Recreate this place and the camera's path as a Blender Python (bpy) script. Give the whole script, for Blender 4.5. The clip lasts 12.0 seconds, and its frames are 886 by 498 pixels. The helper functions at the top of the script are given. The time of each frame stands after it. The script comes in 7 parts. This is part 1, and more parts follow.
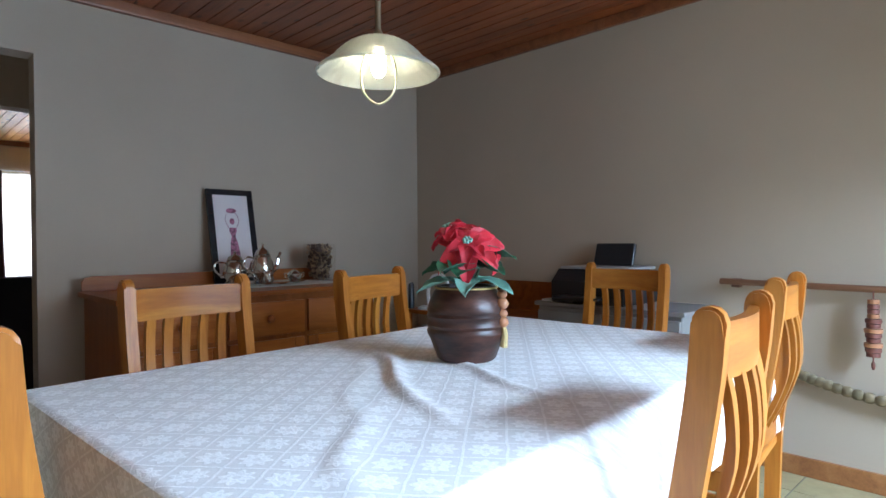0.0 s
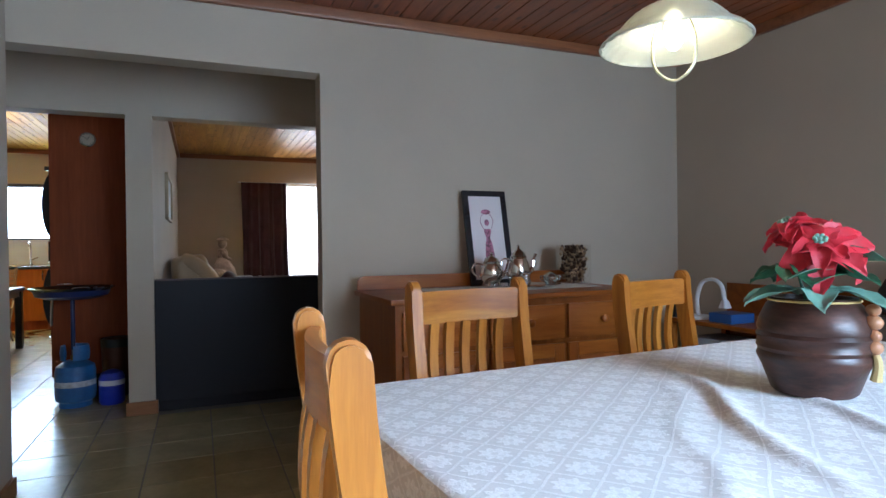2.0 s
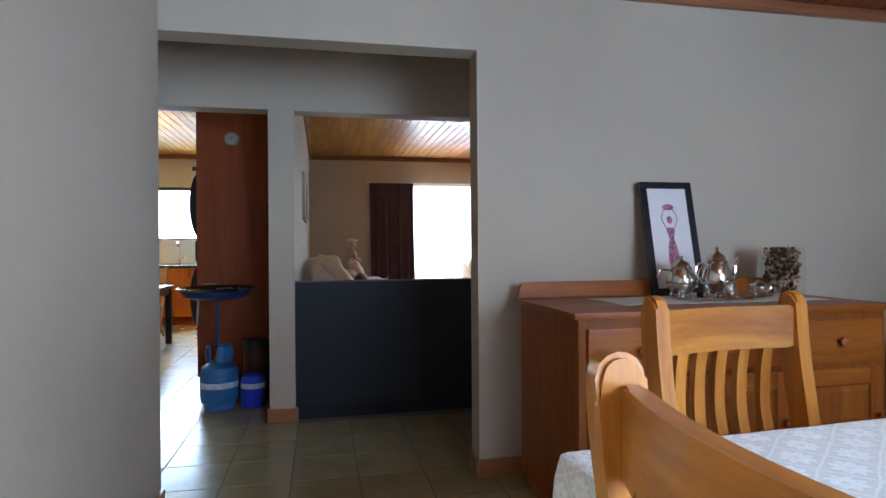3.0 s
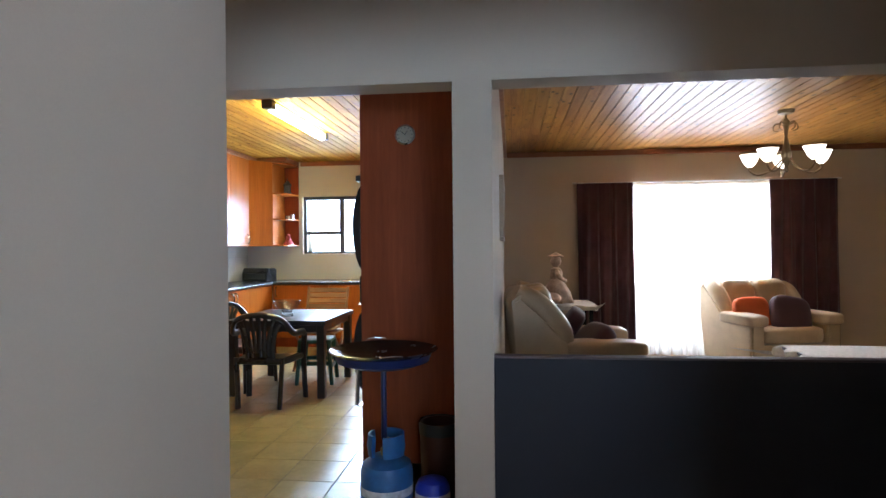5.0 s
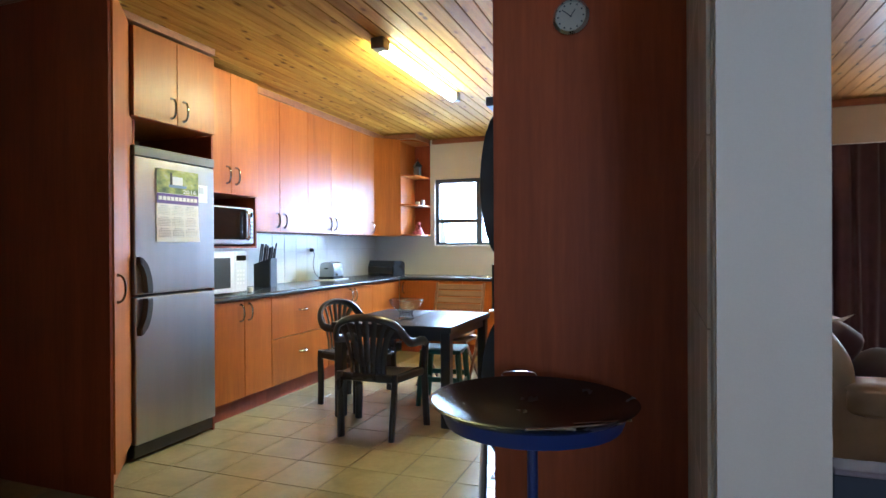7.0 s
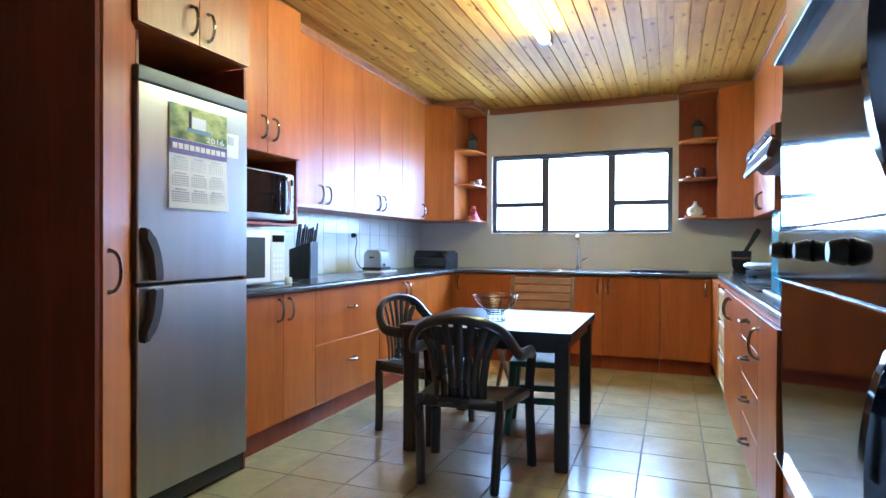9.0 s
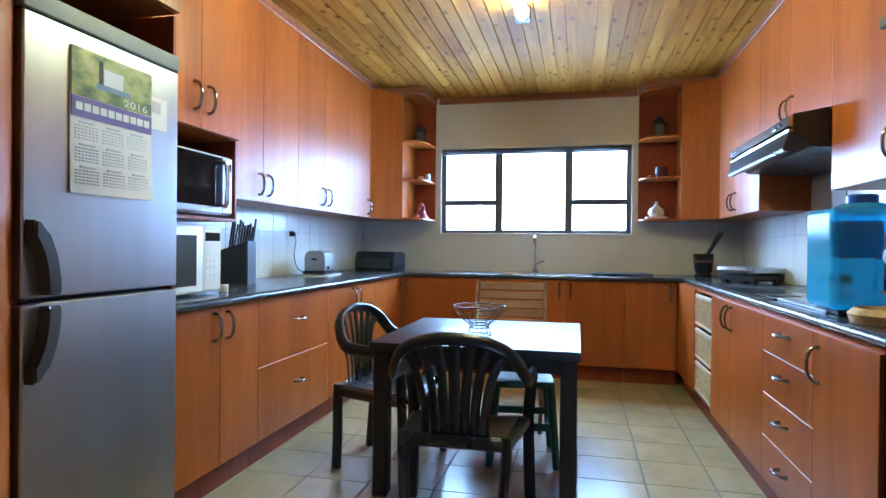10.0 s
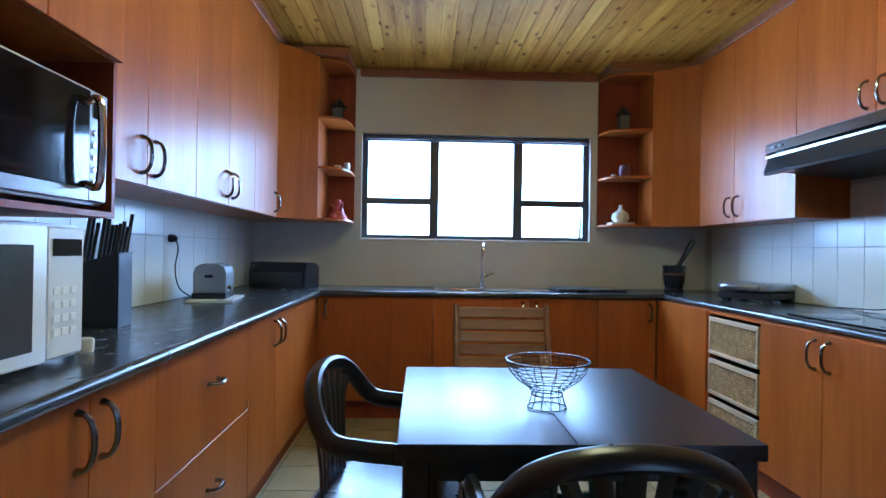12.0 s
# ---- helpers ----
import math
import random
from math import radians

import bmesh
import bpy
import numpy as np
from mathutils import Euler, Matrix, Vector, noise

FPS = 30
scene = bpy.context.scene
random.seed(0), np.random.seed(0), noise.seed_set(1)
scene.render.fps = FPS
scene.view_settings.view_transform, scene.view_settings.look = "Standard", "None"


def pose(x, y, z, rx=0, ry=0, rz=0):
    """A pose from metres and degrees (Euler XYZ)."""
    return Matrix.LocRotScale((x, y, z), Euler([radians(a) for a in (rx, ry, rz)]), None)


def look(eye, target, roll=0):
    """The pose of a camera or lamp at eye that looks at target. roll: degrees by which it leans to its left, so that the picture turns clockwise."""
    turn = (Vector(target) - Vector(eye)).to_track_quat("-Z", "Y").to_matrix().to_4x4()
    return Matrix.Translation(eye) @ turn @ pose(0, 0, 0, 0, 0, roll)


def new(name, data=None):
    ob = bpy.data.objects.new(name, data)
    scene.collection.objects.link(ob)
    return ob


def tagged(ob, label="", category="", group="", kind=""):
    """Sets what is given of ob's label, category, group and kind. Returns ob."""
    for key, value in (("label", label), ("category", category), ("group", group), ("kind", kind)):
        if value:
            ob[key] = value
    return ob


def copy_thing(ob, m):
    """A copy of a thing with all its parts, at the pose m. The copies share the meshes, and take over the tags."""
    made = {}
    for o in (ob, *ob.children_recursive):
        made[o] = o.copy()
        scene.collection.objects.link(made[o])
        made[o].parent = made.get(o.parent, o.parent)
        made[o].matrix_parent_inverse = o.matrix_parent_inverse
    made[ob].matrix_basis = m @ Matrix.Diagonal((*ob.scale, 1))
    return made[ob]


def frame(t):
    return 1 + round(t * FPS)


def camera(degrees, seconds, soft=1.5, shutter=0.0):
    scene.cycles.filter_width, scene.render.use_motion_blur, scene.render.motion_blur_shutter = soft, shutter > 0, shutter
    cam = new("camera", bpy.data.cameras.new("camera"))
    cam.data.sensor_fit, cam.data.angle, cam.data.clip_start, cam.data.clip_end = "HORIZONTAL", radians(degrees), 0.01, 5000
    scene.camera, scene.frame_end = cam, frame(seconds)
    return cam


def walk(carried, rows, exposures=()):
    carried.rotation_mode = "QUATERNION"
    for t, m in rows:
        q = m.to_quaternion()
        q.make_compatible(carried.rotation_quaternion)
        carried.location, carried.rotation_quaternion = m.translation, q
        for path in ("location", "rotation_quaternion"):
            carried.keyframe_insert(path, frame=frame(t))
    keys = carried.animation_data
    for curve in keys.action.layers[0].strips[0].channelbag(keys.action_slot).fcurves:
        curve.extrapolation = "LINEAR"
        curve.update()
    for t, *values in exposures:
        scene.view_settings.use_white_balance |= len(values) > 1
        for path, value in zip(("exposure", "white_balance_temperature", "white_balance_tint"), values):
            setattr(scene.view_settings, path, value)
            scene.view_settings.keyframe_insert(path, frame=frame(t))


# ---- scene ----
cam = camera(74.3, 12.0)
PATH = [
    (0, (-0.255, 0.321, 1.124), (-1.691, 1.713, 1.101), -0.4),
    (0.5, (-0.309, 0.307, 1.114), (-1.848, 1.584, 1.1), -0.5),
    (1, (-0.37, 0.294, 1.116), (-2.016, 1.431, 1.103), -0.5),
    (1.5, (-0.431, 0.285, 1.124), (-2.186, 1.244, 1.109), -0.7),
    (2, (-0.542, 0.274, 1.125), (-2.389, 1.042, 1.113), -0.7),
    (2.5, (-0.764, 0.222, 1.115), (-2.681, 0.791, 1.11), -0.6),
    (3, (-1.048, 0.155, 1.124), (-3.006, 0.561, 1.122), -0.4),
    (3.5, (-1.396, 0.107, 1.194), (-3.38, 0.361, 1.186), -0.2),
    (3.7, (-1.554, 0.09, 1.214), (-3.546, 0.275, 1.208), -0.1),
    (5.5, (-3.007, 0.041, 1.38), (-4.974, -0.323, 1.373), -0.6),
    (6, (-3.362, 0.011, 1.371), (-5.302, -0.475, 1.364), -0.4),
    (6.5, (-3.691, -0.092, 1.318), (-5.603, -0.681, 1.311), -0.4),
    (7, (-3.96, -0.264, 1.256), (-5.834, -0.962, 1.249), -0.3),
    (7.5, (-4.183, -0.445, 1.203), (-6.028, -1.216, 1.198), 0.0),
    (9.3, (-4.908, -1.272, 1.138), (-6.784, -1.964, 1.123), 0.4),
    (9.5, (-4.985, -1.346, 1.139), (-6.88, -1.985, 1.126), 0.5),
    (10, (-5.205, -1.629, 1.144), (-7.154, -2.078, 1.135), 0.6),
    (10.5, (-5.418, -1.898, 1.154), (-7.396, -2.193, 1.153), 0.7),
    (11, (-5.687, -2.122, 1.179), (-7.679, -2.302, 1.182), 0.9),
    (11.5, (-5.964, -2.318, 1.184), (-7.962, -2.393, 1.19), 0.9),
    (12, (-6.272, -2.496, 1.182), (-8.27, -2.422, 1.191), 0.9),
]
EXPOSURES = [(0, -0.05, 5600, 7), (1.5, 0.2, 5550, 7), (2.5, 0.4, 5450, 7), (3.5, 0.8, 5350, 8), (5.5, 0.72, 5600, 10), (6.5, 0.55, 5350, 10), (7.5, 1.0, 4700, 8),
             (9.5, 0.48, 4500, 10), (10.5, 0.14, 4570, 10), (12, -0.36, 4430, 10)]
walk(cam, [(t, look(eye, target, roll)) for t, eye, target, roll in PATH], EXPOSURES)

# ---- daylight ----
world = bpy.data.worlds.new("overcast_sky")
world.use_nodes = True
scene.world = world
sky = world.node_tree.nodes.new("ShaderNodeTexSky")
sky.sky_type, sky.sun_disc = "NISHITA", False
sky.sun_elevation, sky.sun_rotation = radians(48), radians(70)
world.node_tree.links.new(sky.outputs[0], world.node_tree.nodes["Background"].inputs[0])
world.node_tree.nodes["Background"].inputs[1].default_value = 0.12
sun = new("sun", bpy.data.lights.new("sun", "SUN"))
sun.data.energy, sun.data.angle, sun.data.color = 0.8, radians(15), (1, 0.96, 0.9)
sun.matrix_world = look((20, 8, 25), (0, 0, 0))


def window_light(name, eye, target, w, h, watts, colour, spread=170):
    """Daylight of a window's opening."""
    lamp = new(name, bpy.data.lights.new(name, "AREA"))
    lamp.data.shape, lamp.data.size, lamp.data.size_y = "RECTANGLE", w, h
    lamp.data.energy, lamp.data.color, lamp.data.spread = watts, colour, radians(spread)
    lamp.matrix_world = look(eye, target)
    return lamp


window_light("kitchen_daylight", (-11.42, -2.06, 1.86), (-6.4, -2.06, 0.1), 2.0, 1.4, 235, (0.68, 0.84, 1.0))
window_light("living_daylight", (-10.30, 2.35, 1.50), (-5, 2.35, 0.6), 1.9, 1.3, 150, (0.95, 0.97, 1.0))
window_light("dining_daylight", (1.26, 2.0, 1.28), (-1.6, -0.4, 0.7), 2.0, 1.6, 125, (0.66, 0.82, 1.0))
window_light("dining_sky", (1.80, 2.45, 2.90), (-1.6, 1.30, 0.6), 2.4, 1.3, 1650, (0.66, 0.82, 1.0))

# ---- building helpers ----
def thing(name, label, category, m=None, group="", kind=""):
    ob = tagged(new(name), label, category, group, kind)
    ob.empty_display_size = 0.05
    if m is not None:
        ob.matrix_basis = m
    return ob


def part(name, bm, material, parent=None, label="", smooth=False, m=None):
    """Links a bmesh as one mesh object under a thing or part."""
    me = bpy.data.meshes.new(name)
    bmesh.ops.recalc_face_normals(bm, faces=bm.faces)
    bm.to_mesh(me)
    bm.free()
    for mt in material if isinstance(material, (list, tuple)) else [material]:
        me.materials.append(mt)
    if smooth:
        for p in me.polygons:
            p.use_smooth = True
        me.set_sharp_from_angle(angle=radians(38))
    ob = new(name, me)
    if parent is not None:
        ob.parent = parent
    if m is not None:
        ob.matrix_basis = m
    return tagged(ob, label)


def solid(name, bm, material, label, category, kind="", group="", smooth=False, m=None):
    return tagged(part(name, bm, material, None, label, smooth, m), "", category, group, kind)


def B(bm, x0, x1, y0, y1, z0, z1, bevel=0.0, seg=1):
    """Adds a box with softened edges."""
    m = Matrix.LocRotScale(((x0 + x1) / 2, (y0 + y1) / 2, (z0 + z1) / 2), None, (abs(x1 - x0), abs(y1 - y0), abs(z1 - z0)))
    v = bmesh.ops.create_cube(bm, size=1, matrix=m)["verts"]
    if bevel:
        edges = list({e for k in v for e in k.link_edges})
        bmesh.ops.bevel(bm, geom=edges, offset=bevel, segments=seg, affect="EDGES", profile=0.7)
    return bm


def box(x0, x1, y0, y1, z0, z1, bevel=0.0, seg=1):
    return B(bmesh.new(), x0, x1, y0, y1, z0, z1, bevel, seg)


def tube(bm, pts, r, seg=8, closed=False, flat=1.0):
    """A round bar along points; r is a number or one per point."""
    pts = [Vector(p) for p in pts]
    n = len(pts)
    rs = r if isinstance(r, (list, tuple)) else [r] * n
    rings, last = [], None
    for i, p in enumerate(pts):
        a = pts[(i - 1) % n] if closed or i else p
        b = pts[(i + 1) % n] if closed or i < n - 1 else p
        d = (b - a).normalized()
        if last is None:
            u = d.cross(Vector((0, 0, 1)))
            u = (d.cross(Vector((0, 1, 0))) if u.length < 0.05 else u).normalized()
        else:
            u = (last - d * last.dot(d)).normalized()
        last = u
        w = d.cross(u)
        rings.append([bm.verts.new(p + rs[i] * (math.cos(k * math.tau / seg) * u + flat * math.sin(k * math.tau / seg) * w)) for k in range(seg)])
    for i in range(n if closed else n - 1):
        a, b = rings[i], rings[(i + 1) % n]
        for k in range(seg):
            bm.faces.new((a[k], a[(k + 1) % seg], b[(k + 1) % seg], b[k]))
    if not closed:
        bm.faces.new(rings[0][::-1])
        bm.faces.new(rings[-1])
    return bm


def lathe(bm, profile, seg=24, at=(0, 0, 0), squash=1.0, wave=None):
    """Turns (radius, height) pairs round z."""
    rings = []
    for r, z in profile:
        if r < 1e-5:
            rings.append([bm.verts.new((at[0], at[1], at[2] + z))])
        else:
            ring = []
            for k in range(seg):
                a = k * math.tau / seg
                f = wave(a, z) if wave else 1
                ring.append(bm.verts.new((at[0] + r * f * math.cos(a), at[1] + squash * r * f * math.sin(a), at[2] + z)))
            rings.append(ring)
    for a, b in zip(rings, rings[1:]):
        for k in range(seg):
            k2 = (k + 1) % seg
            f = [a[k % len(a)], a[k2 % len(a)], b[k2 % len(b)], b[k % len(b)]]
            f = [v for i, v in enumerate(f) if v not in f[:i]]
            if len(f) > 2:
                bm.faces.new(f)
    return bm


def slab(bm, outline, axis, lo, hi, bevel=0.0):
    """Extrudes a 2D outline along an axis; the outline is in the other two axes in order."""
    def at(p, h):
        q = list(p)
        q.insert("xyz".index(axis), h)
        return q
    a = [bm.verts.new(at(p, lo)) for p in outline]
    b = [bm.verts.new(at(p, hi)) for p in outline]
    n = len(a)
    fs = [bm.faces.new(a), bm.faces.new(b[::-1])]
    for i in range(n):
        bm.faces.new((a[i], a[(i + 1) % n], b[(i + 1) % n], b[i]))
    if bevel:
        edges = list({e for f in fs for e in f.edges})
        bmesh.ops.bevel(bm, geom=edges, offset=bevel, segments=2, affect="EDGES")
    return bm


def blob(bm, centre, size, seg=16, rings=10, power=1.0, turn=None):
    """A pillow-like rounded solid; power under 1 makes it squarer."""
    def s(v):
        return math.copysign(abs(v) ** power, v)
    start = len(bm.verts)
    prof = []
    for i in range(rings + 1):
        a = -math.pi / 2 + math.pi * i / rings
        prof.append((s(math.cos(a)), s(math.sin(a))))
    vs = []
    for r, z in prof:
        vs.append([bm.verts.new((s(math.cos(k * math.tau / seg)) * r, s(math.sin(k * math.tau / seg)) * r, z)) for k in range(seg)])
    for a, b in zip(vs, vs[1:]):
        for k in range(seg):
            bm.faces.new((a[k], a[(k + 1) % seg], b[(k + 1) % seg], b[k]))
    m = Matrix.Translation(centre) @ (turn.to_4x4() if turn else Matrix.Identity(4)) @ Matrix.Diagonal((*size, 1))
    for row in vs:
        for v in row:
            v.co = m @ v.co
    bmesh.ops.remove_doubles(bm, verts=[v for row in vs for v in row], dist=1e-4)
    return bm


def grid(bm, nu, nv, f, closed_u=False):
    """A sheet through f(u, v), u and v from 0 to 1."""
    vs = [[bm.verts.new(f(i / nu, j / nv)) for j in range(nv + 1)] for i in range(nu if closed_u else nu + 1)]
    for i in range(nu):
        for j in range(nv):
            a, b = vs[i], vs[(i + 1) % len(vs)]
            bm.faces.new((a[j], b[j], b[j + 1], a[j + 1]))
    return bm


def thicken(bm, t):
    """Gives a sheet its thickness."""
    bmesh.ops.recalc_face_normals(bm, faces=bm.faces)
    bmesh.ops.solidify(bm, geom=bm.faces[:], thickness=t)
    return bm


def arc(c, r, a0, a1, n, plane="xz", squash=1.0):
    out = []
    for i in range(n + 1):
        a = radians(a0 + (a1 - a0) * i / n)
        p = [c[0], c[1], c[2]]
        p["xyz".index(plane[0])] += r * math.cos(a)
        p["xyz".index(plane[1])] += squash * r * math.sin(a)
        out.append(tuple(p))
    return out


def spline(pts, n=6):
    """Catmull-Rom through points."""
    p = [Vector(q) for q in pts]
    p = [2 * p[0] - p[1]] + p + [2 * p[-1] - p[-2]]
    out = []
    for i in range(1, len(p) - 2):
        for k in range(n):
            t = k / n
            out.append(0.5 * (2 * p[i] + (p[i + 1] - p[i - 1]) * t + (2 * p[i - 1] - 5 * p[i] + 4 * p[i + 1] - p[i + 2]) * t * t + (3 * p[i] - p[i - 1] - 3 * p[i + 1] + p[i + 2]) * t ** 3))
    return out + [p[-2]]


# ---- materials ----
def nodes_of(name):
    mt = bpy.data.materials.new(name)
    mt.use_nodes = True
    nt = mt.node_tree
    return mt, nt, nt.nodes["Principled BSDF"]


def link(nt, a, b):
    nt.links.new(a, b)


def node(nt, kind, **inputs):
    nd = nt.nodes.new(kind)
    for k, v in inputs.items():
        nd.inputs[k.replace("_", " ")].default_value = v
    return nd


def coords(nt, scale=(1, 1, 1), vary=0.0, island=False):
    tc = nt.nodes.new("ShaderNodeTexCoord")
    mp = nt.nodes.new("ShaderNodeMapping")
    mp.inputs["Scale"].default_value = scale
    link(nt, tc.outputs["Object"], mp.inputs["Vector"])
    if vary:
        rnd = nt.nodes.new("ShaderNodeNewGeometry").outputs["Random Per Island"] if island else nt.nodes.new("ShaderNodeObjectInfo").outputs["Random"]
        mul = nt.nodes.new("ShaderNodeVectorMath")
        mul.operation = "SCALE"
        mul.inputs[0].default_value = (vary, vary * 0.7, vary * 1.3)
        link(nt, rnd, mul.inputs["Scale"])
        link(nt, mul.outputs[0], mp.inputs["Location"])
    return mp.outputs[0]


def ramp(nt, fac, stops):
    r = nt.nodes.new("ShaderNodeValToRGB")
    while len(r.color_ramp.elements) < len(stops):
        r.color_ramp.elements.new(0.5)
    for e, (p, c) in zip(r.color_ramp.elements, stops):
        e.position, e.color = p, (*c, 1)
    link(nt, fac, r.inputs[0])
    return r.outputs[0]


def mixed(nt, fac, a, b, mode="MIX"):
    mx = nt.nodes.new("ShaderNodeMix")
    mx.data_type, mx.blend_type = "RGBA", mode
    for s, v in ((mx.inputs[0], fac), (mx.inputs[6], a), (mx.inputs[7], b)):
        if hasattr(v, "is_output"):
            link(nt, v, s)
        elif isinstance(v, (int, float)):
            s.default_value = v
        else:
            s.default_value = (*v, 1)
    return mx.outputs[2]


def bumped(nt, bsdf, height, strength, distance=0.002):
    b = nt.nodes.new("ShaderNodeBump")
    b.inputs["Strength"].default_value, b.inputs["Distance"].default_value = strength, distance
    link(nt, height, b.inputs["Height"])
    link(nt, b.outputs[0], bsdf.inputs["Normal"])


def noise_of(nt, vec, scale, detail=4, rough=0.55, distort=0.0):
    nz = node(nt, "ShaderNodeTexNoise", Scale=scale, Detail=detail, Roughness=rough, Distortion=distort)
    link(nt, vec, nz.inputs["Vector"])
    return nz.outputs[0]


def mat(name, base, rough=0.5, metal=0.0, var=0.1, scale=3.0, grain=60.0, bump=0.15, coat=0.0, rvar=0.1, stretch=(1, 1, 1), each=0.0, trans=0.0, sheen=0.0):
    """A plain surface with broad stains, fine grain and uneven gloss."""
    mt, nt, p = nodes_of(name)
    v = coords(nt, stretch, each)
    big, fine = noise_of(nt, v, scale, 3), noise_of(nt, v, grain, 3, 0.6)
    dark, light = [c * (1 - var) for c in base], [min(1, c * (1 + var)) for c in base]
    c1 = ramp(nt, big, [(0.3, dark), (0.7, light)])
    c2 = ramp(nt, fine, [(0.25, [1 - var * 0.6] * 3), (0.75, [1, 1, 1])])
    link(nt, mixed(nt, 1.0, c1, c2, "MULTIPLY"), p.inputs["Base Color"])
    r = nt.nodes.new("ShaderNodeMapRange")
    r.inputs["To Min"].default_value, r.inputs["To Max"].default_value = max(0.02, rough - rvar), min(1, rough + rvar)
    link(nt, big, r.inputs["Value"])
    link(nt, r.outputs[0], p.inputs["Roughness"])
    p.inputs["Metallic"].default_value, p.inputs["Coat Weight"].default_value = metal, coat
    p.inputs["Transmission Weight"].default_value = trans
    if sheen:
        p.inputs["Sheen Weight"].default_value = sheen
    if bump:
        bumped(nt, p, fine, bump)
    return mt


def wood(name, dark, mid, light, axis=0, rough=0.4, grain=1.0, knots=0.0, island=False, coat=0.1, each=7.0, shift=0.25, spec=0.5):
    """Timber with its grain along an axis; each board or thing has its own cut."""
    mt, nt, p = nodes_of(name)
    st = [9.0, 9.0, 9.0]
    st[axis] = 0.7
    v = coords(nt, [s * grain for s in st], each, island)
    fig = noise_of(nt, v, 1.3, 5, 0.6, 1.2)
    c = ramp(nt, fig, [(0.28, dark), (0.5, mid), (0.72, light)])
    fine = noise_of(nt, v, 14.0, 3, 0.7)
    c = mixed(nt, 1.0, c, ramp(nt, fine, [(0.3, (0.8, 0.78, 0.75)), (0.7, (1, 1, 1))]), "MULTIPLY")
    rnd = nt.nodes.new("ShaderNodeNewGeometry").outputs["Random Per Island"] if island else nt.nodes.new("ShaderNodeObjectInfo").outputs["Random"]
    c = mixed(nt, 1.0, c, ramp(nt, rnd, [(0.0, [1 - shift, 1 - shift * 1.15, 1 - shift * 1.25]), (1.0, (1, 1, 1))]), "MULTIPLY")
    if knots:
        ks = [7.0, 7.0, 7.0]
        ks[axis] = 3.2
        vk = coords(nt, ks, each, island)
        vo = node(nt, "ShaderNodeTexVoronoi", Scale=1.0, Randomness=1.0)
        vo.voronoi_dimensions = "2D"
        link(nt, vk, vo.inputs["Vector"])
        some = ramp(nt, noise_of(nt, vk, 0.9, 2), [(0.40, (0.25, 0.25, 0.25)), (0.52, (1, 1, 1))])
        k = mixed(nt, 1.0, ramp(nt, vo.outputs["Distance"], [(0.05, (1, 1, 1)), (0.13, (0, 0, 0))]), some, "MULTIPLY")
        c = mixed(nt, k, c, [d * knots for d in dark])
    link(nt, c, p.inputs["Base Color"])
    p.inputs["Roughness"].default_value, p.inputs["Coat Weight"].default_value, p.inputs["Coat Roughness"].default_value = rough, coat, 0.25
    p.inputs["Specular IOR Level"].default_value = spec
    bumped(nt, p, fine, 0.12)
    return mt


def glow(name, colour, strength):
    mt, nt, p = nodes_of(name)
    p.inputs["Base Color"].default_value = (0.8, 0.8, 0.8, 1)
    p.inputs["Emission Color"].default_value, p.inputs["Emission Strength"].default_value = (*colour, 1), strength
    return mt


def glass(name, colour=(1, 1, 1), rough=0.0, ior=1.45):
    mt, nt, p = nodes_of(name)
    p.inputs["Base Color"].default_value = (*colour, 1)
    p.inputs["Roughness"].default_value, p.inputs["Transmission Weight"].default_value, p.inputs["IOR"].default_value = rough, 1.0, ior
    return mt


PAINT = mat("wall_paint", (0.455, 0.372, 0.285), 0.75, var=0.05, scale=1.2, grain=220, bump=0.12)
PAINT_K = mat("kitchen_wall_paint", (0.60, 0.58, 0.52), 0.6, var=0.05, scale=1.5, grain=200, bump=0.1)
PAINT_L = mat("living_wall_paint", (0.56, 0.45, 0.33), 0.75, var=0.05, scale=1.5, grain=200, bump=0.1)
CEIL_D = wood("stained_pine_ceiling", (0.17, 0.042, 0.014), (0.31, 0.084, 0.027), (0.41, 0.125, 0.042), 0, 0.34, 0.9, 0.5, True)
CEIL_K = wood("varnished_pine_ceiling", (0.30, 0.11, 0.018), (0.48, 0.215, 0.042), (0.60, 0.31, 0.07), 0, 0.36, 0.9, 0.28, True, 0.0, 7.0, 0.25, 0.3)
CEIL_B = wood("knotty_pine_ceiling", (0.36, 0.150, 0.014), (0.58, 0.305, 0.036), (0.70, 0.42, 0.066), 0, 0.6, 0.9, 0.40, True, 0.0, 7.0, 0.36, 0.04)
CORNICE = wood("cornice_timber", (0.20, 0.07, 0.03), (0.32, 0.12, 0.05), (0.38, 0.15, 0.06), 1, 0.4, 0.9)
LAMINATE = wood("cherry_laminate", (0.315, 0.083, 0.0075), (0.385, 0.108, 0.010), (0.445, 0.135, 0.0135), 2, 0.33, 0.4, 0, False, 0.0, 9.0, 0.14, 0.26)
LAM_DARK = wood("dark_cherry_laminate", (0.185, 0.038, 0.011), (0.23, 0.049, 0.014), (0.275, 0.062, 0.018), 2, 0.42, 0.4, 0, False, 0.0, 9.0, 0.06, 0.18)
PINE = wood("oiled_pine", (0.32, 0.100, 0.012), (0.49, 0.180, 0.022), (0.60, 0.255, 0.040), 2, 0.36, 0.8, 0, False, 0.08, 7.0, 0.25, 0.35)
PINE_H = wood("oiled_pine_rail", (0.32, 0.100, 0.012), (0.49, 0.180, 0.022), (0.60, 0.255, 0.040), 0, 0.36, 0.8, 0, False, 0.08, 7.0, 0.25, 0.35)
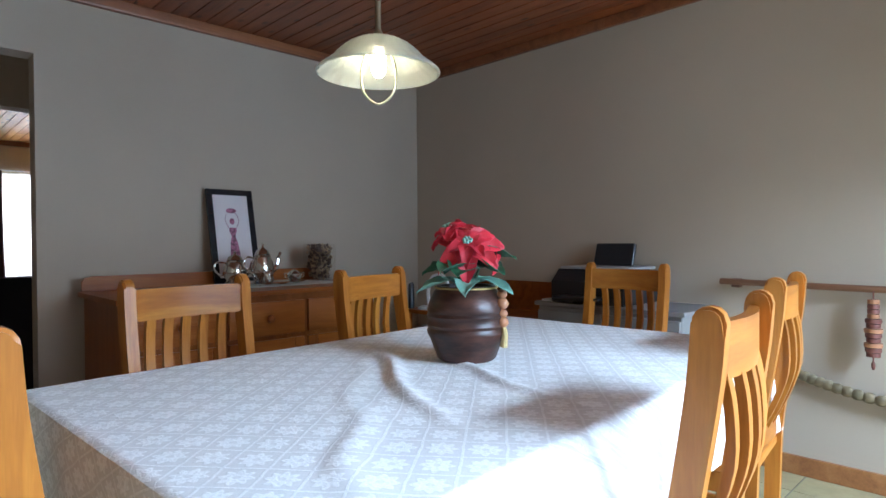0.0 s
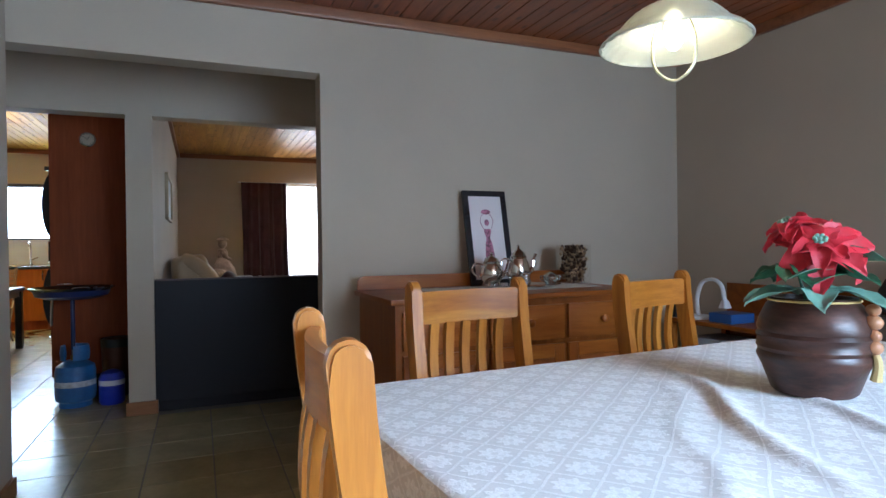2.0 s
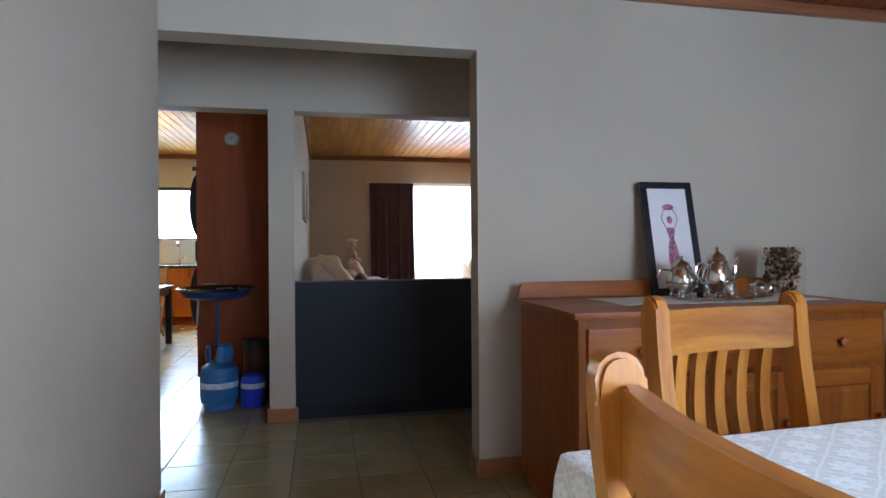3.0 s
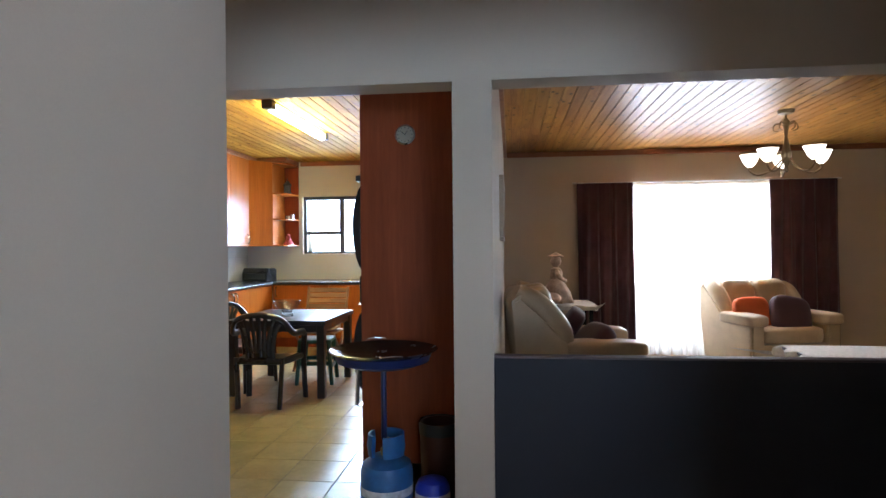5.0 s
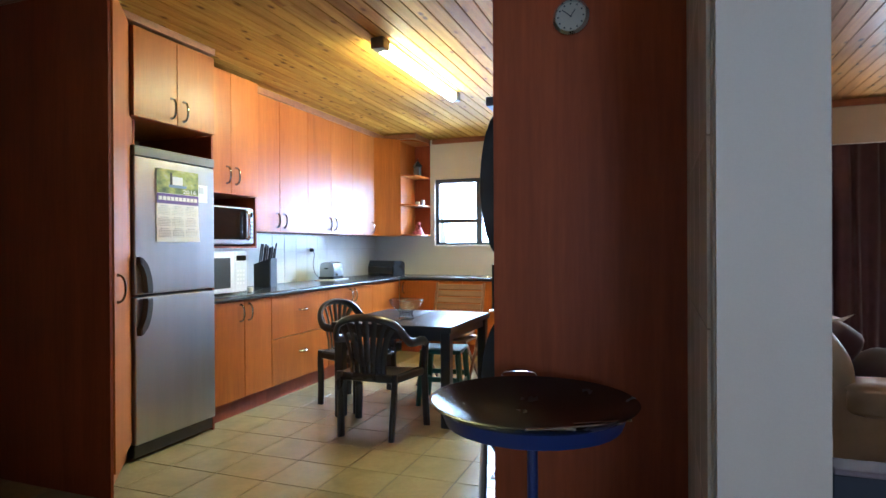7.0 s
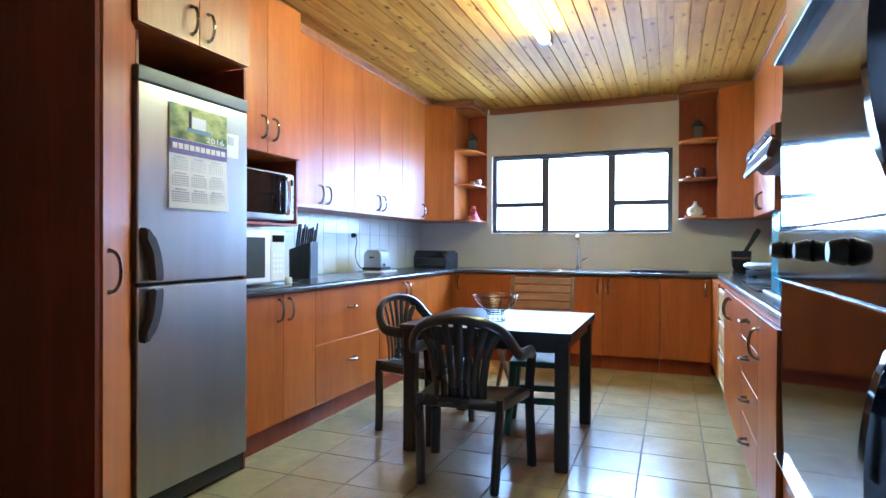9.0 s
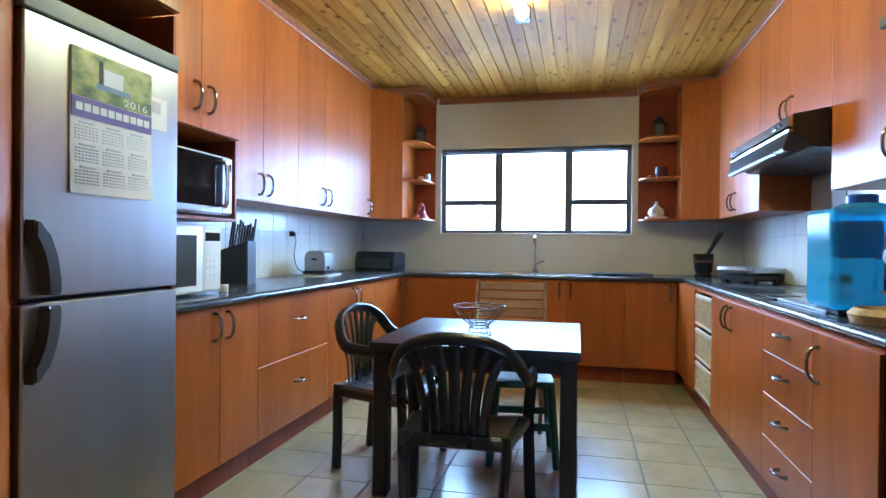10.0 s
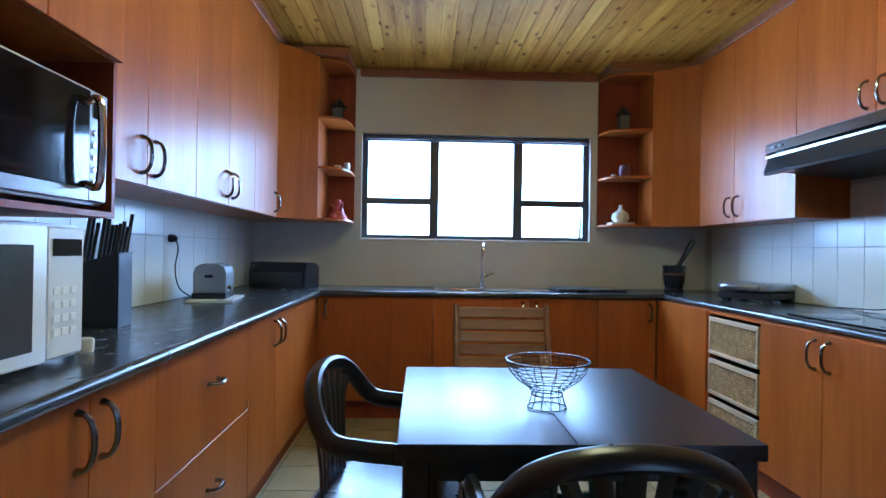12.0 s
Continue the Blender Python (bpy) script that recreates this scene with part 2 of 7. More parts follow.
SIDEWOOD = wood("sideboard_timber", (0.25, 0.064, 0.008), (0.37, 0.108, 0.013), (0.46, 0.155, 0.022), 1, 0.38, 0.8, 0, False, 0.0, 7.0, 0.25, 0.25)
SIDEWOOD_V = wood("sideboard_side_timber", (0.23, 0.058, 0.008), (0.33, 0.094, 0.012), (0.41, 0.135, 0.020), 2, 0.38, 0.8, 0, False, 0.0, 7.0, 0.25, 0.25)
SKIRT = wood("skirting_timber", (0.26, 0.10, 0.035), (0.36, 0.15, 0.05), (0.42, 0.19, 0.07), 1, 0.4, 0.8)
TILE = mat("floor_tile", (0.34, 0.285, 0.155), 0.21, var=0.12, scale=5, grain=40, bump=0.04, each=9.0, rvar=0.03)
GROUT = mat("floor_grout", (0.14, 0.12, 0.10), 0.9, var=0.15)
WTILE = mat("white_wall_tile", (0.62, 0.62, 0.58), 0.18, var=0.03, bump=0.02, each=5.0)
WGROUT = mat("wall_tile_grout", (0.42, 0.41, 0.38), 0.9)
COUNTER = mat("dark_laminate_worktop", (0.042, 0.045, 0.050), 0.24, var=0.25, scale=14, grain=180, bump=0.03)
STEEL = mat("brushed_steel", (0.46, 0.47, 0.49), 0.32, 0.9, var=0.05, scale=2, grain=50, bump=0.05, stretch=(6, 6, 0.4), rvar=0.04)
CHROME = mat("chrome", (0.62, 0.62, 0.62), 0.16, 1.0, var=0.04, bump=0)
SILVER = mat("silver_plate", (0.70, 0.68, 0.64), 0.14, 1.0, var=0.1, scale=20, bump=0.03)
BLACKP = mat("black_plastic", (0.018, 0.019, 0.022), 0.3, var=0.15, bump=0.05)
BLACKG = mat("black_gloss", (0.006, 0.006, 0.008), 0.07, var=0.1, bump=0, rvar=0.02)
DARKWOOD = mat("black_stained_wood", (0.018, 0.018, 0.022), 0.25, var=0.2, grain=90, bump=0.05, rvar=0.03)
NAVY = mat("dark_panel", (0.011, 0.010, 0.015), 0.75, var=0.15, scale=2, bump=0.05)
WHITEP = mat("white_enamel", (0.72, 0.73, 0.74), 0.3, var=0.03, bump=0.02)
GLASS = glass("clear_glass")
HANDLE = mat("dark_chrome_handle", (0.24, 0.24, 0.25), 0.2, 1.0, var=0.08, bump=0)
FRAME = mat("window_frame_paint", (0.055, 0.06, 0.068), 0.4, var=0.1, bump=0.05)

# ---- setting ----
H = 2.55
HD = 2.462
KH = 2.65


def wall(name, label, material, pieces):
    bm = bmesh.new()
    for p in pieces:
        B(bm, *p)
    return solid(name, bm, material, label, "wall", "structure")


W_DIN = wall("wall_1", "warm grey painted wall with a wide opening to the hall", PAINT,
     [(-3.96, -3.82, 0.905, 3.49, 0, H), (-3.96, -3.82, -0.67, 0.905, 2.095, H)])
wall("wall_2", "warm grey painted dining room wall with timber skirting", PAINT, [(-3.96, 1.10, 3.49, 3.63, 0, H)])
wall("wall_3", "warm grey painted wall beside the hall opening", PAINT, [(-3.78, 1.10, -0.67, -0.535, 0, H)])
wall("wall_4", "warm grey painted wall around the dining window", PAINT,
     [(1.10, 1.24, -0.67, 0.95, 0, H), (1.10, 1.24, 3.05, 3.63, 0, H), (1.10, 1.24, 0.95, 3.05, 0, 0.45), (1.10, 1.24, 0.95, 3.05, 2.1, H)])
wall("wall_5", "warm grey painted lintel over the kitchen and living room openings", PAINT,
     [(-5.15, -5.0, -3.1, -0.18, 2.035, KH), (-5.15, -5.0, -0.02, 3.63, 2.035, KH), (-5.15, -5.0, -3.97, -3.1, 0, H), (-5.15, -5.0, 2.6, 3.63, 0, 2.035)])
wall("wall_6", "painted wall between kitchen and living room", PAINT, [(-10.95, -5.0, -0.18, -0.02, 0, KH)])
wall("wall_7", "painted kitchen wall around the window over the sink", PAINT_K,
     [(-11.10, -10.95, -3.97, -2.98, 0, KH), (-11.10, -10.95, -1.14, -0.02, 0, KH), (-11.10, -10.95, -2.98, -1.14, 0, 1.262), (-11.10, -10.95, -2.98, -1.14, 2.12, KH)])
wall("wall_8", "painted kitchen wall behind the fridge and cabinets", PAINT_K, [(-11.10, -5.0, -3.97, -3.83, 0, KH)])
wall("wall_9", "tan painted living room wall around the wide window", PAINT_L,
     [(-10.15, -10.0, -0.02, 1.45, 0, H), (-10.15, -10.0, 3.2, 5.2, 0, H), (-10.15, -10.0, 1.45, 3.2, 2.1, H), (-10.15, -10.0, 1.45, 3.2, 0, 0.1)])
wall("wall_10", "painted end wall of the living room", PAINT_L, [(-10.15, -5.0, 5.2, 5.34, 0, H)])
wall("wall_11", "painted end walls closing the hall", PAINT, [(-5.0, -3.96, 3.49, 3.63, 0, H), (-5.0, -3.94, -3.97, -3.83, 0, H), (-3.94, -3.80, -3.97, -0.68, 0, H)])
wall("wall_12", "painted living room wall beside the hall", PAINT_L, [(-5.15, -5.0, 3.63, 5.34, 0, H)])


def boards(name, label, material, x0, x1, y0, y1, z, w):
    bm = bmesh.new()
    rng = random.Random(name)
    y = y0
    while y < y1:
        x = x0 - rng.random() * 1.5
        while x < x1:
            e = x + 1.6 + 2.2 * rng.random()
            a, b = max(x, x0), min(e, x1)
            if b - a > 0.02:
                B(bm, a + 0.0008, b - 0.0008, y + 0.004, min(y + w, y1) - 0.004, z, z + 0.012 + rng.random() * 0.001)
            x = e
        y += w
    B(bm, x0, x1, y0, y1, z + 0.011, z + 0.06)
    return solid(name, bm, material, label, "ceiling", "structure")


boards("ceiling_1", "dark stained tongue and groove timber ceiling", CEIL_D, -3.82, 1.1, -0.535, 3.49, HD, 0.1)
boards("ceiling_2", "varnished knotty pine board ceiling", CEIL_B, -10.95, -5.15, -3.83, -0.18, KH - 0.02, 0.096)
boards("ceiling_3", "varnished pine board ceiling of the living room", CEIL_K, -10.0, -5.15, -0.02, 5.2, H - 0.02, 0.096)
boards("ceiling_4", "stained timber board ceiling of the hall", CEIL_D, -5.0, -3.96, -3.83, 3.49, H - 0.02, 0.1)


def cornice(x0, x1, y0, y1, z):
    """Moulded strip along a wall top."""
    bm = box(x0, x1, y0, y1, z - 0.065, z, 0.012, 2)
    return solid("trim", bm, CORNICE, "stained timber cornice under the ceiling", "cornice", "structure")


cornice(-3.82, -3.785, -0.535, 3.49, HD)
cornice(-3.785, 1.1, 3.455, 3.49, HD)
cornice(-3.785, 1.1, -0.535, -0.50, HD)
cornice(-10.95, -10.915, -3.0, -1.1, KH - 0.02)
cornice(-10.0, -9.965, 0.02, 5.2, H - 0.02)
cornice(-9.965, -5.15, -0.02, 0.015, H - 0.02)


def skirting(x0, x1, y0, y1):
    bm = box(x0, x1, y0, y1, 0, 0.09, 0.006, 2)
    return solid("baseboard", bm, SKIRT, "varnished timber skirting board", "skirting", "structure")


skirting(-3.82, -3.80, 0.905, 3.49)
skirting(-3.80, 1.1, 3.47, 3.49)
skirting(-3.78, 1.1, -0.535, -0.517)
skirting(-5.0, -4.982, -0.198, -0.002)
skirting(-5.14, -5.0, -0.02, -0.002)
skirting(-5.9, -5.0, -0.198, -0.18)
skirting(-3.96, -3.82, 0.887, 0.905)

slab_floor = solid("floor", B(box(-11.1, -3.8, -3.97, 5.34, -0.15, -0.004), -3.8, 1.24, -0.67, 3.63, -0.15, -0.004), GROUT, "brownish beige ceramic tile floor with grey grout", "floor", "structure")
carpet = solid("carpet", box(-10.0, -5.15, -0.02, 5.2, -0.003, 0.012), mat("carpet_pile", (0.42, 0.36, 0.28), 0.95, var=0.1, scale=4, grain=400, bump=0.5), "pale beige fitted carpet of the living room", "carpet", "structure")
ground = solid("ground", box(-900, 900, -900, 900, -0.6, -0.3), mat("lawn", (0.09, 0.12, 0.05), 0.95, var=0.3, scale=0.5), "grass ground around the house", "ground", "structure")
roof = solid("roof", box(-11.4, 1.6, -4.3, 5.7, KH + 0.06, KH + 0.2), mat("roof_slab", (0.3, 0.28, 0.26), 0.9), "flat roof over the rooms", "roof", "structure")

# ---- kitchen: fitted units ----
LEFT = lambda x, z=0.0, y=-3.23: pose(x, y, z, 0, 0, 180)    # fronts look to +y, local x runs to -x
RIGHT = lambda x, z=0.0, y=-0.80: pose(x, y, z)              # fronts look to -y
BACK = lambda y, z=0.0, x=-10.38: pose(x, y, z, 0, 0, 90)    # fronts look to +x, local x runs to +y


def bow_handle(parent, x, z, length=0.10, flat=False):
    """Chrome bow handle, upright or lying."""
    bm = bmesh.new()
    prof = [(-0.5, 0.0), (-0.44, -0.022), (-0.2, -0.036), (0.2, -0.036), (0.44, -0.022), (0.5, 0.0)]
    pts = [(x + (a * length if flat else 0), -0.019 + d, z + (0 if flat else a * length)) for a, d in prof]
    tube(bm, spline(pts, 3), [0.011, 0.010] + [0.0078] * (5 * 3 - 3) + [0.010, 0.011], 7, flat=0.8)
    return part("handle", bm, HANDLE, parent, "chrome bow handle", True)


def fitted_unit(name, label, m, w, d, z0, z1, fronts, plinth=0.0, group="kitchen units", material=None, category="cabinet", hollow=None):
    """A carcass with its doors and drawers. fronts: kind, x0, x1, z0, z1, handle's x, handle's z."""
    u = thing(name, label, category, m, group)
    if hollow:
        bm = bmesh.new()
        B(bm, 0, 0.016, 0, d, z0, z1)
        B(bm, w - 0.016, w, 0, d, z0, z1)
        B(bm, 0.016, w - 0.016, d - 0.012, d, z0, z1)
        B(bm, 0.016, w - 0.016, 0, d - 0.012, z0, z0 + 0.016)
        B(bm, 0.016, w - 0.016, 0, d - 0.012, z1 - 0.016, z1)
    else:
        bm = box(0.001, w - 0.001, 0, d, z0, z1)
    part("carcass", bm, material or LAMINATE, u)
    if plinth:
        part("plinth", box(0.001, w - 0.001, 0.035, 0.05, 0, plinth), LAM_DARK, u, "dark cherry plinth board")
    for kind, a, b, c, e, hx, hz in fronts:
        f = part(kind, box(a + 0.0018, b - 0.0018, -0.018, -0.001, c + 0.002, e - 0.002, 0.0015), LAMINATE, u)
        if hx is not None:
            bow_handle(f, hx, hz, 0.125 if kind == "door" else 0.095, kind == "drawer")
    return u


P = 0.13
TOPZ = 0.862
base_label = "cherry laminate base cabinet with chrome bow handles under dark worktop"
fitted_unit("base_cabinet", base_label, LEFT(-7.21), 0.69, 0.58, P, TOPZ, [("door", 0, 0.365, P, TOPZ, 0.315, 0.77), ("door", 0.365, 0.69, P, TOPZ, 0.41, 0.77)], P)
fitted_unit("drawer_cabinet", "cherry laminate base cabinet with two deep pan drawers", LEFT(-7.90), 0.86, 0.58, P, TOPZ, [("drawer", 0, 0.86, 0.51, TOPZ, 0.43, 0.72), ("drawer", 0, 0.86, P, 0.51, 0.43, 0.36)], P)
fitted_unit("base_cabinet", base_label, LEFT(-8.76), 0.90, 0.58, P, TOPZ, [("door", 0, 0.45, P, TOPZ, 0.405, 0.77), ("door", 0.45, 0.90, P, TOPZ, 0.495, 0.77)], P)
fitted_unit("base_cabinet", base_label, LEFT(-9.66), 0.70, 0.58, P, TOPZ, [("door", 0, 0.70, P, TOPZ, None, 0)], P)
fitted_unit("base_cabinet", base_label, BACK(-3.21), 0.80, 0.55, P, TOPZ, [("door", 0, 0.80, P, TOPZ, 0.06, 0.77)], P)
fitted_unit("sink_cabinet", "cherry laminate sink cabinet with two doors under the window", BACK(-2.41), 0.674, 0.55, P, TOPZ, [("door", 0, 0.674, P, TOPZ, 0.63, 0.77)], P)
fitted_unit("base_cabinet", base_label, BACK(-1.736), 0.495, 0.55, P, TOPZ, [("door", 0, 0.495, P, TOPZ, 0.05, 0.77)], P)
fitted_unit("base_cabinet", base_label, BACK(-1.241), 0.42, 0.55, P, TOPZ, [("door", 0, 0.42, P, TOPZ, 0.37, 0.77)], P)
fitted_unit("base_cabinet", base_label, RIGHT(-10.36), 0.71, 0.60, P, TOPZ, [("door", 0, 0.71, P, TOPZ, None, 0)], P)
fitted_unit("base_cabinet", base_label, RIGHT(-9.10), 1.03, 0.60, P, TOPZ, [("door", 0, 0.45, P, TOPZ, 0.405, 0.77), ("door", 0.45, 1.03, P, TOPZ, 0.495, 0.77)], P)
fitted_unit("drawer_cabinet", "cherry laminate base cabinet with four drawers", RIGHT(-8.07), 0.57, 0.60, P, TOPZ,
            [("drawer", 0, 0.57, a, b, 0.285, (a + b) / 2 + 0.02) for a, b in ((0.70, TOPZ), (0.517, 0.70), (0.327, 0.517), (P, 0.327))], P)
fitted_unit("base_cabinet", base_label, RIGHT(-7.50), 0.465, 0.60, P, TOPZ, [("door", 0, 0.465, P, TOPZ, 0.05, 0.75)], P)

# wicker basket rack
rack = fitted_unit("basket_rack", "open cherry laminate rack holding three wicker baskets", RIGHT(-9.65), 0.55, 0.60, P, TOPZ, [], P, hollow=True, category="rack")
WICKER = mat("wicker", (0.56, 0.43, 0.25), 0.75, var=0.3, scale=30, grain=120, bump=0.4)
WICKFRAME = mat("basket_frame_wood", (0.47, 0.35, 0.20), 0.7, var=0.15, grain=90, bump=0.2)
# the shade behind the weave is put into this dark brown
INNER = mat("basket_inside_shade", (0.05, 0.03, 0.015), 0.9)
rng = random.Random(21)
for i, (a, b) in enumerate(((0.63, 0.83), (0.40, 0.59), (0.165, 0.36))):
    bk = thing("wicker_basket", "pale woven wicker basket drawer in the rack", "basket", RIGHT(-9.65), "wicker baskets")
    bm = bmesh.new()
    for k in range(12):
        z = a + 0.012 + (b - a - 0.055) * k / 11
        pts = [(0.04 + 0.47 * j / 36, -0.004 + 0.006 * (1 if (j + k) % 2 else -1), z + rng.uniform(-0.0015, 0.0015)) for j in range(37)]
        tube(bm, pts, 0.0038, 5)
    part("weave", bm, WICKER, bk, "", True)
    bm = bmesh.new()
    for j in range(18):
        x = 0.045 + 0.46 * (j + 0.5) / 18
        tube(bm, [(x, -0.003, a), (x + rng.uniform(-0.004, 0.004), -0.003, b)], 0.0055, 5)
    tagged(part("stake_rows", bm, WICKER, bk), kind="stuff")
    part("rim", box(0.026, 0.524, -0.016, 0.006, b - 0.026, b, 0.003), WICKFRAME, bk)
    part("lower_bar", box(0.026, 0.524, -0.016, 0.006, a - 0.012, a + 0.008, 0.003), WICKFRAME, bk)
    for x in (0.026, 0.506):
        part("side_bar", box(x, x + 0.018, -0.015, 0.005, a + 0.0085, b - 0.0265, 0.003), WICKFRAME, bk)
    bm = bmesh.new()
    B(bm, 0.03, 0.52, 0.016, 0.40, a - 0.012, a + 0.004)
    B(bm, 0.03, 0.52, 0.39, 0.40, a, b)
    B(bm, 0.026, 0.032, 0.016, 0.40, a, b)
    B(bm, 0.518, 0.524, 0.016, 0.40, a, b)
    part("body", bm, INNER, bk, "basket inside, dark brown for its shade")

# worktop
wt = thing("worktop", "dark grey laminate worktop running round the kitchen", "worktop")
for ol in ([(-7.205, -3.83), (-7.205, -3.20), (-10.35, -3.20), (-10.95, -3.83)], [(-10.3505, -3.2005), (-10.3505, -0.7655), (-10.95, -0.1805), (-10.95, -3.8295)], [(-10.35, -0.765), (-7.035, -0.765), (-7.035, -0.18), (-10.949, -0.18)]):
    part("section", slab(bmesh.new(), ol, "z", 0.864, 0.902, 0.0), COUNTER, wt)
for a, b in (((-7.205, -3.20, 0.883), (-10.345, -3.20, 0.883)), ((-10.35, -3.195, 0.883), (-10.35, -0.77, 0.883)), ((-10.345, -0.765, 0.883), (-7.035, -0.765, 0.883))):
    part("rounded_edge", tube(bmesh.new(), [a, b], 0.0186, 14, flat=1.0), COUNTER, wt, "", True)

# wall units
wl = "cherry laminate wall cabinet with chrome bow handles up to the ceiling"
UZ0, UZ1 = 1.395, 2.57
def pair(x0, mid, w, z0, z1, hz):
    return [("door", 0, mid, z0, z1, mid - 0.05, hz), ("door", mid, w, z0, z1, mid + 0.05, hz)]

fitted_unit("wall_cabinet", wl, LEFT(-7.90, 0, -3.484), 0.918, 0.34, UZ0, UZ1, pair(0, 0.47, 0.918, UZ0, UZ1, 1.50))
fitted_unit("wall_cabinet", wl, LEFT(-8.818, 0, -3.484), 0.88, 0.34, UZ0, UZ1, pair(0, 0.425, 0.88, UZ0, UZ1, 1.50))
fitted_unit("wall_cabinet", wl, LEFT(-9.698, 0, -3.484), 0.52, 0.34, UZ0, UZ1, [("door", 0, 0.52, UZ0, UZ1, 0.45, 1.49)])
fitted_unit("wall_cabinet", "cherry laminate cabinet above a microwave niche", LEFT(-7.20, 0, -3.30), 0.635, 0.525, 1.66, UZ1, pair(0, 0.32, 0.635, 1.66, UZ1, 1.80))
fitted_unit("fridge_cabinet", "cherry laminate cabinet above the fridge", LEFT(-6.52, 0, -3.15), 0.66, 0.65, 2.03, 2.56, pair(0, 0.33, 0.66, 2.03, 2.56, 2.13))
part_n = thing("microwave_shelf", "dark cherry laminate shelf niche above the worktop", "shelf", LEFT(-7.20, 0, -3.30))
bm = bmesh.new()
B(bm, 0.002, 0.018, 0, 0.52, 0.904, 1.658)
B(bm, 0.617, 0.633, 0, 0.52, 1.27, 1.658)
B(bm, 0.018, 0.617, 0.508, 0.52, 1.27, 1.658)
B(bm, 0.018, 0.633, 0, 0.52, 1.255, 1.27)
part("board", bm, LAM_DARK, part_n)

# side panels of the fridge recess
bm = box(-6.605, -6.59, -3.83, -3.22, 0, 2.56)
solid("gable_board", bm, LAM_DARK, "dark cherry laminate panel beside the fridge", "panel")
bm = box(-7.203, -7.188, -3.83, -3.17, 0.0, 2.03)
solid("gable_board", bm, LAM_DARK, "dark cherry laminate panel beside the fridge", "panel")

# pantry with a slanting door
pantry = thing("pantry_cupboard", "tall cherry laminate pantry cupboard with a slanting door", "cupboard", pose(0, 0, 0), "kitchen units")
part("carcass", slab(bmesh.new(), [(-6.125, -3.83), (-6.125, -2.87), (-6.585, -3.262), (-6.585, -3.83)], "z", 0.02, 2.58), LAMINATE, pantry)
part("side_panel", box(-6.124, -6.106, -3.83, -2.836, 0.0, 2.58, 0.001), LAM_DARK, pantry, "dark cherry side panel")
ang = math.degrees(math.atan2(-0.406, -0.477))
dr = part("door", box(0.004, 0.617, -0.018, -0.001, 0.12, 2.57, 0.0015), LAMINATE, pantry, "", False, pose(-6.12, -2.846, 0, 0, 0, ang))
bow_handle(dr, 0.07, 1.05, 0.14)

# right wall units
fitted_unit("wall_cabinet", wl, RIGHT(-10.42, 0, -0.475), 1.08, 0.29, UZ0, UZ1, pair(0, 0.46, 1.08, UZ0, UZ1, 1.50))
fitted_unit("hood_cabinet", "cherry laminate cabinet above the cooker hood", RIGHT(-9.338, 0, -0.475), 1.10, 0.29, 1.81, UZ1, pair(0, 0.55, 1.10, 1.81, UZ1, 1.92))
fitted_unit("wall_cabinet", wl, RIGHT(-8.236, 0, -0.475), 1.20, 0.29, 1.42, UZ1, pair(0, 0.6, 1.2, 1.42, UZ1, 1.55))


def corner_unit(label, a, b, c, wall_y, side):
    """Slanting corner cabinet from a to b and rounded open shelves to c on the window wall."""
    u = thing("corner_cabinet", label, "cabinet", pose(0, 0, 0), "kitchen units")
    back = [(-10.948, wall_y), (a[0], wall_y)]
    ol = [a, b, (-10.948, b[1])] + back
    part("carcass", slab(bmesh.new(), ol, "z", UZ0, UZ1), LAMINATE, u)
    d = Vector((b[0] - a[0], b[1] - a[1], 0))
    w = d.length
    if side < 0:
        m = pose(a[0], a[1], 0, 0, 0, math.degrees(math.atan2(d.y, d.x)))
        hx = 0.05
    else:
        m = pose(b[0], b[1], 0, 0, 0, math.degrees(math.atan2(-d.y, -d.x)))
        hx = w - 0.05
    f = part("door", box(0.006, w - 0.006, -0.018, -0.001, UZ0 + 0.002, UZ1 - 0.002, 0.0015), LAMINATE, u, "", False, m)
    bow_handle(f, hx, 1.49, 0.10)
    y0, y1 = b[1], c
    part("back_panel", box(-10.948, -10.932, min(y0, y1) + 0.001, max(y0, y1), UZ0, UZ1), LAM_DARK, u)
    for z in (UZ0, 1.765, 2.125, UZ1 - 0.02):
        pts = [(-10.931, y0 + side * 0.001)] + [(-10.931 + (b[0] + 10.931) * math.cos(radians(t)) ** 0.6, y0 + side * 0.001 + (y1 - y0) * math.sin(radians(t)) ** 0.6) for t in range(0, 91, 10)]
        part("shelf", slab(bmesh.new(), pts, "z", z, z + 0.016), LAMINATE, u)
    return u


corner_unit("cherry laminate corner cabinet with rounded open shelves beside the window", (-10.222, -3.484), (-10.487, -3.245), -3.035, -3.828, 1)
corner_unit("cherry laminate corner cabinet with rounded open shelves beside the hood side", (-10.424, -0.475), (-10.642, -0.754), -1.085, -0.185, -1)

# timber bulkhead strip over the wall units
bm = bmesh.new()
B(bm, -10.95, -7.205, -3.83, -3.46, 2.571, 2.629, 0.004)
B(bm, -7.203, -6.1, -3.83, -3.14, 2.582, 2.629, 0.004)
B(bm, -10.95, -10.45, -3.46, -3.03, 2.571, 2.629, 0.004)
solid("trim", bm, CORNICE, "stained timber bulkhead over the wall cabinets", "trim", "structure")
bm = bmesh.new()
B(bm, -10.95, -5.9, -0.50, -0.18, 2.571, 2.629, 0.004)
B(bm, -10.95, -10.6, -1.09, -0.50, 2.571, 2.629, 0.004)
solid("trim", bm, CORNICE, "stained timber bulkhead over the wall cabinets", "trim", "structure")

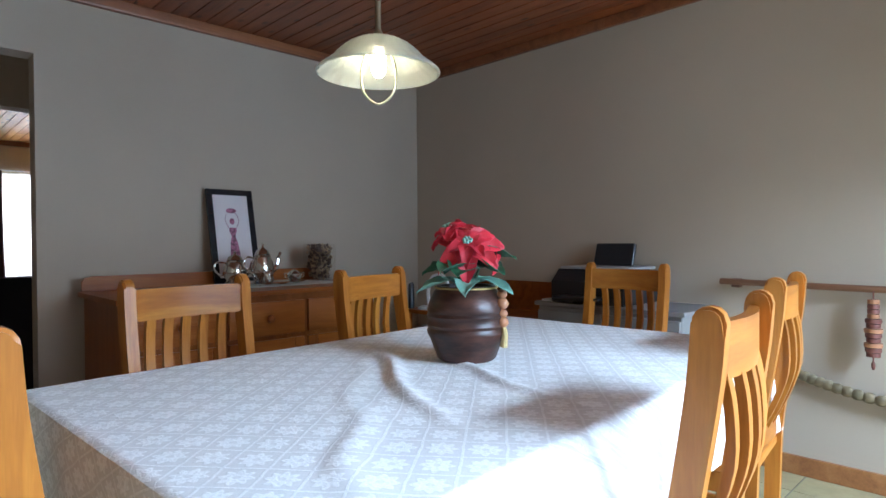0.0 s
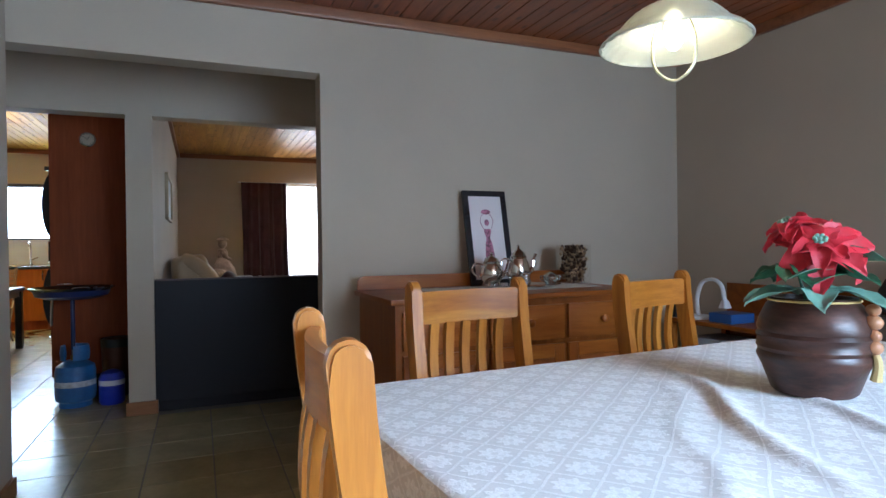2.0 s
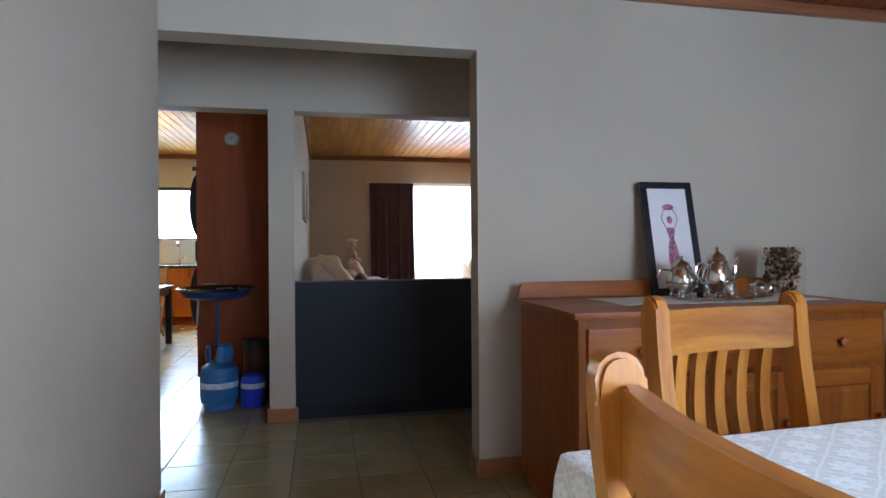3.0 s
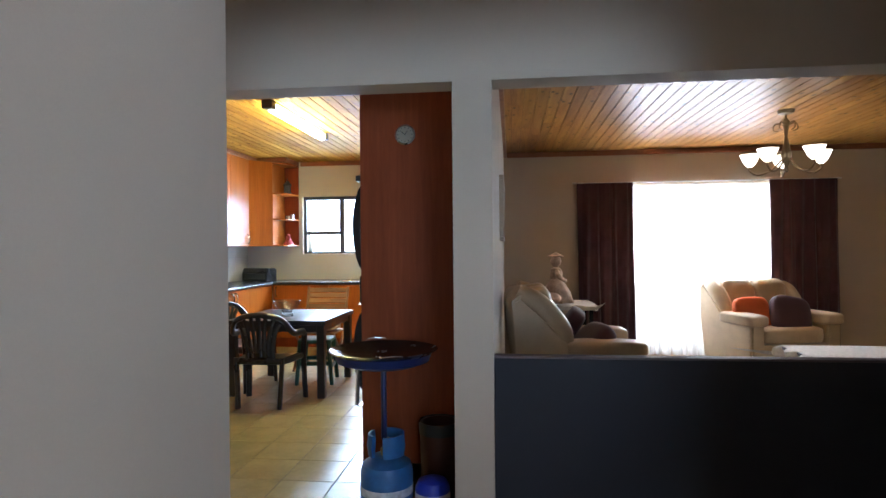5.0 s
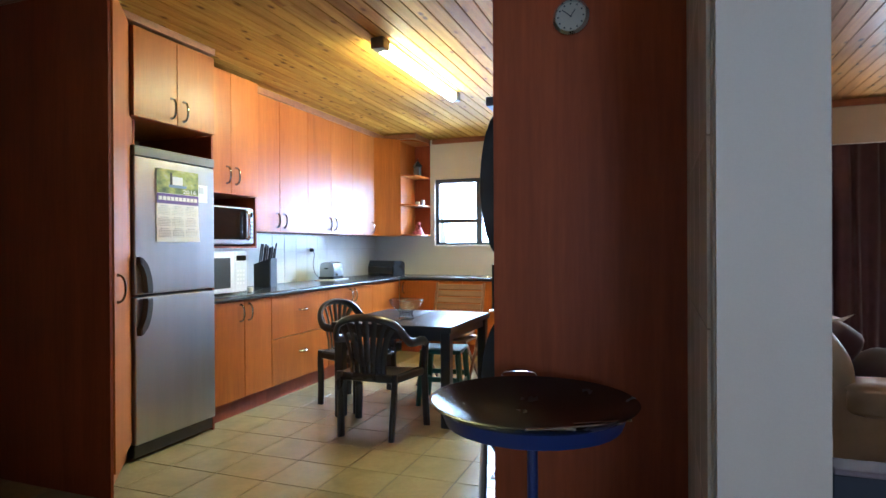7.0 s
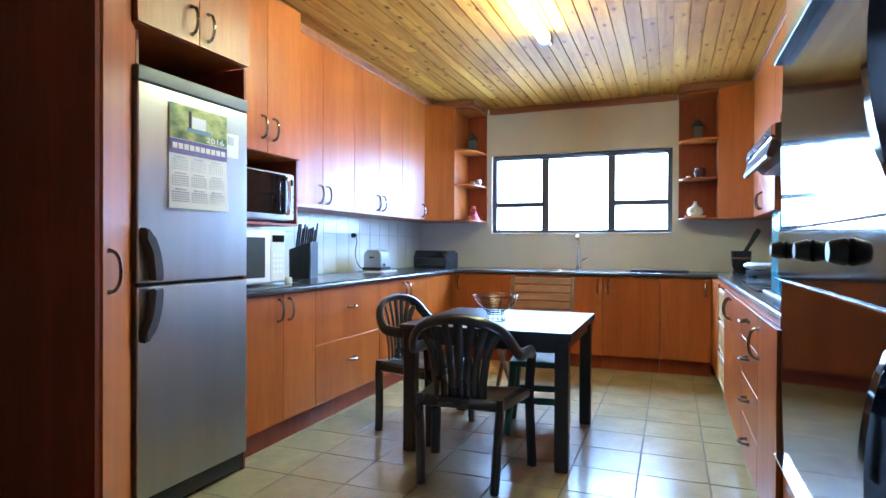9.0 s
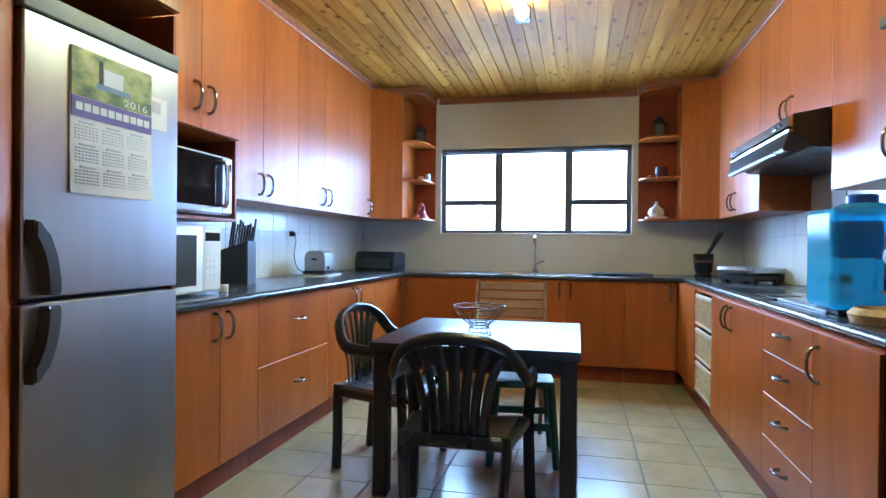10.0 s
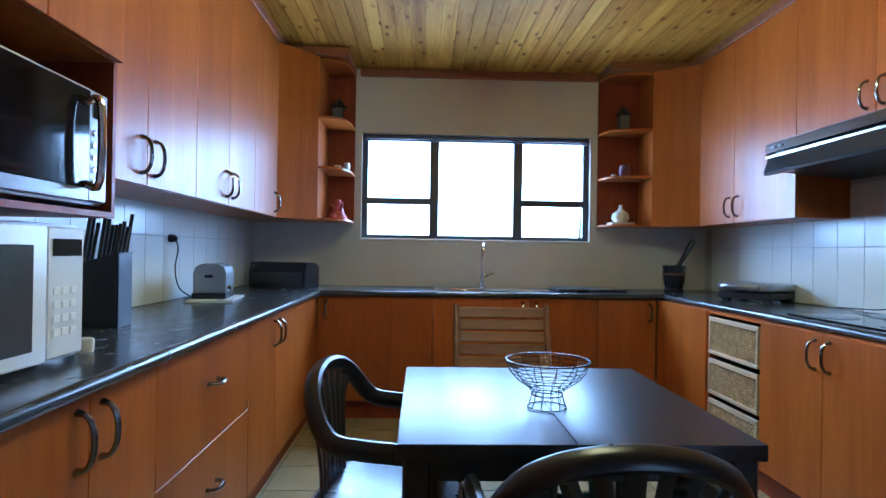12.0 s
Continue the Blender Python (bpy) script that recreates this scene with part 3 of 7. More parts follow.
# tall oven housing
tall = thing("oven_housing", "tall dark cherry laminate housing for the wall ovens", "cupboard", pose(0, 0, 0), "kitchen units")
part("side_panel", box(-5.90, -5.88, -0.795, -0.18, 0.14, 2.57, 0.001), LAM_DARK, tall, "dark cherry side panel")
part("plinth", box(-7.03, -5.93, -0.72, -0.70, 0, 0.14), LAM_DARK, tall)
part("carcass", box(-7.03, -5.90, -0.78, -0.18, 0.14, 2.57), LAMINATE, tall)
f = part("door", box(-7.028, -5.90, -0.799, -0.781, 1.78, 2.565, 0.0015), LAMINATE, tall)
f = part("drawer", box(-7.028, -5.90, -0.799, -0.781, 0.142, 0.44, 0.0015), LAMINATE, tall)
oven = thing("double_oven", "black glass built-in double oven with round knobs", "oven", pose(0, 0, 0))
OX0, OX1 = -7.028, -5.925


def bowed(z0, z1):
    """Oven door with a gently bowed glass front."""
    ol = [(-0.781, z0)] + [(-0.806 - 0.004 * math.sin(math.pi * k / 12), z0 + (z1 - z0) * k / 12) for k in range(13)] + [(-0.781, z1)]
    return slab(bmesh.new(), ol, "x", OX0, OX1)


for z0, z1 in ((1.22, 1.73), (0.52, 1.0)):
    ol = [(-0.80, z0)] + [(-0.80 - 0.058 * math.sin(math.pi * k / 14) ** 0.6, z0 + (z1 - z0) * k / 14) for k in range(1, 14)] + [(-0.80, z1)]
    part("handle", slab(bmesh.new(), ol, "x", -5.965, -5.93, 0.006), BLACKG, oven, "black bowed grip", True)
part("upper_door", bowed(1.20, 1.745), BLACKG, oven, "black glass oven door")
part("control_panel", box(OX0, OX1, -0.816, -0.781, 1.035, 1.195, 0.003), BLACKG, oven)
part("lower_door", bowed(0.45, 1.03), BLACKG, oven, "black glass oven door")
part("trim_strip", box(OX0, OX1, -0.826, -0.781, 0.442, 0.449), CHROME, oven, "chrome trim strip")
part("trim_strip", box(OX0, OX1, -0.826, -0.781, 1.0305, 1.0345), CHROME, oven, "chrome trim strip")
part("top_vent", box(OX0, OX1, -0.835, -0.781, 1.746, 1.778, 0.003), BLACKP, oven, "black vent strip")
for x in (-6.93, -6.55, -6.2):
    bm = lathe(bmesh.new(), [(0, 0), (0.027, 0), (0.03, 0.006), (0.024, 0.03), (0.02, 0.036), (0, 0.036)], 18)
    part("knob", bm, BLACKP, oven, "", True, pose(x, -0.817, 1.13, 90))

# kitchen window
def window_unit(name, label, x, y0, y1, z0, z1, mull, tilt_bars):
    w = tagged(thing(name, label, "window"), kind="structure")
    part("window_sill", box(x - 0.10, x + 0.045, y0 + 0.001, y1 - 0.001, z0 + 0.001, z0 + 0.02, 0.004), PAINT_K, w)
    bm = bmesh.new()
    B(bm, x - 0.05, x - 0.01, y0, y0 + 0.045, z0 + 0.02, z1)
    B(bm, x - 0.05, x - 0.01, y1 - 0.045, y1, z0 + 0.02, z1)
    B(bm, x - 0.05, x - 0.01, y0 + 0.045, y1 - 0.045, z1 - 0.05, z1)
    B(bm, x - 0.05, x - 0.01, y0 + 0.045, y1 - 0.045, z0 + 0.02, z0 + 0.05)
    for y in mull:
        B(bm, x - 0.052, x - 0.008, y - 0.036, y + 0.036, z0 + 0.05, z1 - 0.05)
    for a, b, z in tilt_bars:
        B(bm, x - 0.051, x - 0.009, a, b, z - 0.025, z + 0.025)
    part("window_frame", bm, FRAME, w)
    edges = [y0 + 0.045] + list(mull) + [y1 - 0.045]
    for a, b in zip(edges, edges[1:]):
        g = part("pane", box(x - 0.032, x - 0.028, a, b, z0 + 0.05, z1 - 0.05), GLASS, w)
        g.visible_shadow = False
    return w


window_unit("window_1", "dark framed kitchen window with three lights over the sink", -10.99, -2.98, -1.14, 1.262, 2.12, (-2.40, -1.72), [(-2.94, -2.43, 1.585), (-1.69, -1.18, 1.585)])
blind = thing("roller_blind", "dark slatted blind drawn up at the window head", "blind")
for i in range(3):
    part("slat", box(-10.985, -10.955, -2.96, -1.16, 2.062 + i * 0.018, 2.072 + i * 0.018, 0.002), FRAME, blind)

# sink and tap
sink = thing("sink", "stainless steel inset sink and drainer under the window", "sink")
bm = bmesh.new()
B(bm, -10.88, -10.42, -2.40, -1.55, 0.903, 0.909, 0.003)
part("rim", bm, CHROME, sink)
part("bowl", lathe(bmesh.new(), [(0.17, 0.0), (0.168, 0.006), (0.15, -0.004), (0.0, -0.006)], 28, (-10.65, -2.18, 0.909)), CHROME, sink, "", True)
tap = thing("kitchen_tap", "chrome swan neck mixer tap behind the sink", "tap", pose(-10.80, -2.02, 0.909))
part("base", lathe(bmesh.new(), [(0, 0), (0.028, 0), (0.028, 0.02), (0.018, 0.03), (0.016, 0.09), (0, 0.09)], 16), CHROME, tap, "", True)
part("spout", tube(bmesh.new(), spline([(0, 0, 0.08), (0, 0, 0.24), (0.015, 0, 0.30), (0.06, 0, 0.335), (0.11, 0, 0.31), (0.12, 0, 0.27)], 6), 0.011, 10), CHROME, tap, "", True)
part("lever", tube(bmesh.new(), [(0, 0.01, 0.075), (0.0, 0.05, 0.10), (0.0, 0.09, 0.11)], 0.007, 8), CHROME, tap, "", True)
tray = solid("draining_tray", box(-10.80, -10.45, -1.50, -1.00, 0.903, 0.925, 0.006, 2), BLACKP, "black tray lying on the worktop beside the sink", "tray")

# wall tiles
def wall_tiles(parent, along, x0, x1, fixed, z0, z1, w, h):
    me = bpy.data.meshes.new("tile")
    bm = box(0.0015, w - 0.0015, -0.006, 0, 0.0015, h - 0.0015, 0.001)
    bm.to_mesh(me)
    bm.free()
    me.materials.append(WTILE)
    n, r = int((x1 - x0) / w), int((z1 - z0) / h + 0.5)
    for i in range(n):
        for j in range(r):
            t = new("tile", me)
            t.parent = parent
            t.matrix_basis = pose(x1 - i * w, fixed, z0 + j * h, 0, 0, 180) if along == "left" else pose(x0 + i * w, fixed, z0 + j * h)


left_tiles = solid("wall_tiles_1", box(-10.94, -7.21, -3.8305, -3.827, 0.903, 1.394), WGROUT, "white glazed tile splashback above the worktop", "splashback", "structure")
wall_tiles(left_tiles, "left", -10.94, -7.73, -3.827, 0.903, 1.55, 0.20, 0.337)
right_tiles = solid("wall_tiles_2", box(-10.94, -7.04, -0.183, -0.1795, 0.903, 1.79), WGROUT, "white glazed tile splashback behind the hob", "splashback", "structure")
wall_tiles(right_tiles, "right", -10.834, -7.05, -0.183, 0.903, 1.62, 0.20, 0.337)
side_tiles = solid("wall_tiles_3", box(-5.87, -5.02, -0.183, -0.1795, 0.10, 2.4), WGROUT, "tiled wall strip beside the kitchen opening", "splashback", "structure")
wall_tiles(side_tiles, "right", -5.87, -5.02, -0.183, 0.10, 2.4, 0.20, 0.337)

# ---- kitchen: loose things ----
# fridge
fr = thing("fridge", "silver fridge freezer with dark bow handles", "fridge", pose(-6.53, -3.17, 0, 0, 0, 180))
part("body", box(0.0, 0.65, 0.055, 0.62, 0.03, 1.86, 0.008, 2), mat("fridge_side", (0.10, 0.10, 0.11), 0.5), fr, "dark grey body")
part("freezer_door", box(0.0, 0.65, -0.03, 0.05, 0.983, 1.80, 0.012, 3), STEEL, fr, "silver upper door", True)
part("fridge_door", box(0.0, 0.65, -0.03, 0.05, 0.10, 0.968, 0.012, 3), STEEL, fr, "silver lower door", True)
part("top_cap", box(-0.002, 0.652, -0.033, 0.054, 1.803, 1.865, 0.012, 3), mat("grey_plastic", (0.12, 0.125, 0.13), 0.4), fr, "dark grey top cap", True)
part("kick_panel", box(0.005, 0.645, -0.01, 0.05, 0.02, 0.095, 0.004), BLACKP, fr)
GRIP = mat("handle_grey", (0.045, 0.047, 0.052), 0.35)
for z, s in ((0.992, 1), (0.960, -1)):
    outer = spline([(0.004, 0.215, 0), (0.040, 0.19, 0), (0.072, 0.12, 0), (0.086, 0.05, 0), (0.088, 0.0, 0)], 4)
    inner = spline([(0.052, 0.0, 0), (0.049, 0.05, 0), (0.038, 0.11, 0), (0.018, 0.155, 0), (0.004, 0.175, 0)], 4)
    part("handle", slab(bmesh.new(), [(q.x, z + s * q.y) for q in list(outer) + list(inner)], "y", -0.075, -0.031, 0.006), GRIP, fr, "dark grey bow handle", True)

# calendar with plain bars for its print
cal = thing("calendar", "paper calendar with landscape photo on the fridge door", "calendar", pose(-6.650, -3.139, 1.297, 0, 0, 180) @ Matrix.Diagonal((1.60, 1, 0.93, 1)))
PAPER = mat("paper", (0.86, 0.86, 0.85), 0.7, var=0.05)
def sheet(u, v):
    return (0.02 + 0.215 * u, -0.002 - 0.012 * (1 - v) ** 3 * (0.4 + u), 0.0 + 0.485 * v)
bm = grid(bmesh.new(), 8, 12, sheet)
part("page", thicken(bm, 0.0015), PAPER, cal, "white page with month grids", True)
photo, nt, p = nodes_of("calendar_photo")
v = coords(nt, (6, 6, 6))
link(nt, ramp(nt, noise_of(nt, v, 2.2, 4), [(0.3, (0.04, 0.06, 0.03)), (0.44, (0.16, 0.22, 0.06)), (0.56, (0.42, 0.44, 0.10)), (0.70, (0.48, 0.50, 0.50))]), p.inputs["Base Color"])
p.inputs["Roughness"].default_value = 0.35
part("photo", box(0.021, 0.234, -0.0065, -0.0045, 0.325, 0.485), photo, cal, "landscape photo")
for nm, b, mt_ in (("photo_block", (0.098, 0.150, 0.385, 0.440), PAPER), ("photo_post", (0.086, 0.096, 0.380, 0.462), BLACKP), ("photo_base", (0.080, 0.170, 0.366, 0.384), mat("print_blue", (0.20, 0.30, 0.45), 0.5))):
    part(nm, box(b[0], b[1], -0.0072, -0.0066, b[2], b[3]), mt_, cal)
PURPLE = mat("purple_print", (0.13, 0.08, 0.30), 0.5)
part("banner", box(0.021, 0.234, -0.0075, -0.0050, 0.255, 0.322), PURPLE, cal, "purple banner")
bm = bmesh.new()
for k in range(10):
    B(bm, 0.029 + k * 0.02, 0.045 + k * 0.02, -0.0095, -0.0076, 0.277, 0.303)
part("lettering", bm, PAPER, cal, "white lettering bars")
GREYINK = mat("grey_print", (0.60, 0.61, 0.64), 0.6)
bm = bmesh.new()
for r in range(3):
    for c in range(3):
        B(bm, 0.040 + c * 0.067, 0.075 + c * 0.067, -0.0065 - 0.004 * r, -0.0035, 0.236 - r * 0.075, 0.241 - r * 0.075)
        for l in range(5):
            for d in range(7):
                B(bm, 0.030 + c * 0.067 + d * 0.0085, 0.0345 + c * 0.067 + d * 0.0085, -0.0060 - 0.004 * r, -0.0035, 0.224 - r * 0.075 - l * 0.0105, 0.2275 - r * 0.075 - l * 0.0105)
tagged(part("month_grid", bm, GREYINK, cal, "grey month grid print"), kind="stuff")
def words(text, size, m, material, parent, name="lettering"):
    cu = bpy.data.curves.new(name, "FONT")
    cu.body, cu.size, cu.extrude = text, size, 0.0004
    tmp = new(name, cu)
    dg = bpy.context.evaluated_depsgraph_get()
    me = bpy.data.meshes.new_from_object(tmp.evaluated_get(dg))
    bpy.data.objects.remove(tmp)
    me.materials.clear()
    me.materials.append(material)
    ob = new(name, me)
    ob.parent, ob.matrix_basis = parent, m
    return ob
words("2016", 0.036, pose(0.15, -0.0075, 0.333, 90), PAPER, cal, "year")
card = solid("card", box(0, 0.085, -0.003, 0, 0, 0.115), PAPER, "small printed card stuck on the fridge door", "card", m=pose(-7.025, -3.139, 1.56, 0, 0, 180))
part("print", box(0.01, 0.05, -0.0045, -0.003, 0.06, 0.10), GREYINK, card)


def oven_box(name, label, m, w, d, h, body, win, panel_w):
    """A microwave oven with its window, panel, buttons and handle."""
    o = thing(name, label, "microwave", m)
    part("body", box(0, w, 0.0, d, 0.012, h, 0.008, 2), body, o, "", True)
    part("door", box(0.008, w - panel_w, -0.018, -0.001, 0.02, h - 0.008, 0.005, 2), body, o, "", True)
    part("window", box(0.012 if win is BLACKG else 0.03, w - panel_w - (0.004 if win is BLACKG else 0.05), -0.021, -0.0185, 0.05, h - (0.014 if win is BLACKG else 0.05), 0.001), win, o, "dark glass window")
    pn = part("control_panel", box(w - panel_w + 0.004, w - 0.006, -0.016, -0.001, 0.02, h - 0.008, 0.004), body, o)
    part("display", box(w - panel_w + 0.02, w - 0.02, -0.019, -0.0165, h - 0.075, h - 0.035), BLACKG, pn, "dark display")
    return o, pn


MW1, pn = oven_box("microwave", "silver and black mirrored microwave in the niche", pose(-7.225, -3.32, 1.271, 0, 0, 180), 0.58, 0.40, 0.30, mat("dark_steel", (0.42, 0.42, 0.44), 0.34, 0.8, bump=0.03), BLACKG, 0.09)
part("handle", tube(bmesh.new(), spline([(0.47, -0.018, 0.06), (0.47, -0.055, 0.065), (0.47, -0.055, 0.25), (0.47, -0.018, 0.255)], 4), 0.010, 8), CHROME, MW1, "", True)
for r in range(5):
    for c in range(3):
        part("button", box(0.507 + c * 0.02, 0.521 + c * 0.02, -0.0195, -0.0165, 0.06 + r * 0.03, 0.075 + r * 0.03, 0.001), CHROME, pn)
MW2, pn = oven_box("microwave", "white microwave with dark window standing on the worktop", pose(-7.255, -3.345, 0.903, 0, 0, 180), 0.50, 0.42, 0.33, WHITEP, mat("smoked_window", (0.06, 0.065, 0.075), 0.15, bump=0), 0.15)
for r in range(4):
    for c in range(3):
        part("button", box(0.375 + c * 0.032, 0.398 + c * 0.032, -0.0185, -0.0165, 0.07 + r * 0.032, 0.088 + r * 0.032, 0.001), PAPER, pn)

# knife block
kb = thing("knife_block", "black knife block full of black handled knives", "knife block", pose(-8.31, -3.60, 0.903, 0, 0, 180) @ Matrix.Diagonal((1.05, 1.15, 1.08, 1)))
part("block", slab(bmesh.new(), [(-0.06, 0), (0.10, 0), (0.10, 0.19), (-0.06, 0.24)], "x", 0.0, 0.10, 0.006), mat("matt_black_wood", (0.007, 0.007, 0.009), 0.5), kb)
rng = random.Random(4)
for i in range(11):
    x, y = 0.014 + 0.024 * (i % 4), -0.04 + 0.045 * (i // 4)
    h = 0.10 + 0.05 * rng.random()
    pts = [(x, y, 0.20), (x + 0.004, y - 0.012, 0.22 + h * 0.6), (x + 0.006 * rng.random(), y - 0.02, 0.22 + h)]
    part("knife_handle", tube(bmesh.new(), spline(pts, 3), 0.0095, 7, flat=0.65), BLACKP, kb, "", True)
solid("small_pot", lathe(bmesh.new(), [(0, 0), (0.022, 0), (0.024, 0.03), (0.02, 0.036), (0, 0.036)], 14), mat("cream_ceramic", (0.55, 0.50, 0.36), 0.4), "small cream pot beside the microwave", "pot", smooth=True, m=pose(-7.85, -3.38, 0.903))

# toaster on a board
solid("bread_board", box(-0.19, 0.19, -0.12, 0.12, 0, 0.014, 0.005, 2), WHITEP, "white board under the toaster", "board", m=pose(-9.47, -3.60, 0.903, 0, 0, 8))
toaster = thing("toaster", "brushed steel toaster with black base on a white board", "toaster", pose(-9.47, -3.61, 0.918, 0, 0, 188))
part("base", box(-0.135, 0.135, -0.085, 0.085, 0.0, 0.03, 0.008, 2), BLACKP, toaster, "black base")
part("shell", slab(bmesh.new(), [(-0.08, 0.03), (-0.082, 0.13), (-0.07, 0.165), (-0.045, 0.18), (0.045, 0.18), (0.07, 0.165), (0.082, 0.13), (0.08, 0.03)], "x", -0.12, 0.12, 0.006), STEEL, toaster, "brushed steel shell", True)
for y in (-0.03, 0.03):
    part("slot", box(-0.09, 0.09, y - 0.012, y + 0.012, 0.1795, 0.1815), BLACKP, toaster, "dark slot")
part("lever", box(-0.140, -0.1205, -0.02, 0.02, 0.11, 0.125, 0.003), BLACKP, toaster)
part("knob", lathe(bmesh.new(), [(0, 0), (0.016, 0), (0.014, 0.012), (0, 0.012)], 14), CHROME, toaster, "", True, pose(-0.06, -0.083, 0.05, 90))


def wall_socket(m, cable):
    s = thing("wall_socket", "white wall socket with a black plug and cable", "socket", m)
    part("plate", box(-0.035, 0.035, -0.01, 0, -0.06, 0.06, 0.003), WHITEP, s)
    part("plug", lathe(bmesh.new(), [(0, 0), (0.022, 0), (0.02, 0.03), (0.008, 0.045), (0, 0.045)], 12), BLACKP, s, "black plug", True, pose(0, -0.011, 0.01, 90))
    part("cable", tube(bmesh.new(), spline(cable, 5), 0.0035, 6), BLACKP, s, "black cable", True)


wall_socket(pose(-9.40, -3.835, 1.22, 0, 0, 180), [(0, -0.05, 0.0), (0.0, -0.06, -0.05), (-0.01, -0.05, -0.15), (0.02, -0.06, -0.25), (0.03, -0.12, -0.30)])
wall_socket(pose(-8.85, -0.186, 1.20), [(0, -0.05, 0.0), (0.0, -0.065, -0.06), (-0.03, -0.06, -0.16), (-0.15, -0.06, -0.26), (-0.45, -0.1, -0.282)])
solid("hood_cable", tube(bmesh.new(), spline([(-8.80, -0.20, 1.62), (-8.79, -0.21, 1.45), (-8.77, -0.21, 1.28), (-8.81, -0.215, 1.18), (-8.85, -0.235, 1.19)], 6), 0.004, 6), BLACKP, "black cable hanging from the cooker hood", "cable", smooth=True)

# dark bread bin in the corner
bin_ = thing("bread_bin", "dark bread bin standing in the worktop corner", "bread bin", pose(-10.60, -3.50, 0.903, 0, 0, 68))
part("body", slab(bmesh.new(), [(-0.10, 0), (0.10, 0), (0.10, 0.16), (0.05, 0.185), (-0.07, 0.185), (-0.10, 0.12)], "x", -0.24, 0.24, 0.01), DARKWOOD, bin_, "", True)
part("lid", box(-0.22, 0.22, -0.108, -0.101, 0.03, 0.11, 0.004), BLACKP, bin_)

# cooker hood
hood = thing("cooker_hood", "black cooker hood with a silver control strip", "cooker hood", pose(-9.32, 0, 0))
W = 1.07
part("body", slab(bmesh.new(), [(-0.19, 1.80), (-0.495, 1.80), (-0.50, 1.812), (-0.650, 1.785), (-0.650, 1.705), (-0.57, 1.63), (-0.19, 1.60)], "x", 0, W, 0.004), BLACKP, hood)
part("control_strip", slab(bmesh.new(), [(-0.651, 1.781), (-0.668, 1.776), (-0.672, 1.728), (-0.651, 1.722)], "x", 0.0, W), CHROME, hood, "silver control strip")
part("groove", slab(bmesh.new(), [(-0.651, 1.7215), (-0.666, 1.7215), (-0.666, 1.7125), (-0.651, 1.7125)], "x", 0.0, W), BLACKG, hood, "black groove")
part("lower_strip", slab(bmesh.new(), [(-0.651, 1.712), (-0.671, 1.712), (-0.669, 1.702), (-0.651, 1.702)], "x", 0.0, W), CHROME, hood, "silver lower strip")
part("visor", slab(bmesh.new(), [(-0.664, 1.701), (-0.690, 1.625), (-0.684, 1.612), (-0.660, 1.612), (-0.648, 1.701)], "x", 0.01, W - 0.01, 0.004), BLACKP, hood, "smoked visor")
for x in (0.05, 0.11, 0.85, 0.93):
    part("switch", box(x, x + 0.035, -0.676, -0.6705, 1.746, 1.758, 0.001), BLACKP, hood)

# hob, grill, mortar, water cooler
hob = thing("hob", "black glass hob set in the worktop", "hob", pose(0, 0, 0))
part("glass", box(-9.05, -8.30, -0.72, -0.24, 0.903, 0.910, 0.003), BLACKG, hob)
for x, y, r in ((-8.87, -0.60, 0.09), (-8.87, -0.36, 0.075), (-8.50, -0.60, 0.075), (-8.50, -0.36, 0.09)):
    part("plate", lathe(bmesh.new(), [(0, 0), (r, 0), (r, 0.0015), (r - 0.008, 0.002), (0, 0.002)], 28, (x, y, 0.9103)), BLACKP, hob, "", True)
lid = solid("steel_tray", box(-8.28, -7.72, -0.70, -0.50, 0.903, 0.915, 0.004), STEEL, "flat steel tray lying on the worktop", "tray", m=pose(0, 0, 0))
grill = thing("sandwich_grill", "silver and black sandwich grill on the worktop", "grill", pose(-9.86, -0.40, 0.903, 0, 0, 30))
part("base", box(-0.17, 0.17, -0.14, 0.14, 0.015, 0.06, 0.018, 3), BLACKP, grill, "", True)
part("lid", box(-0.175, 0.175, -0.145, 0.145, 0.068, 0.115, 0.02, 3), STEEL, grill, "silver lid", True)
part("handle", tube(bmesh.new(), spline([(-0.10, -0.14, 0.09), (-0.09, -0.20, 0.095), (0.09, -0.20, 0.095), (0.10, -0.14, 0.09)], 4), 0.013, 8), STEEL, grill, "", True)
part("hinge", box(-0.12, 0.12, 0.14, 0.165, 0.03, 0.10, 0.008, 2), BLACKP, grill)
for x in (-0.13, 0.13):
    for y in (-0.1, 0.1):
        part("foot", box(x - 0.02, x + 0.02, y - 0.02, y + 0.02, 0, 0.014), BLACKP, grill)
mortar = thing("mortar", "dark wooden mortar on the worktop", "mortar", pose(-10.68, -0.56, 0.903))
part("bowl", lathe(bmesh.new(), [(0, 0), (0.07, 0), (0.072, 0.015), (0.062, 0.03), (0.075, 0.07), (0.085, 0.19), (0.088, 0.20), (0.078, 0.20), (0.065, 0.06), (0, 0.05)], 22), DARKWOOD, mortar, "", True)
part("band", lathe(bmesh.new(), [(0.0815, 0.125), (0.085, 0.13), (0.0865, 0.14), (0.0835, 0.145)], 22), mat("mortar_band", (0.12, 0.05, 0.03), 0.4), mortar, "", True)
solid("pestle", tube(bmesh.new(), spline([(-10.69, -0.585, 1.0), (-10.68, -0.52, 1.11), (-10.66, -0.42, 1.30)], 4), [0.026, 0.025, 0.022, 0.02, 0.018, 0.018, 0.02, 0.024, 0.02], 10), DARKWOOD, "dark wooden pestle leaning in the mortar", "pestle", smooth=True)

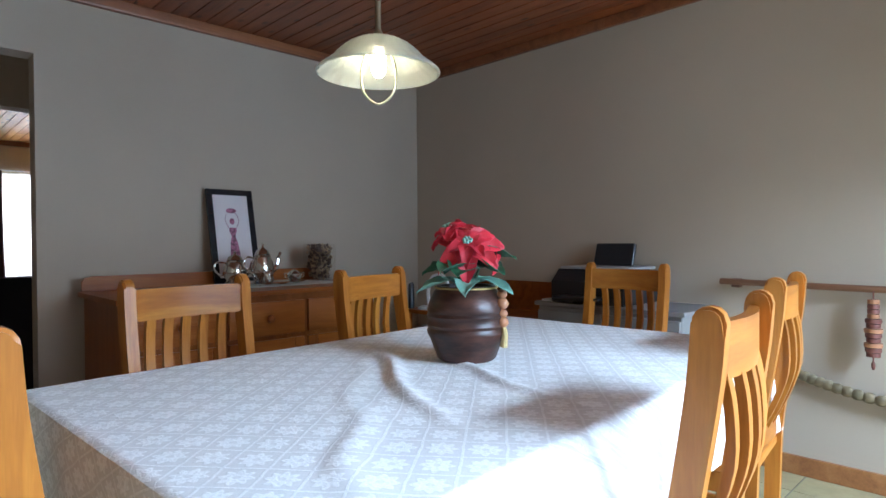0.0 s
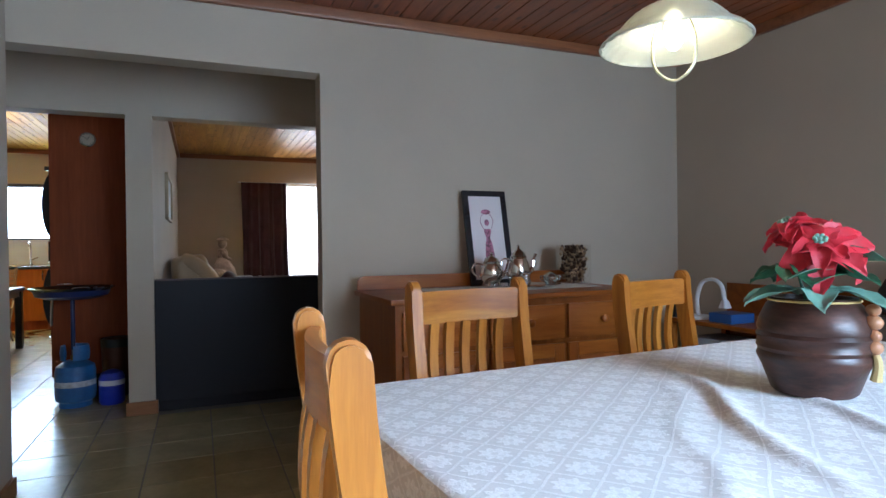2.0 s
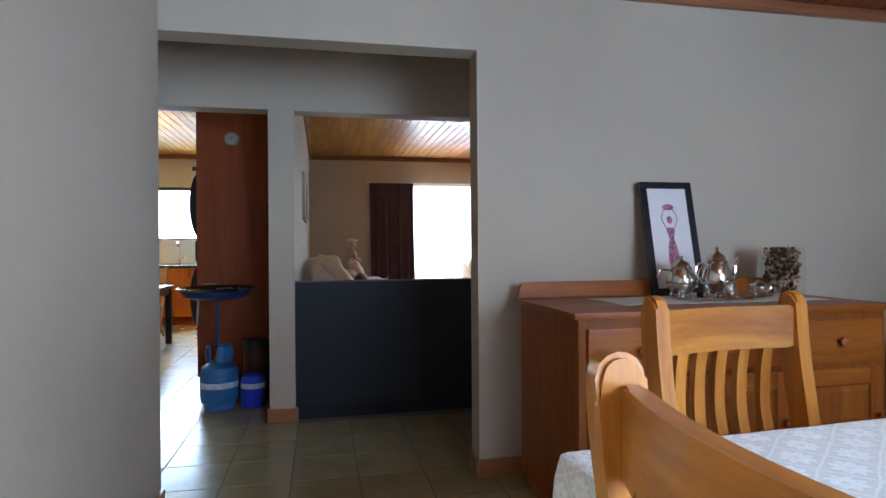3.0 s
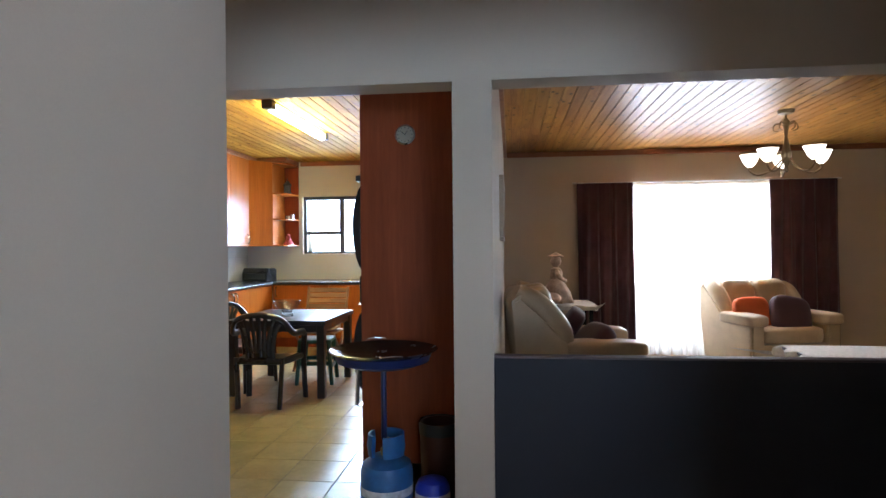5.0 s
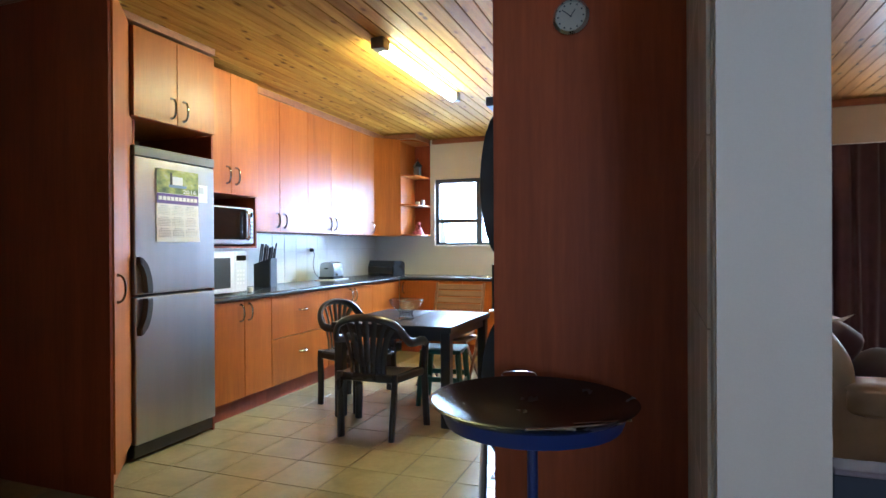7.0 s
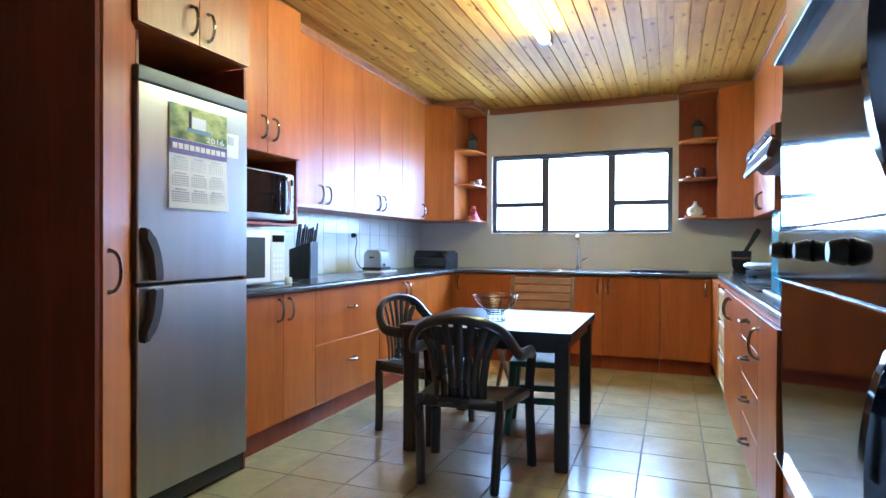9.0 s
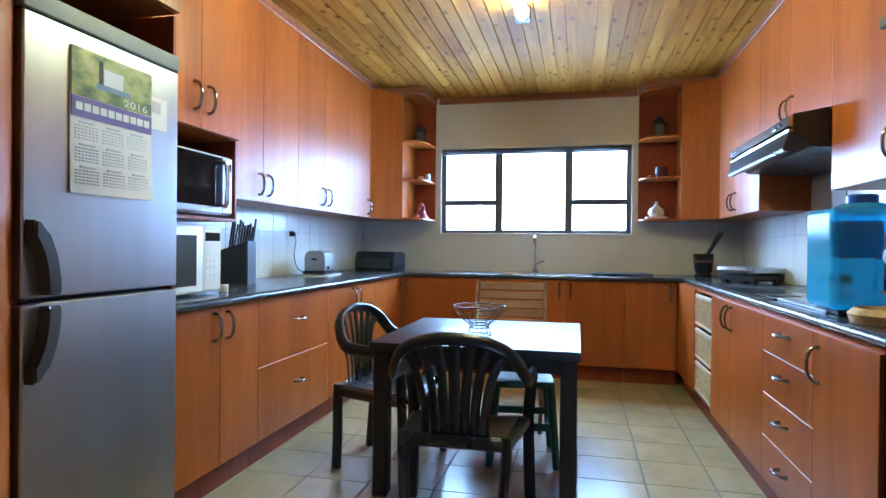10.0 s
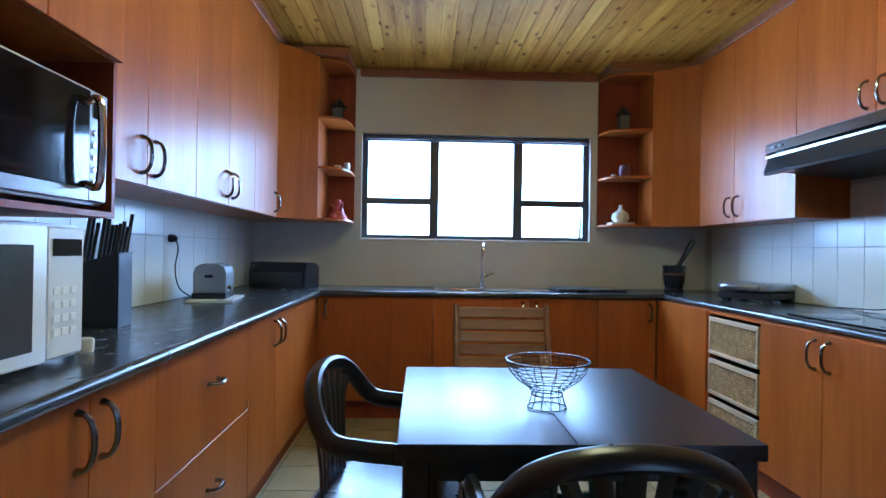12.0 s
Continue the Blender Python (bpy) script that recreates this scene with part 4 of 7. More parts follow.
BLUEP, nt, p = nodes_of("blue_plastic")
p.inputs["Base Color"].default_value = (0.12, 0.52, 1.0, 1)
p.inputs["Roughness"].default_value, p.inputs["Transmission Weight"].default_value, p.inputs["IOR"].default_value = 0.12, 0.55, 1.2
wc = thing("water_dispenser", "translucent blue plastic water dispenser on the worktop", "water dispenser", pose(-7.745, -0.57, 0.903))
part("tank", box(-0.13, 0.13, -0.15, 0.15, 0.02, 0.40, 0.04, 5), BLUEP, wc, "", True)
part("shoulder", lathe(bmesh.new(), [(0.10, 0), (0.085, 0.02), (0.062, 0.03), (0.0, 0.032)], 28, (0, 0, 0.392)), BLUEP, wc, "", True)
for y in (-0.085, 0.085):
    part("rib", tube(bmesh.new(), spline([(-0.10, y, 0.403), (-0.131, y, 0.36), (-0.133, y, 0.22), (-0.131, y, 0.08)], 4), 0.006, 8), BLUEP, wc, "", True)
part("lid", lathe(bmesh.new(), [(0, 0), (0.052, 0), (0.052, 0.03), (0.045, 0.036), (0, 0.036)], 20, (0, 0, 0.42)), mat("navy_cap", (0.01, 0.06, 0.30), 0.3), wc, "navy screw cap", True)
tp2 = part("tap", lathe(bmesh.new(), [(0, 0), (0.022, 0), (0.020, 0.02), (0.012, 0.03), (0.012, 0.05), (0, 0.05)], 14), WHITEP, wc, "white tap", True, pose(-0.128, -0.02, 0.13, 0, -90, 0))
part("spout", tube(bmesh.new(), [(0, 0, 0.038), (-0.04, 0, 0.04)], 0.009, 8), WHITEP, tp2, "", True)
part("label_panel", box(-0.1335, -0.131, -0.11, 0.11, 0.21, 0.36, 0.002), mat("frosted_panel", (0.62, 0.74, 0.84), 0.4), wc, "frosted panel")
part("stand", box(-0.11, 0.11, -0.12, 0.12, 0, 0.02, 0.004), BLACKP, wc)
solid("woven_mat", lathe(bmesh.new(), [(0, 0), (0.11, 0), (0.12, 0.03), (0.10, 0.05), (0.085, 0.02), (0, 0.012)], 24), WICKER, "small round woven basket on the worktop", "basket", smooth=True, m=pose(-7.42, -0.62, 0.903))

# ornaments on the corner shelves
def lantern(x, y, z):
    o = thing("lantern", "small dark lantern with glass sides on the shelf", "lantern", pose(x, y, z), "shelf lanterns")
    part("base", box(-0.05, 0.05, -0.05, 0.05, 0, 0.02, 0.004), BLACKP, o)
    part("body", box(-0.038, 0.038, -0.038, 0.038, 0.02, 0.13, 0.003), mat("lantern_glass", (0.10, 0.11, 0.12), 0.1, bump=0), o)
    part("roof", lathe(bmesh.new(), [(0.065, 0), (0.06, 0.015), (0.03, 0.05), (0.012, 0.07), (0, 0.072)], 4, (0, 0, 0.13)), BLACKP, o)
    part("ring", tube(bmesh.new(), arc((0, 0, 0.215), 0.016, 0, 330, 11), 0.003, 6), BLACKP, o)
lantern(-10.80, -3.15, 2.142)
lantern(-10.82, -0.92, 2.142)
CERAM = mat("glazed_ceramic", (0.62, 0.58, 0.52), 0.25)
REDC = mat("red_glaze", (0.45, 0.10, 0.10), 0.3, var=0.4, scale=20)
def cup(x, y, z, material, r, h, label, nm="cup"):
    solid(nm, lathe(bmesh.new(), [(0, 0), (r * 0.7, 0), (r, h * 0.5), (r * 0.85, h), (r * 0.78, h), (r * 0.9, h * 0.5), (0, h * 0.15)], 18), material, label, nm, smooth=True, m=pose(x, y, z))
cup(-10.80, -3.15, 1.782, CERAM, 0.03, 0.05, "small cream cup on the open shelf")
cup(-10.80, -3.08, 1.782, STEEL, 0.026, 0.07, "small metal cup on the open shelf")
cup(-10.82, -0.90, 1.782, mat("plum_glaze", (0.09, 0.03, 0.06), 0.25), 0.055, 0.10, "round plum glazed pot on the open shelf", "pot")
cup(-10.80, -1.0, 1.782, CERAM, 0.02, 0.025, "small pale dish on the open shelf", "dish")
bm = lathe(bmesh.new(), [(0, 0), (0.075, 0), (0.07, 0.02), (0.05, 0.05), (0.04, 0.085), (0.018, 0.11), (0.026, 0.13), (0.02, 0.155), (0, 0.16)], 16)
for a, b in (((0.03, 0.02, 0.08), (0.075, 0.045, 0.13)), ((-0.03, -0.02, 0.08), (-0.06, -0.06, 0.12))):
    tube(bm, [a, b], [0.016, 0.011], 8)
blob(bm, (0.05, -0.03, 0.025), (0.04, 0.03, 0.025), 10, 6)
solid("figurine", bm, REDC, "small red and cream ceramic figurine on the bottom shelf", "figurine", smooth=True, m=pose(-10.80, -3.14, 1.4115))
gb = thing("garlic_pot", "white ceramic garlic pot on the bottom shelf", "pot", pose(-10.80, -0.94, 1.4115))
part("body", lathe(bmesh.new(), [(0, 0), (0.05, 0), (0.07, 0.03), (0.06, 0.07), (0.025, 0.095), (0.012, 0.12), (0.016, 0.135), (0, 0.14)], 20, (0, 0, 0.02), 1, lambda a, z: 1 + 0.05 * math.cos(8 * a)), CERAM, gb, "", True)
part("dish", box(-0.07, 0.07, -0.09, 0.09, 0, 0.02, 0.006, 2), CERAM, gb)

# kitchen table
TABLEW = mat("black_table_finish", (0.016, 0.017, 0.022), 0.31, var=0.2, scale=4, grain=70, bump=0.06, stretch=(0.3, 3, 1), rvar=0.02)
TX0, TX1, TY0, TY1, TZ = -8.69, -7.72, -2.55, -1.61, 0.705
kt = thing("kitchen_table", "square black stained wooden kitchen table", "table", pose(0, 0, 0))
for a, b in ((TY0, -2.095), (-2.095, TY1)):
    part("top_half", box(TX0, TX1, a + 0.0008, b - 0.0008, TZ - 0.042, TZ, 0.004, 2), TABLEW, kt, "", True)
for a, b, c, d in ((TX0 + 0.03, TX1 - 0.03, TY0 + 0.035, TY0 + 0.055), (TX0 + 0.03, TX1 - 0.03, TY1 - 0.055, TY1 - 0.035), (TX0 + 0.035, TX0 + 0.055, TY0 + 0.055, TY1 - 0.055), (TX1 - 0.055, TX1 - 0.035, TY0 + 0.055, TY1 - 0.055)):
    part("apron", box(a, b, c, d, TZ - 0.105, TZ - 0.0425), TABLEW, kt)
for x in (TX0 + 0.015, TX1 - 0.085):
    for y in (TY0 + 0.015, TY1 - 0.085):
        part("leg", box(x, x + 0.07, y, y + 0.07, 0, TZ - 0.043, 0.006), TABLEW, kt)

# wire bowl
wb = thing("wire_bowl", "dark wire fruit bowl on the kitchen table", "bowl", pose(-8.07, -2.10, TZ) @ Matrix.Diagonal((0.95, 0.95, 0.86, 1)))
DARKWIRE = mat("dark_chrome", (0.10, 0.10, 0.11), 0.25, 0.9, bump=0)
bm = bmesh.new()
for r, z in ((0.135, 0.17), (0.055, 0.065), (0.05, 0.048), (0.062, 0.004)):
    part("ring", tube(bmesh.new(), arc((0, 0, z), r, 0, 345, 23, "xy"), 0.0034 if z > 0.16 else 0.0026, 6, True), DARKWIRE, wb, "", True)
for r, z in ((0.066, 0.076), (0.083, 0.088), (0.097, 0.100), (0.108, 0.112), (0.117, 0.125), (0.125, 0.139), (0.131, 0.154)):
    tube(bm, arc((0, 0, z), r, 0, 345, 23, "xy"), 0.0012, 4, True)
for k in range(12):
    a = k * math.tau / 12
    pts = [(r * math.cos(a), r * math.sin(a), z) for r, z in ((0.062, 0.004), (0.05, 0.048), (0.052, 0.066), (0.095, 0.098), (0.125, 0.135), (0.135, 0.17))]
    tube(bm, pts, 0.0016, 5)
tagged(part("wire_mesh", bm, DARKWIRE, wb, "", True), kind="stuff")


def resin_chair(label, m):
    """Moulded plastic armchair with a fanned slat back."""
    c = thing("plastic_chair", label, "chair", m, "black plastic chairs")
    part("seat", thicken(grid(bmesh.new(), 12, 12, lambda u, v: ((u - 0.5) * (0.40 + 0.06 * v), -0.20 + 0.43 * v, 0.415 - 0.02 * math.sin(math.pi * u) * math.sin(math.pi * v) - 0.03 * max(0.0, v - 0.85) / 0.15 + 0.01 * (1 - v))), 0.016), BLACKP, c, "", True)
    half = [(0.272, 0.19, 0.585), (0.278, 0.12, 0.612), (0.278, 0.0, 0.620), (0.272, -0.09, 0.630), (0.258, -0.132, 0.662), (0.236, -0.160, 0.705), (0.200, -0.182, 0.746), (0.140, -0.198, 0.776), (0.07, -0.206, 0.791)]
    frame_line = spline(half + [(0, -0.209, 0.796)] + [(-x, y, z) for x, y, z in half[::-1]], 4)
    part("back_and_arm_frame", tube(bmesh.new(), frame_line, 0.020, 10, flat=1.5), BLACKP, c, "glossy continuous hoop and arms", True)
    for s in (-1, 1):
        for nm, pts in (("front_leg", [(s * 0.272, 0.19, 0.59), (s * 0.258, 0.195, 0.42), (s * 0.262, 0.205, 0.2), (s * 0.27, 0.212, 0.0)]), ("rear_leg", [(s * 0.20, -0.185, 0.43), (s * 0.20, -0.19, 0.34), (s * 0.19, -0.195, 0.18), (s * 0.183, -0.205, 0.0)])):
            part(nm, tube(bmesh.new(), spline(pts, 4), 0.021, 8, flat=1.25), BLACKP, c, "", True)
        part("side_rail", tube(bmesh.new(), [(s * 0.20, -0.19, 0.395), (s * 0.25, 0.20, 0.385)], 0.02, 8, flat=1.4), BLACKP, c, "", True)
    part("rear_rail", tube(bmesh.new(), [(-0.20, -0.19, 0.40), (0.20, -0.19, 0.40)], 0.02, 8, flat=1.4), BLACKP, c, "", True)
    for i in range(7):
        f = (i - 3) / 3
        top = (f * 0.205, -0.207 + 0.026 * f * f, 0.793 - 0.05 * f * f)
        pts = spline([(f * 0.115, -0.172, 0.41), (f * 0.12, -0.178, 0.52), (f * 0.15, -0.190, 0.66), top], 4)
        part("slat", tube(bmesh.new(), pts, [0.019 if i != 3 else 0.023] * len(pts), 6, flat=0.35), BLACKP, c, "", True)
    return c


ch1 = resin_chair("black plastic garden armchair pushed under the kitchen table", pose(-7.575, -2.085, 0, 0, 0, 91))
ch2 = copy_thing(ch1, pose(-8.165, -2.60, 0, 0, 0, -8) @ Matrix.Diagonal((1, 1, 1.015, 1)))

# green stool
GREEN = mat("green_plastic", (0.010, 0.075, 0.055), 0.35)
st = thing("plastic_stool", "dark green plastic stool under the kitchen table", "stool", pose(-8.42, -1.92, 0, 0, 0, 8))
part("seat", box(-0.165, 0.165, -0.165, 0.165, 0.41, 0.445, 0.014, 3), GREEN, st, "", True)
for sx in (-1, 1):
    for sy in (-1, 1):
        part("leg", tube(bmesh.new(), [(sx * 0.14, sy * 0.14, 0.42), (sx * 0.175, sy * 0.175, 0.0)], [0.026, 0.02], 8), GREEN, st, "", True)
for s in (-1, 1):
    part("rail", box(-0.15, 0.15, s * 0.158 - 0.008, s * 0.158 + 0.008, 0.14, 0.18, 0.004), GREEN, st)
    part("rail", box(s * 0.158 - 0.008, s * 0.158 + 0.008, -0.15, 0.15, 0.19, 0.23, 0.004), GREEN, st)

# slatted folding chair with cushion
SLATW = wood("chair_slat_wood", (0.16, 0.075, 0.035), (0.24, 0.12, 0.06), (0.30, 0.16, 0.085), 0, 0.4, 0.8)
fc = thing("slatted_chair", "brown slatted wooden folding chair with a cushion", "chair", pose(-8.98, -2.076, 0, 0, 0, -90) @ Matrix.Diagonal((0.96, 1, 0.975, 1)))
for s in (-1, 1):
    part("back_post", tube(bmesh.new(), [(s * 0.245, 0.20, 0.02), (s * 0.245, -0.20, 0.52), (s * 0.245, -0.33, 0.93)], 0.016, 6, flat=1.2), SLATW, fc)
    part("leg", tube(bmesh.new(), [(s * 0.222, -0.24, 0.02), (s * 0.222, 0.19, 0.44)], 0.015, 6, flat=1.2), SLATW, fc)
for k in range(6):
    t = k / 5
    y, z = -0.215 - 0.105 * t, 0.58 + 0.31 * t
    part("back_slat", box(-0.255, 0.255, -0.007, 0.007, -0.027, 0.027, 0.003), SLATW, fc, "", False, pose(0, y - 0.012, z, 17))
for k in range(6):
    part("seat_slat", box(-0.24, 0.24, -0.18 + k * 0.068, -0.125 + k * 0.068, 0.435, 0.45, 0.002), SLATW, fc)
solid("seat_cushion", blob(bmesh.new(), (0, 0, 0), (0.22, 0.2, 0.03), 20, 8, 0.45), mat("cushion_check", (0.30, 0.20, 0.14), 0.9, var=0.4, scale=25), "patterned brown cushion on the slatted chair", "cushion", smooth=True, m=pose(-8.97, -2.08, 0.482, 0, 0, 90))

# ceiling tube light
TUBE = glow("tube_glow", (1.0, 0.90, 0.38), 92.0)
tl = thing("tube_light", "lit fluorescent tube light on the pine ceiling", "ceiling light", pose(0, 0, 0))
part("diffuser", tube(bmesh.new(), [(-7.47, -1.99, 2.575), (-8.82, -1.98, 2.575)], 0.035, 12), TUBE, tl, "lit white diffuser", True)
for x, y, e in ((-7.43, -1.99, 1), (-8.86, -1.98, -1)):
    part("end_cap", box(x - 0.05, x + 0.05, y - 0.05, y + 0.05, 2.55, 2.629, 0.02, 2), mat("cap_grey", (0.10, 0.09, 0.08), 0.5), tl, "grey end cap", True)
part("tray", box(-8.82, -7.47, -2.02, -1.95, 2.612, 2.629), WHITEP, tl)

# clock on the oven housing
ck = thing("wall_clock", "small round silver wall clock on the cherry panel", "clock", pose(-5.878, -0.532, 1.994, 90, 0, 90))
part("rim", lathe(bmesh.new(), [(0.0, 0), (0.058, 0), (0.058, 0.012), (0.050, 0.02), (0.047, 0.012), (0, 0.011)], 32), CHROME, ck, "", True)
part("dial", lathe(bmesh.new(), [(0, 0.0115), (0.047, 0.0115), (0.047, 0.013), (0, 0.013)], 28), mat("dial", (0.31, 0.29, 0.24), 0.4), ck)
for a, l in ((-35, 0.026), (50, 0.036)):
    part("clock_hand", box(-0.0015, 0.0015, -0.004, l, 0.0135, 0.015), BLACKP, ck, "", False, pose(0, 0, 0, 0, 0, a))
bm = bmesh.new()
for k in range(12):
    a = k * math.tau / 12
    B(bm, 0.04 * math.cos(a) - 0.0025, 0.04 * math.cos(a) + 0.0025, 0.04 * math.sin(a) - 0.0025, 0.04 * math.sin(a) + 0.0025, 0.013, 0.0145)
part("hour_marks", bm, BLACKP, ck)

# gas cooker: bottle, stand, wide pan
BLUE = mat("blue_bottle_paint", (0.035, 0.14, 0.36), 0.4, var=0.2, scale=12, bump=0.1)
BLUE2 = mat("blue_enamel", (0.008, 0.018, 0.085), 0.4, var=0.15)
gx, gy = -5.48, -0.57
gb = thing("gas_bottle", "blue steel gas bottle with collar standing on the floor", "gas bottle", pose(gx, gy, 0))
part("body", lathe(bmesh.new(), [(0, 0.03), (0.10, 0.03), (0.125, 0.05), (0.13, 0.09), (0.13, 0.25), (0.12, 0.29), (0.07, 0.325), (0.03, 0.33), (0, 0.33)], 28), BLUE, gb, "", True)
part("foot_ring", lathe(bmesh.new(), [(0.10, 0.0), (0.104, 0.0), (0.104, 0.04), (0.10, 0.04), (0.10, 0.0)], 28), BLUE, gb, "", True)
for k in range(3):
    pts = [(0.085 * math.cos(radians(a)), 0.085 * math.sin(radians(a)), 0.385) for a in range(k * 120, k * 120 + 86, 12)]
    part("collar", tube(bmesh.new(), pts, 0.012, 6, flat=5.0), BLUE, gb, "", True)
part("label_band", lathe(bmesh.new(), [(0.1305, 0.15), (0.1315, 0.152), (0.1315, 0.188), (0.1305, 0.19)], 28), mat("label_white", (0.55, 0.58, 0.62), 0.6, var=0.2, scale=30), gb, "pale label band", True)
part("valve", lathe(bmesh.new(), [(0.028, 0.33), (0.03, 0.36), (0.018, 0.37), (0.018, 0.41), (0, 0.41)], 14), mat("brass", (0.45, 0.32, 0.12), 0.3, 0.9), gb, "", True)
PZ = 0.05
pan = thing("gas_braai", "wide black pan on a blue stem above the gas bottle", "gas cooker", pose(gx, gy - 0.012, 0) @ Matrix.Diagonal((0.87, 0.87, 1, 1)))
part("stem", tube(bmesh.new(), [(0, 0, 0.405), (0, 0, 0.765)], 0.016, 10), BLUE2, pan, "blue stem", True)
part("burner_ring", lathe(bmesh.new(), [(0.03, 0.722), (0.19, 0.726), (0.262, 0.748), (0.280, 0.788), (0.270, 0.788), (0.252, 0.756), (0.18, 0.737), (0.03, 0.735)], 40), BLUE2, pan, "blue enamel ring", True, pose(0, 0, PZ))
part("dish", lathe(bmesh.new(), [(0, 0.735), (0.14, 0.742), (0.24, 0.765), (0.305, 0.80), (0.312, 0.806), (0.304, 0.808), (0.235, 0.776), (0.14, 0.752), (0, 0.745)], 48), mat("seasoned_pan", (0.010, 0.010, 0.012), 0.24, var=0.4, scale=8, bump=0.08), pan, "black pan", True, pose(0, 0, PZ))
for s in (-1, 1):
    b = math.radians(20 + (0 if s > 0 else 180))
    c, d = math.cos(b), math.sin(b)
    pts = [(c * 0.29 - d * 0.06, d * 0.29 + c * 0.06, 0.80), (c * 0.33 - d * 0.05, d * 0.33 + c * 0.05, 0.815), (c * 0.33 + d * 0.05, d * 0.33 - c * 0.05, 0.815), (c * 0.29 + d * 0.06, d * 0.29 - c * 0.06, 0.80)]
    part("handle", tube(bmesh.new(), spline(pts, 4), 0.003, 6), CHROME, pan, "wire handle", True, pose(0, 0, PZ))
solid("skewer", tube(bmesh.new(), [(0.17, 0.02, 0.772), (0.14, 0.225, 0.800)], 0.003, 6), CHROME, "steel skewer lying in the wide pan", "skewer", smooth=True, m=pose(gx, gy, 0.004 + PZ))
solid("skewer", tube(bmesh.new(), [(0.03, 0.10, 0.756), (0.09, 0.24, 0.795)], 0.003, 6), CHROME, "steel skewer lying in the wide pan", "skewer", smooth=True, m=pose(gx, gy, 0.004 + PZ))
tg = thing("braai_tongs", "steel tongs hanging from the pan rim", "tongs", pose(-5.425, -0.695, 0))
for s in (-1, 1):
    part("arm", tube(bmesh.new(), spline([(0, 0, 0.785), (s * 0.006, -0.004, 0.70), (s * 0.011, -0.008, 0.59)], 3), 0.0075, 8, flat=1.3), CHROME, tg, "", True)
g2 = thing("gas_canister", "small bright blue gas canister on the floor", "gas bottle", pose(-5.44, -0.335, 0))
part("body", lathe(bmesh.new(), [(0, 0.0), (0.075, 0.0), (0.085, 0.02), (0.085, 0.19), (0.07, 0.225), (0.025, 0.245), (0, 0.245)], 24), mat("bright_blue", (0.02, 0.04, 0.42), 0.35), g2, "", True)
part("label_band", lathe(bmesh.new(), [(0.0855, 0.14), (0.0862, 0.142), (0.0862, 0.175), (0.0855, 0.177)], 24), mat("label_white_b", (0.6, 0.62, 0.68), 0.6), g2, "", True)
bn = thing("waste_bin", "dark copper brown waste bin beside the oven housing", "bin", pose(-5.70, -0.33, 0) @ Matrix.Diagonal((0.85, 0.85, 1.15, 1)))
part("body", lathe(bmesh.new(), [(0, 0), (0.10, 0), (0.115, 0.02), (0.125, 0.36), (0.12, 0.38), (0.11, 0.38), (0.105, 0.03), (0, 0.02)], 26), mat("copper_brown", (0.07, 0.022, 0.012), 0.35, 0.2), bn, "", True)
part("liner", lathe(bmesh.new(), [(0.112, 0.37), (0.13, 0.385), (0.128, 0.33), (0.126, 0.33)], 26, (0, 0, 0), 1, lambda a, z: 1 + 0.03 * math.sin(9 * a)), BLACKP, bn, "black liner", True)

# ---- dining room ----
# table and lace cloth
CX0, CX1, CY0, CY1, CZ = -0.585, 0.595, -0.90, 1.02, 0.768
TABLE = pose(-1.47, 1.50, 0, 0, 0, 3.2)
dt = thing("dining_table", "pine dining table under a lace cloth", "table", TABLE)
part("tabletop", box(CX0 + 0.01, CX1 - 0.01, CY0 + 0.01, CY1 - 0.01, CZ - 0.035, CZ - 0.008, 0.004), PINE, dt)
for x in (CX0 + 0.06, CX1 - 0.13):
    for y in (CY0 + 0.06, CY1 - 0.13):
        part("leg", box(x, x + 0.07, y, y + 0.07, 0, CZ - 0.036, 0.005), PINE, dt)

def calc(nt, op, a, b=0.0):
    nd = nt.nodes.new("ShaderNodeMath")
    nd.operation = op
    for sk, v in ((nd.inputs[0], a), (nd.inputs[1], b)):
        if isinstance(v, (int, float)):
            sk.default_value = v
        else:
            link(nt, v, sk)
    return nd.outputs[0]


# lace: a square net of pale cords with an eight-petalled flower in each cell
LACE, nt, p = nodes_of("lace_cloth")
v = coords(nt, (1, 1, 1))
sep = nt.nodes.new("ShaderNodeSeparateXYZ")
link(nt, v, sep.inputs[0])
wob = calc(nt, "MULTIPLY", noise_of(nt, v, 14, 2), 0.012)
CELL = 0.075
turn = [(0.80, 0.60), (-0.60, 0.80)]
cell = []
for ax in (0, 1):
    q = calc(nt, "ADD", calc(nt, "MULTIPLY", sep.outputs[0], turn[ax][0]), calc(nt, "MULTIPLY", sep.outputs[1], turn[ax][1]))
    q = calc(nt, "ADD", calc(nt, "ADD", q, sep.outputs[2]), wob)
    cell.append(calc(nt, "SUBTRACT", calc(nt, "FRACT", calc(nt, "DIVIDE", calc(nt, "ADD", q, 10.0), CELL)), 0.5))
far = calc(nt, "MAXIMUM", calc(nt, "ABSOLUTE", cell[0]), calc(nt, "ABSOLUTE", cell[1]))
net = ramp(nt, far, [(0.458, (0, 0, 0)), (0.472, (0.75, 0.75, 0.75))])
rad = calc(nt, "SQRT", calc(nt, "ADD", calc(nt, "MULTIPLY", cell[0], cell[0]), calc(nt, "MULTIPLY", cell[1], cell[1])))
petal = calc(nt, "COSINE", calc(nt, "MULTIPLY", calc(nt, "ARCTAN2", cell[1], cell[0]), 8.0))
edge = calc(nt, "ADD", calc(nt, "MULTIPLY", petal, 0.06), 0.36)
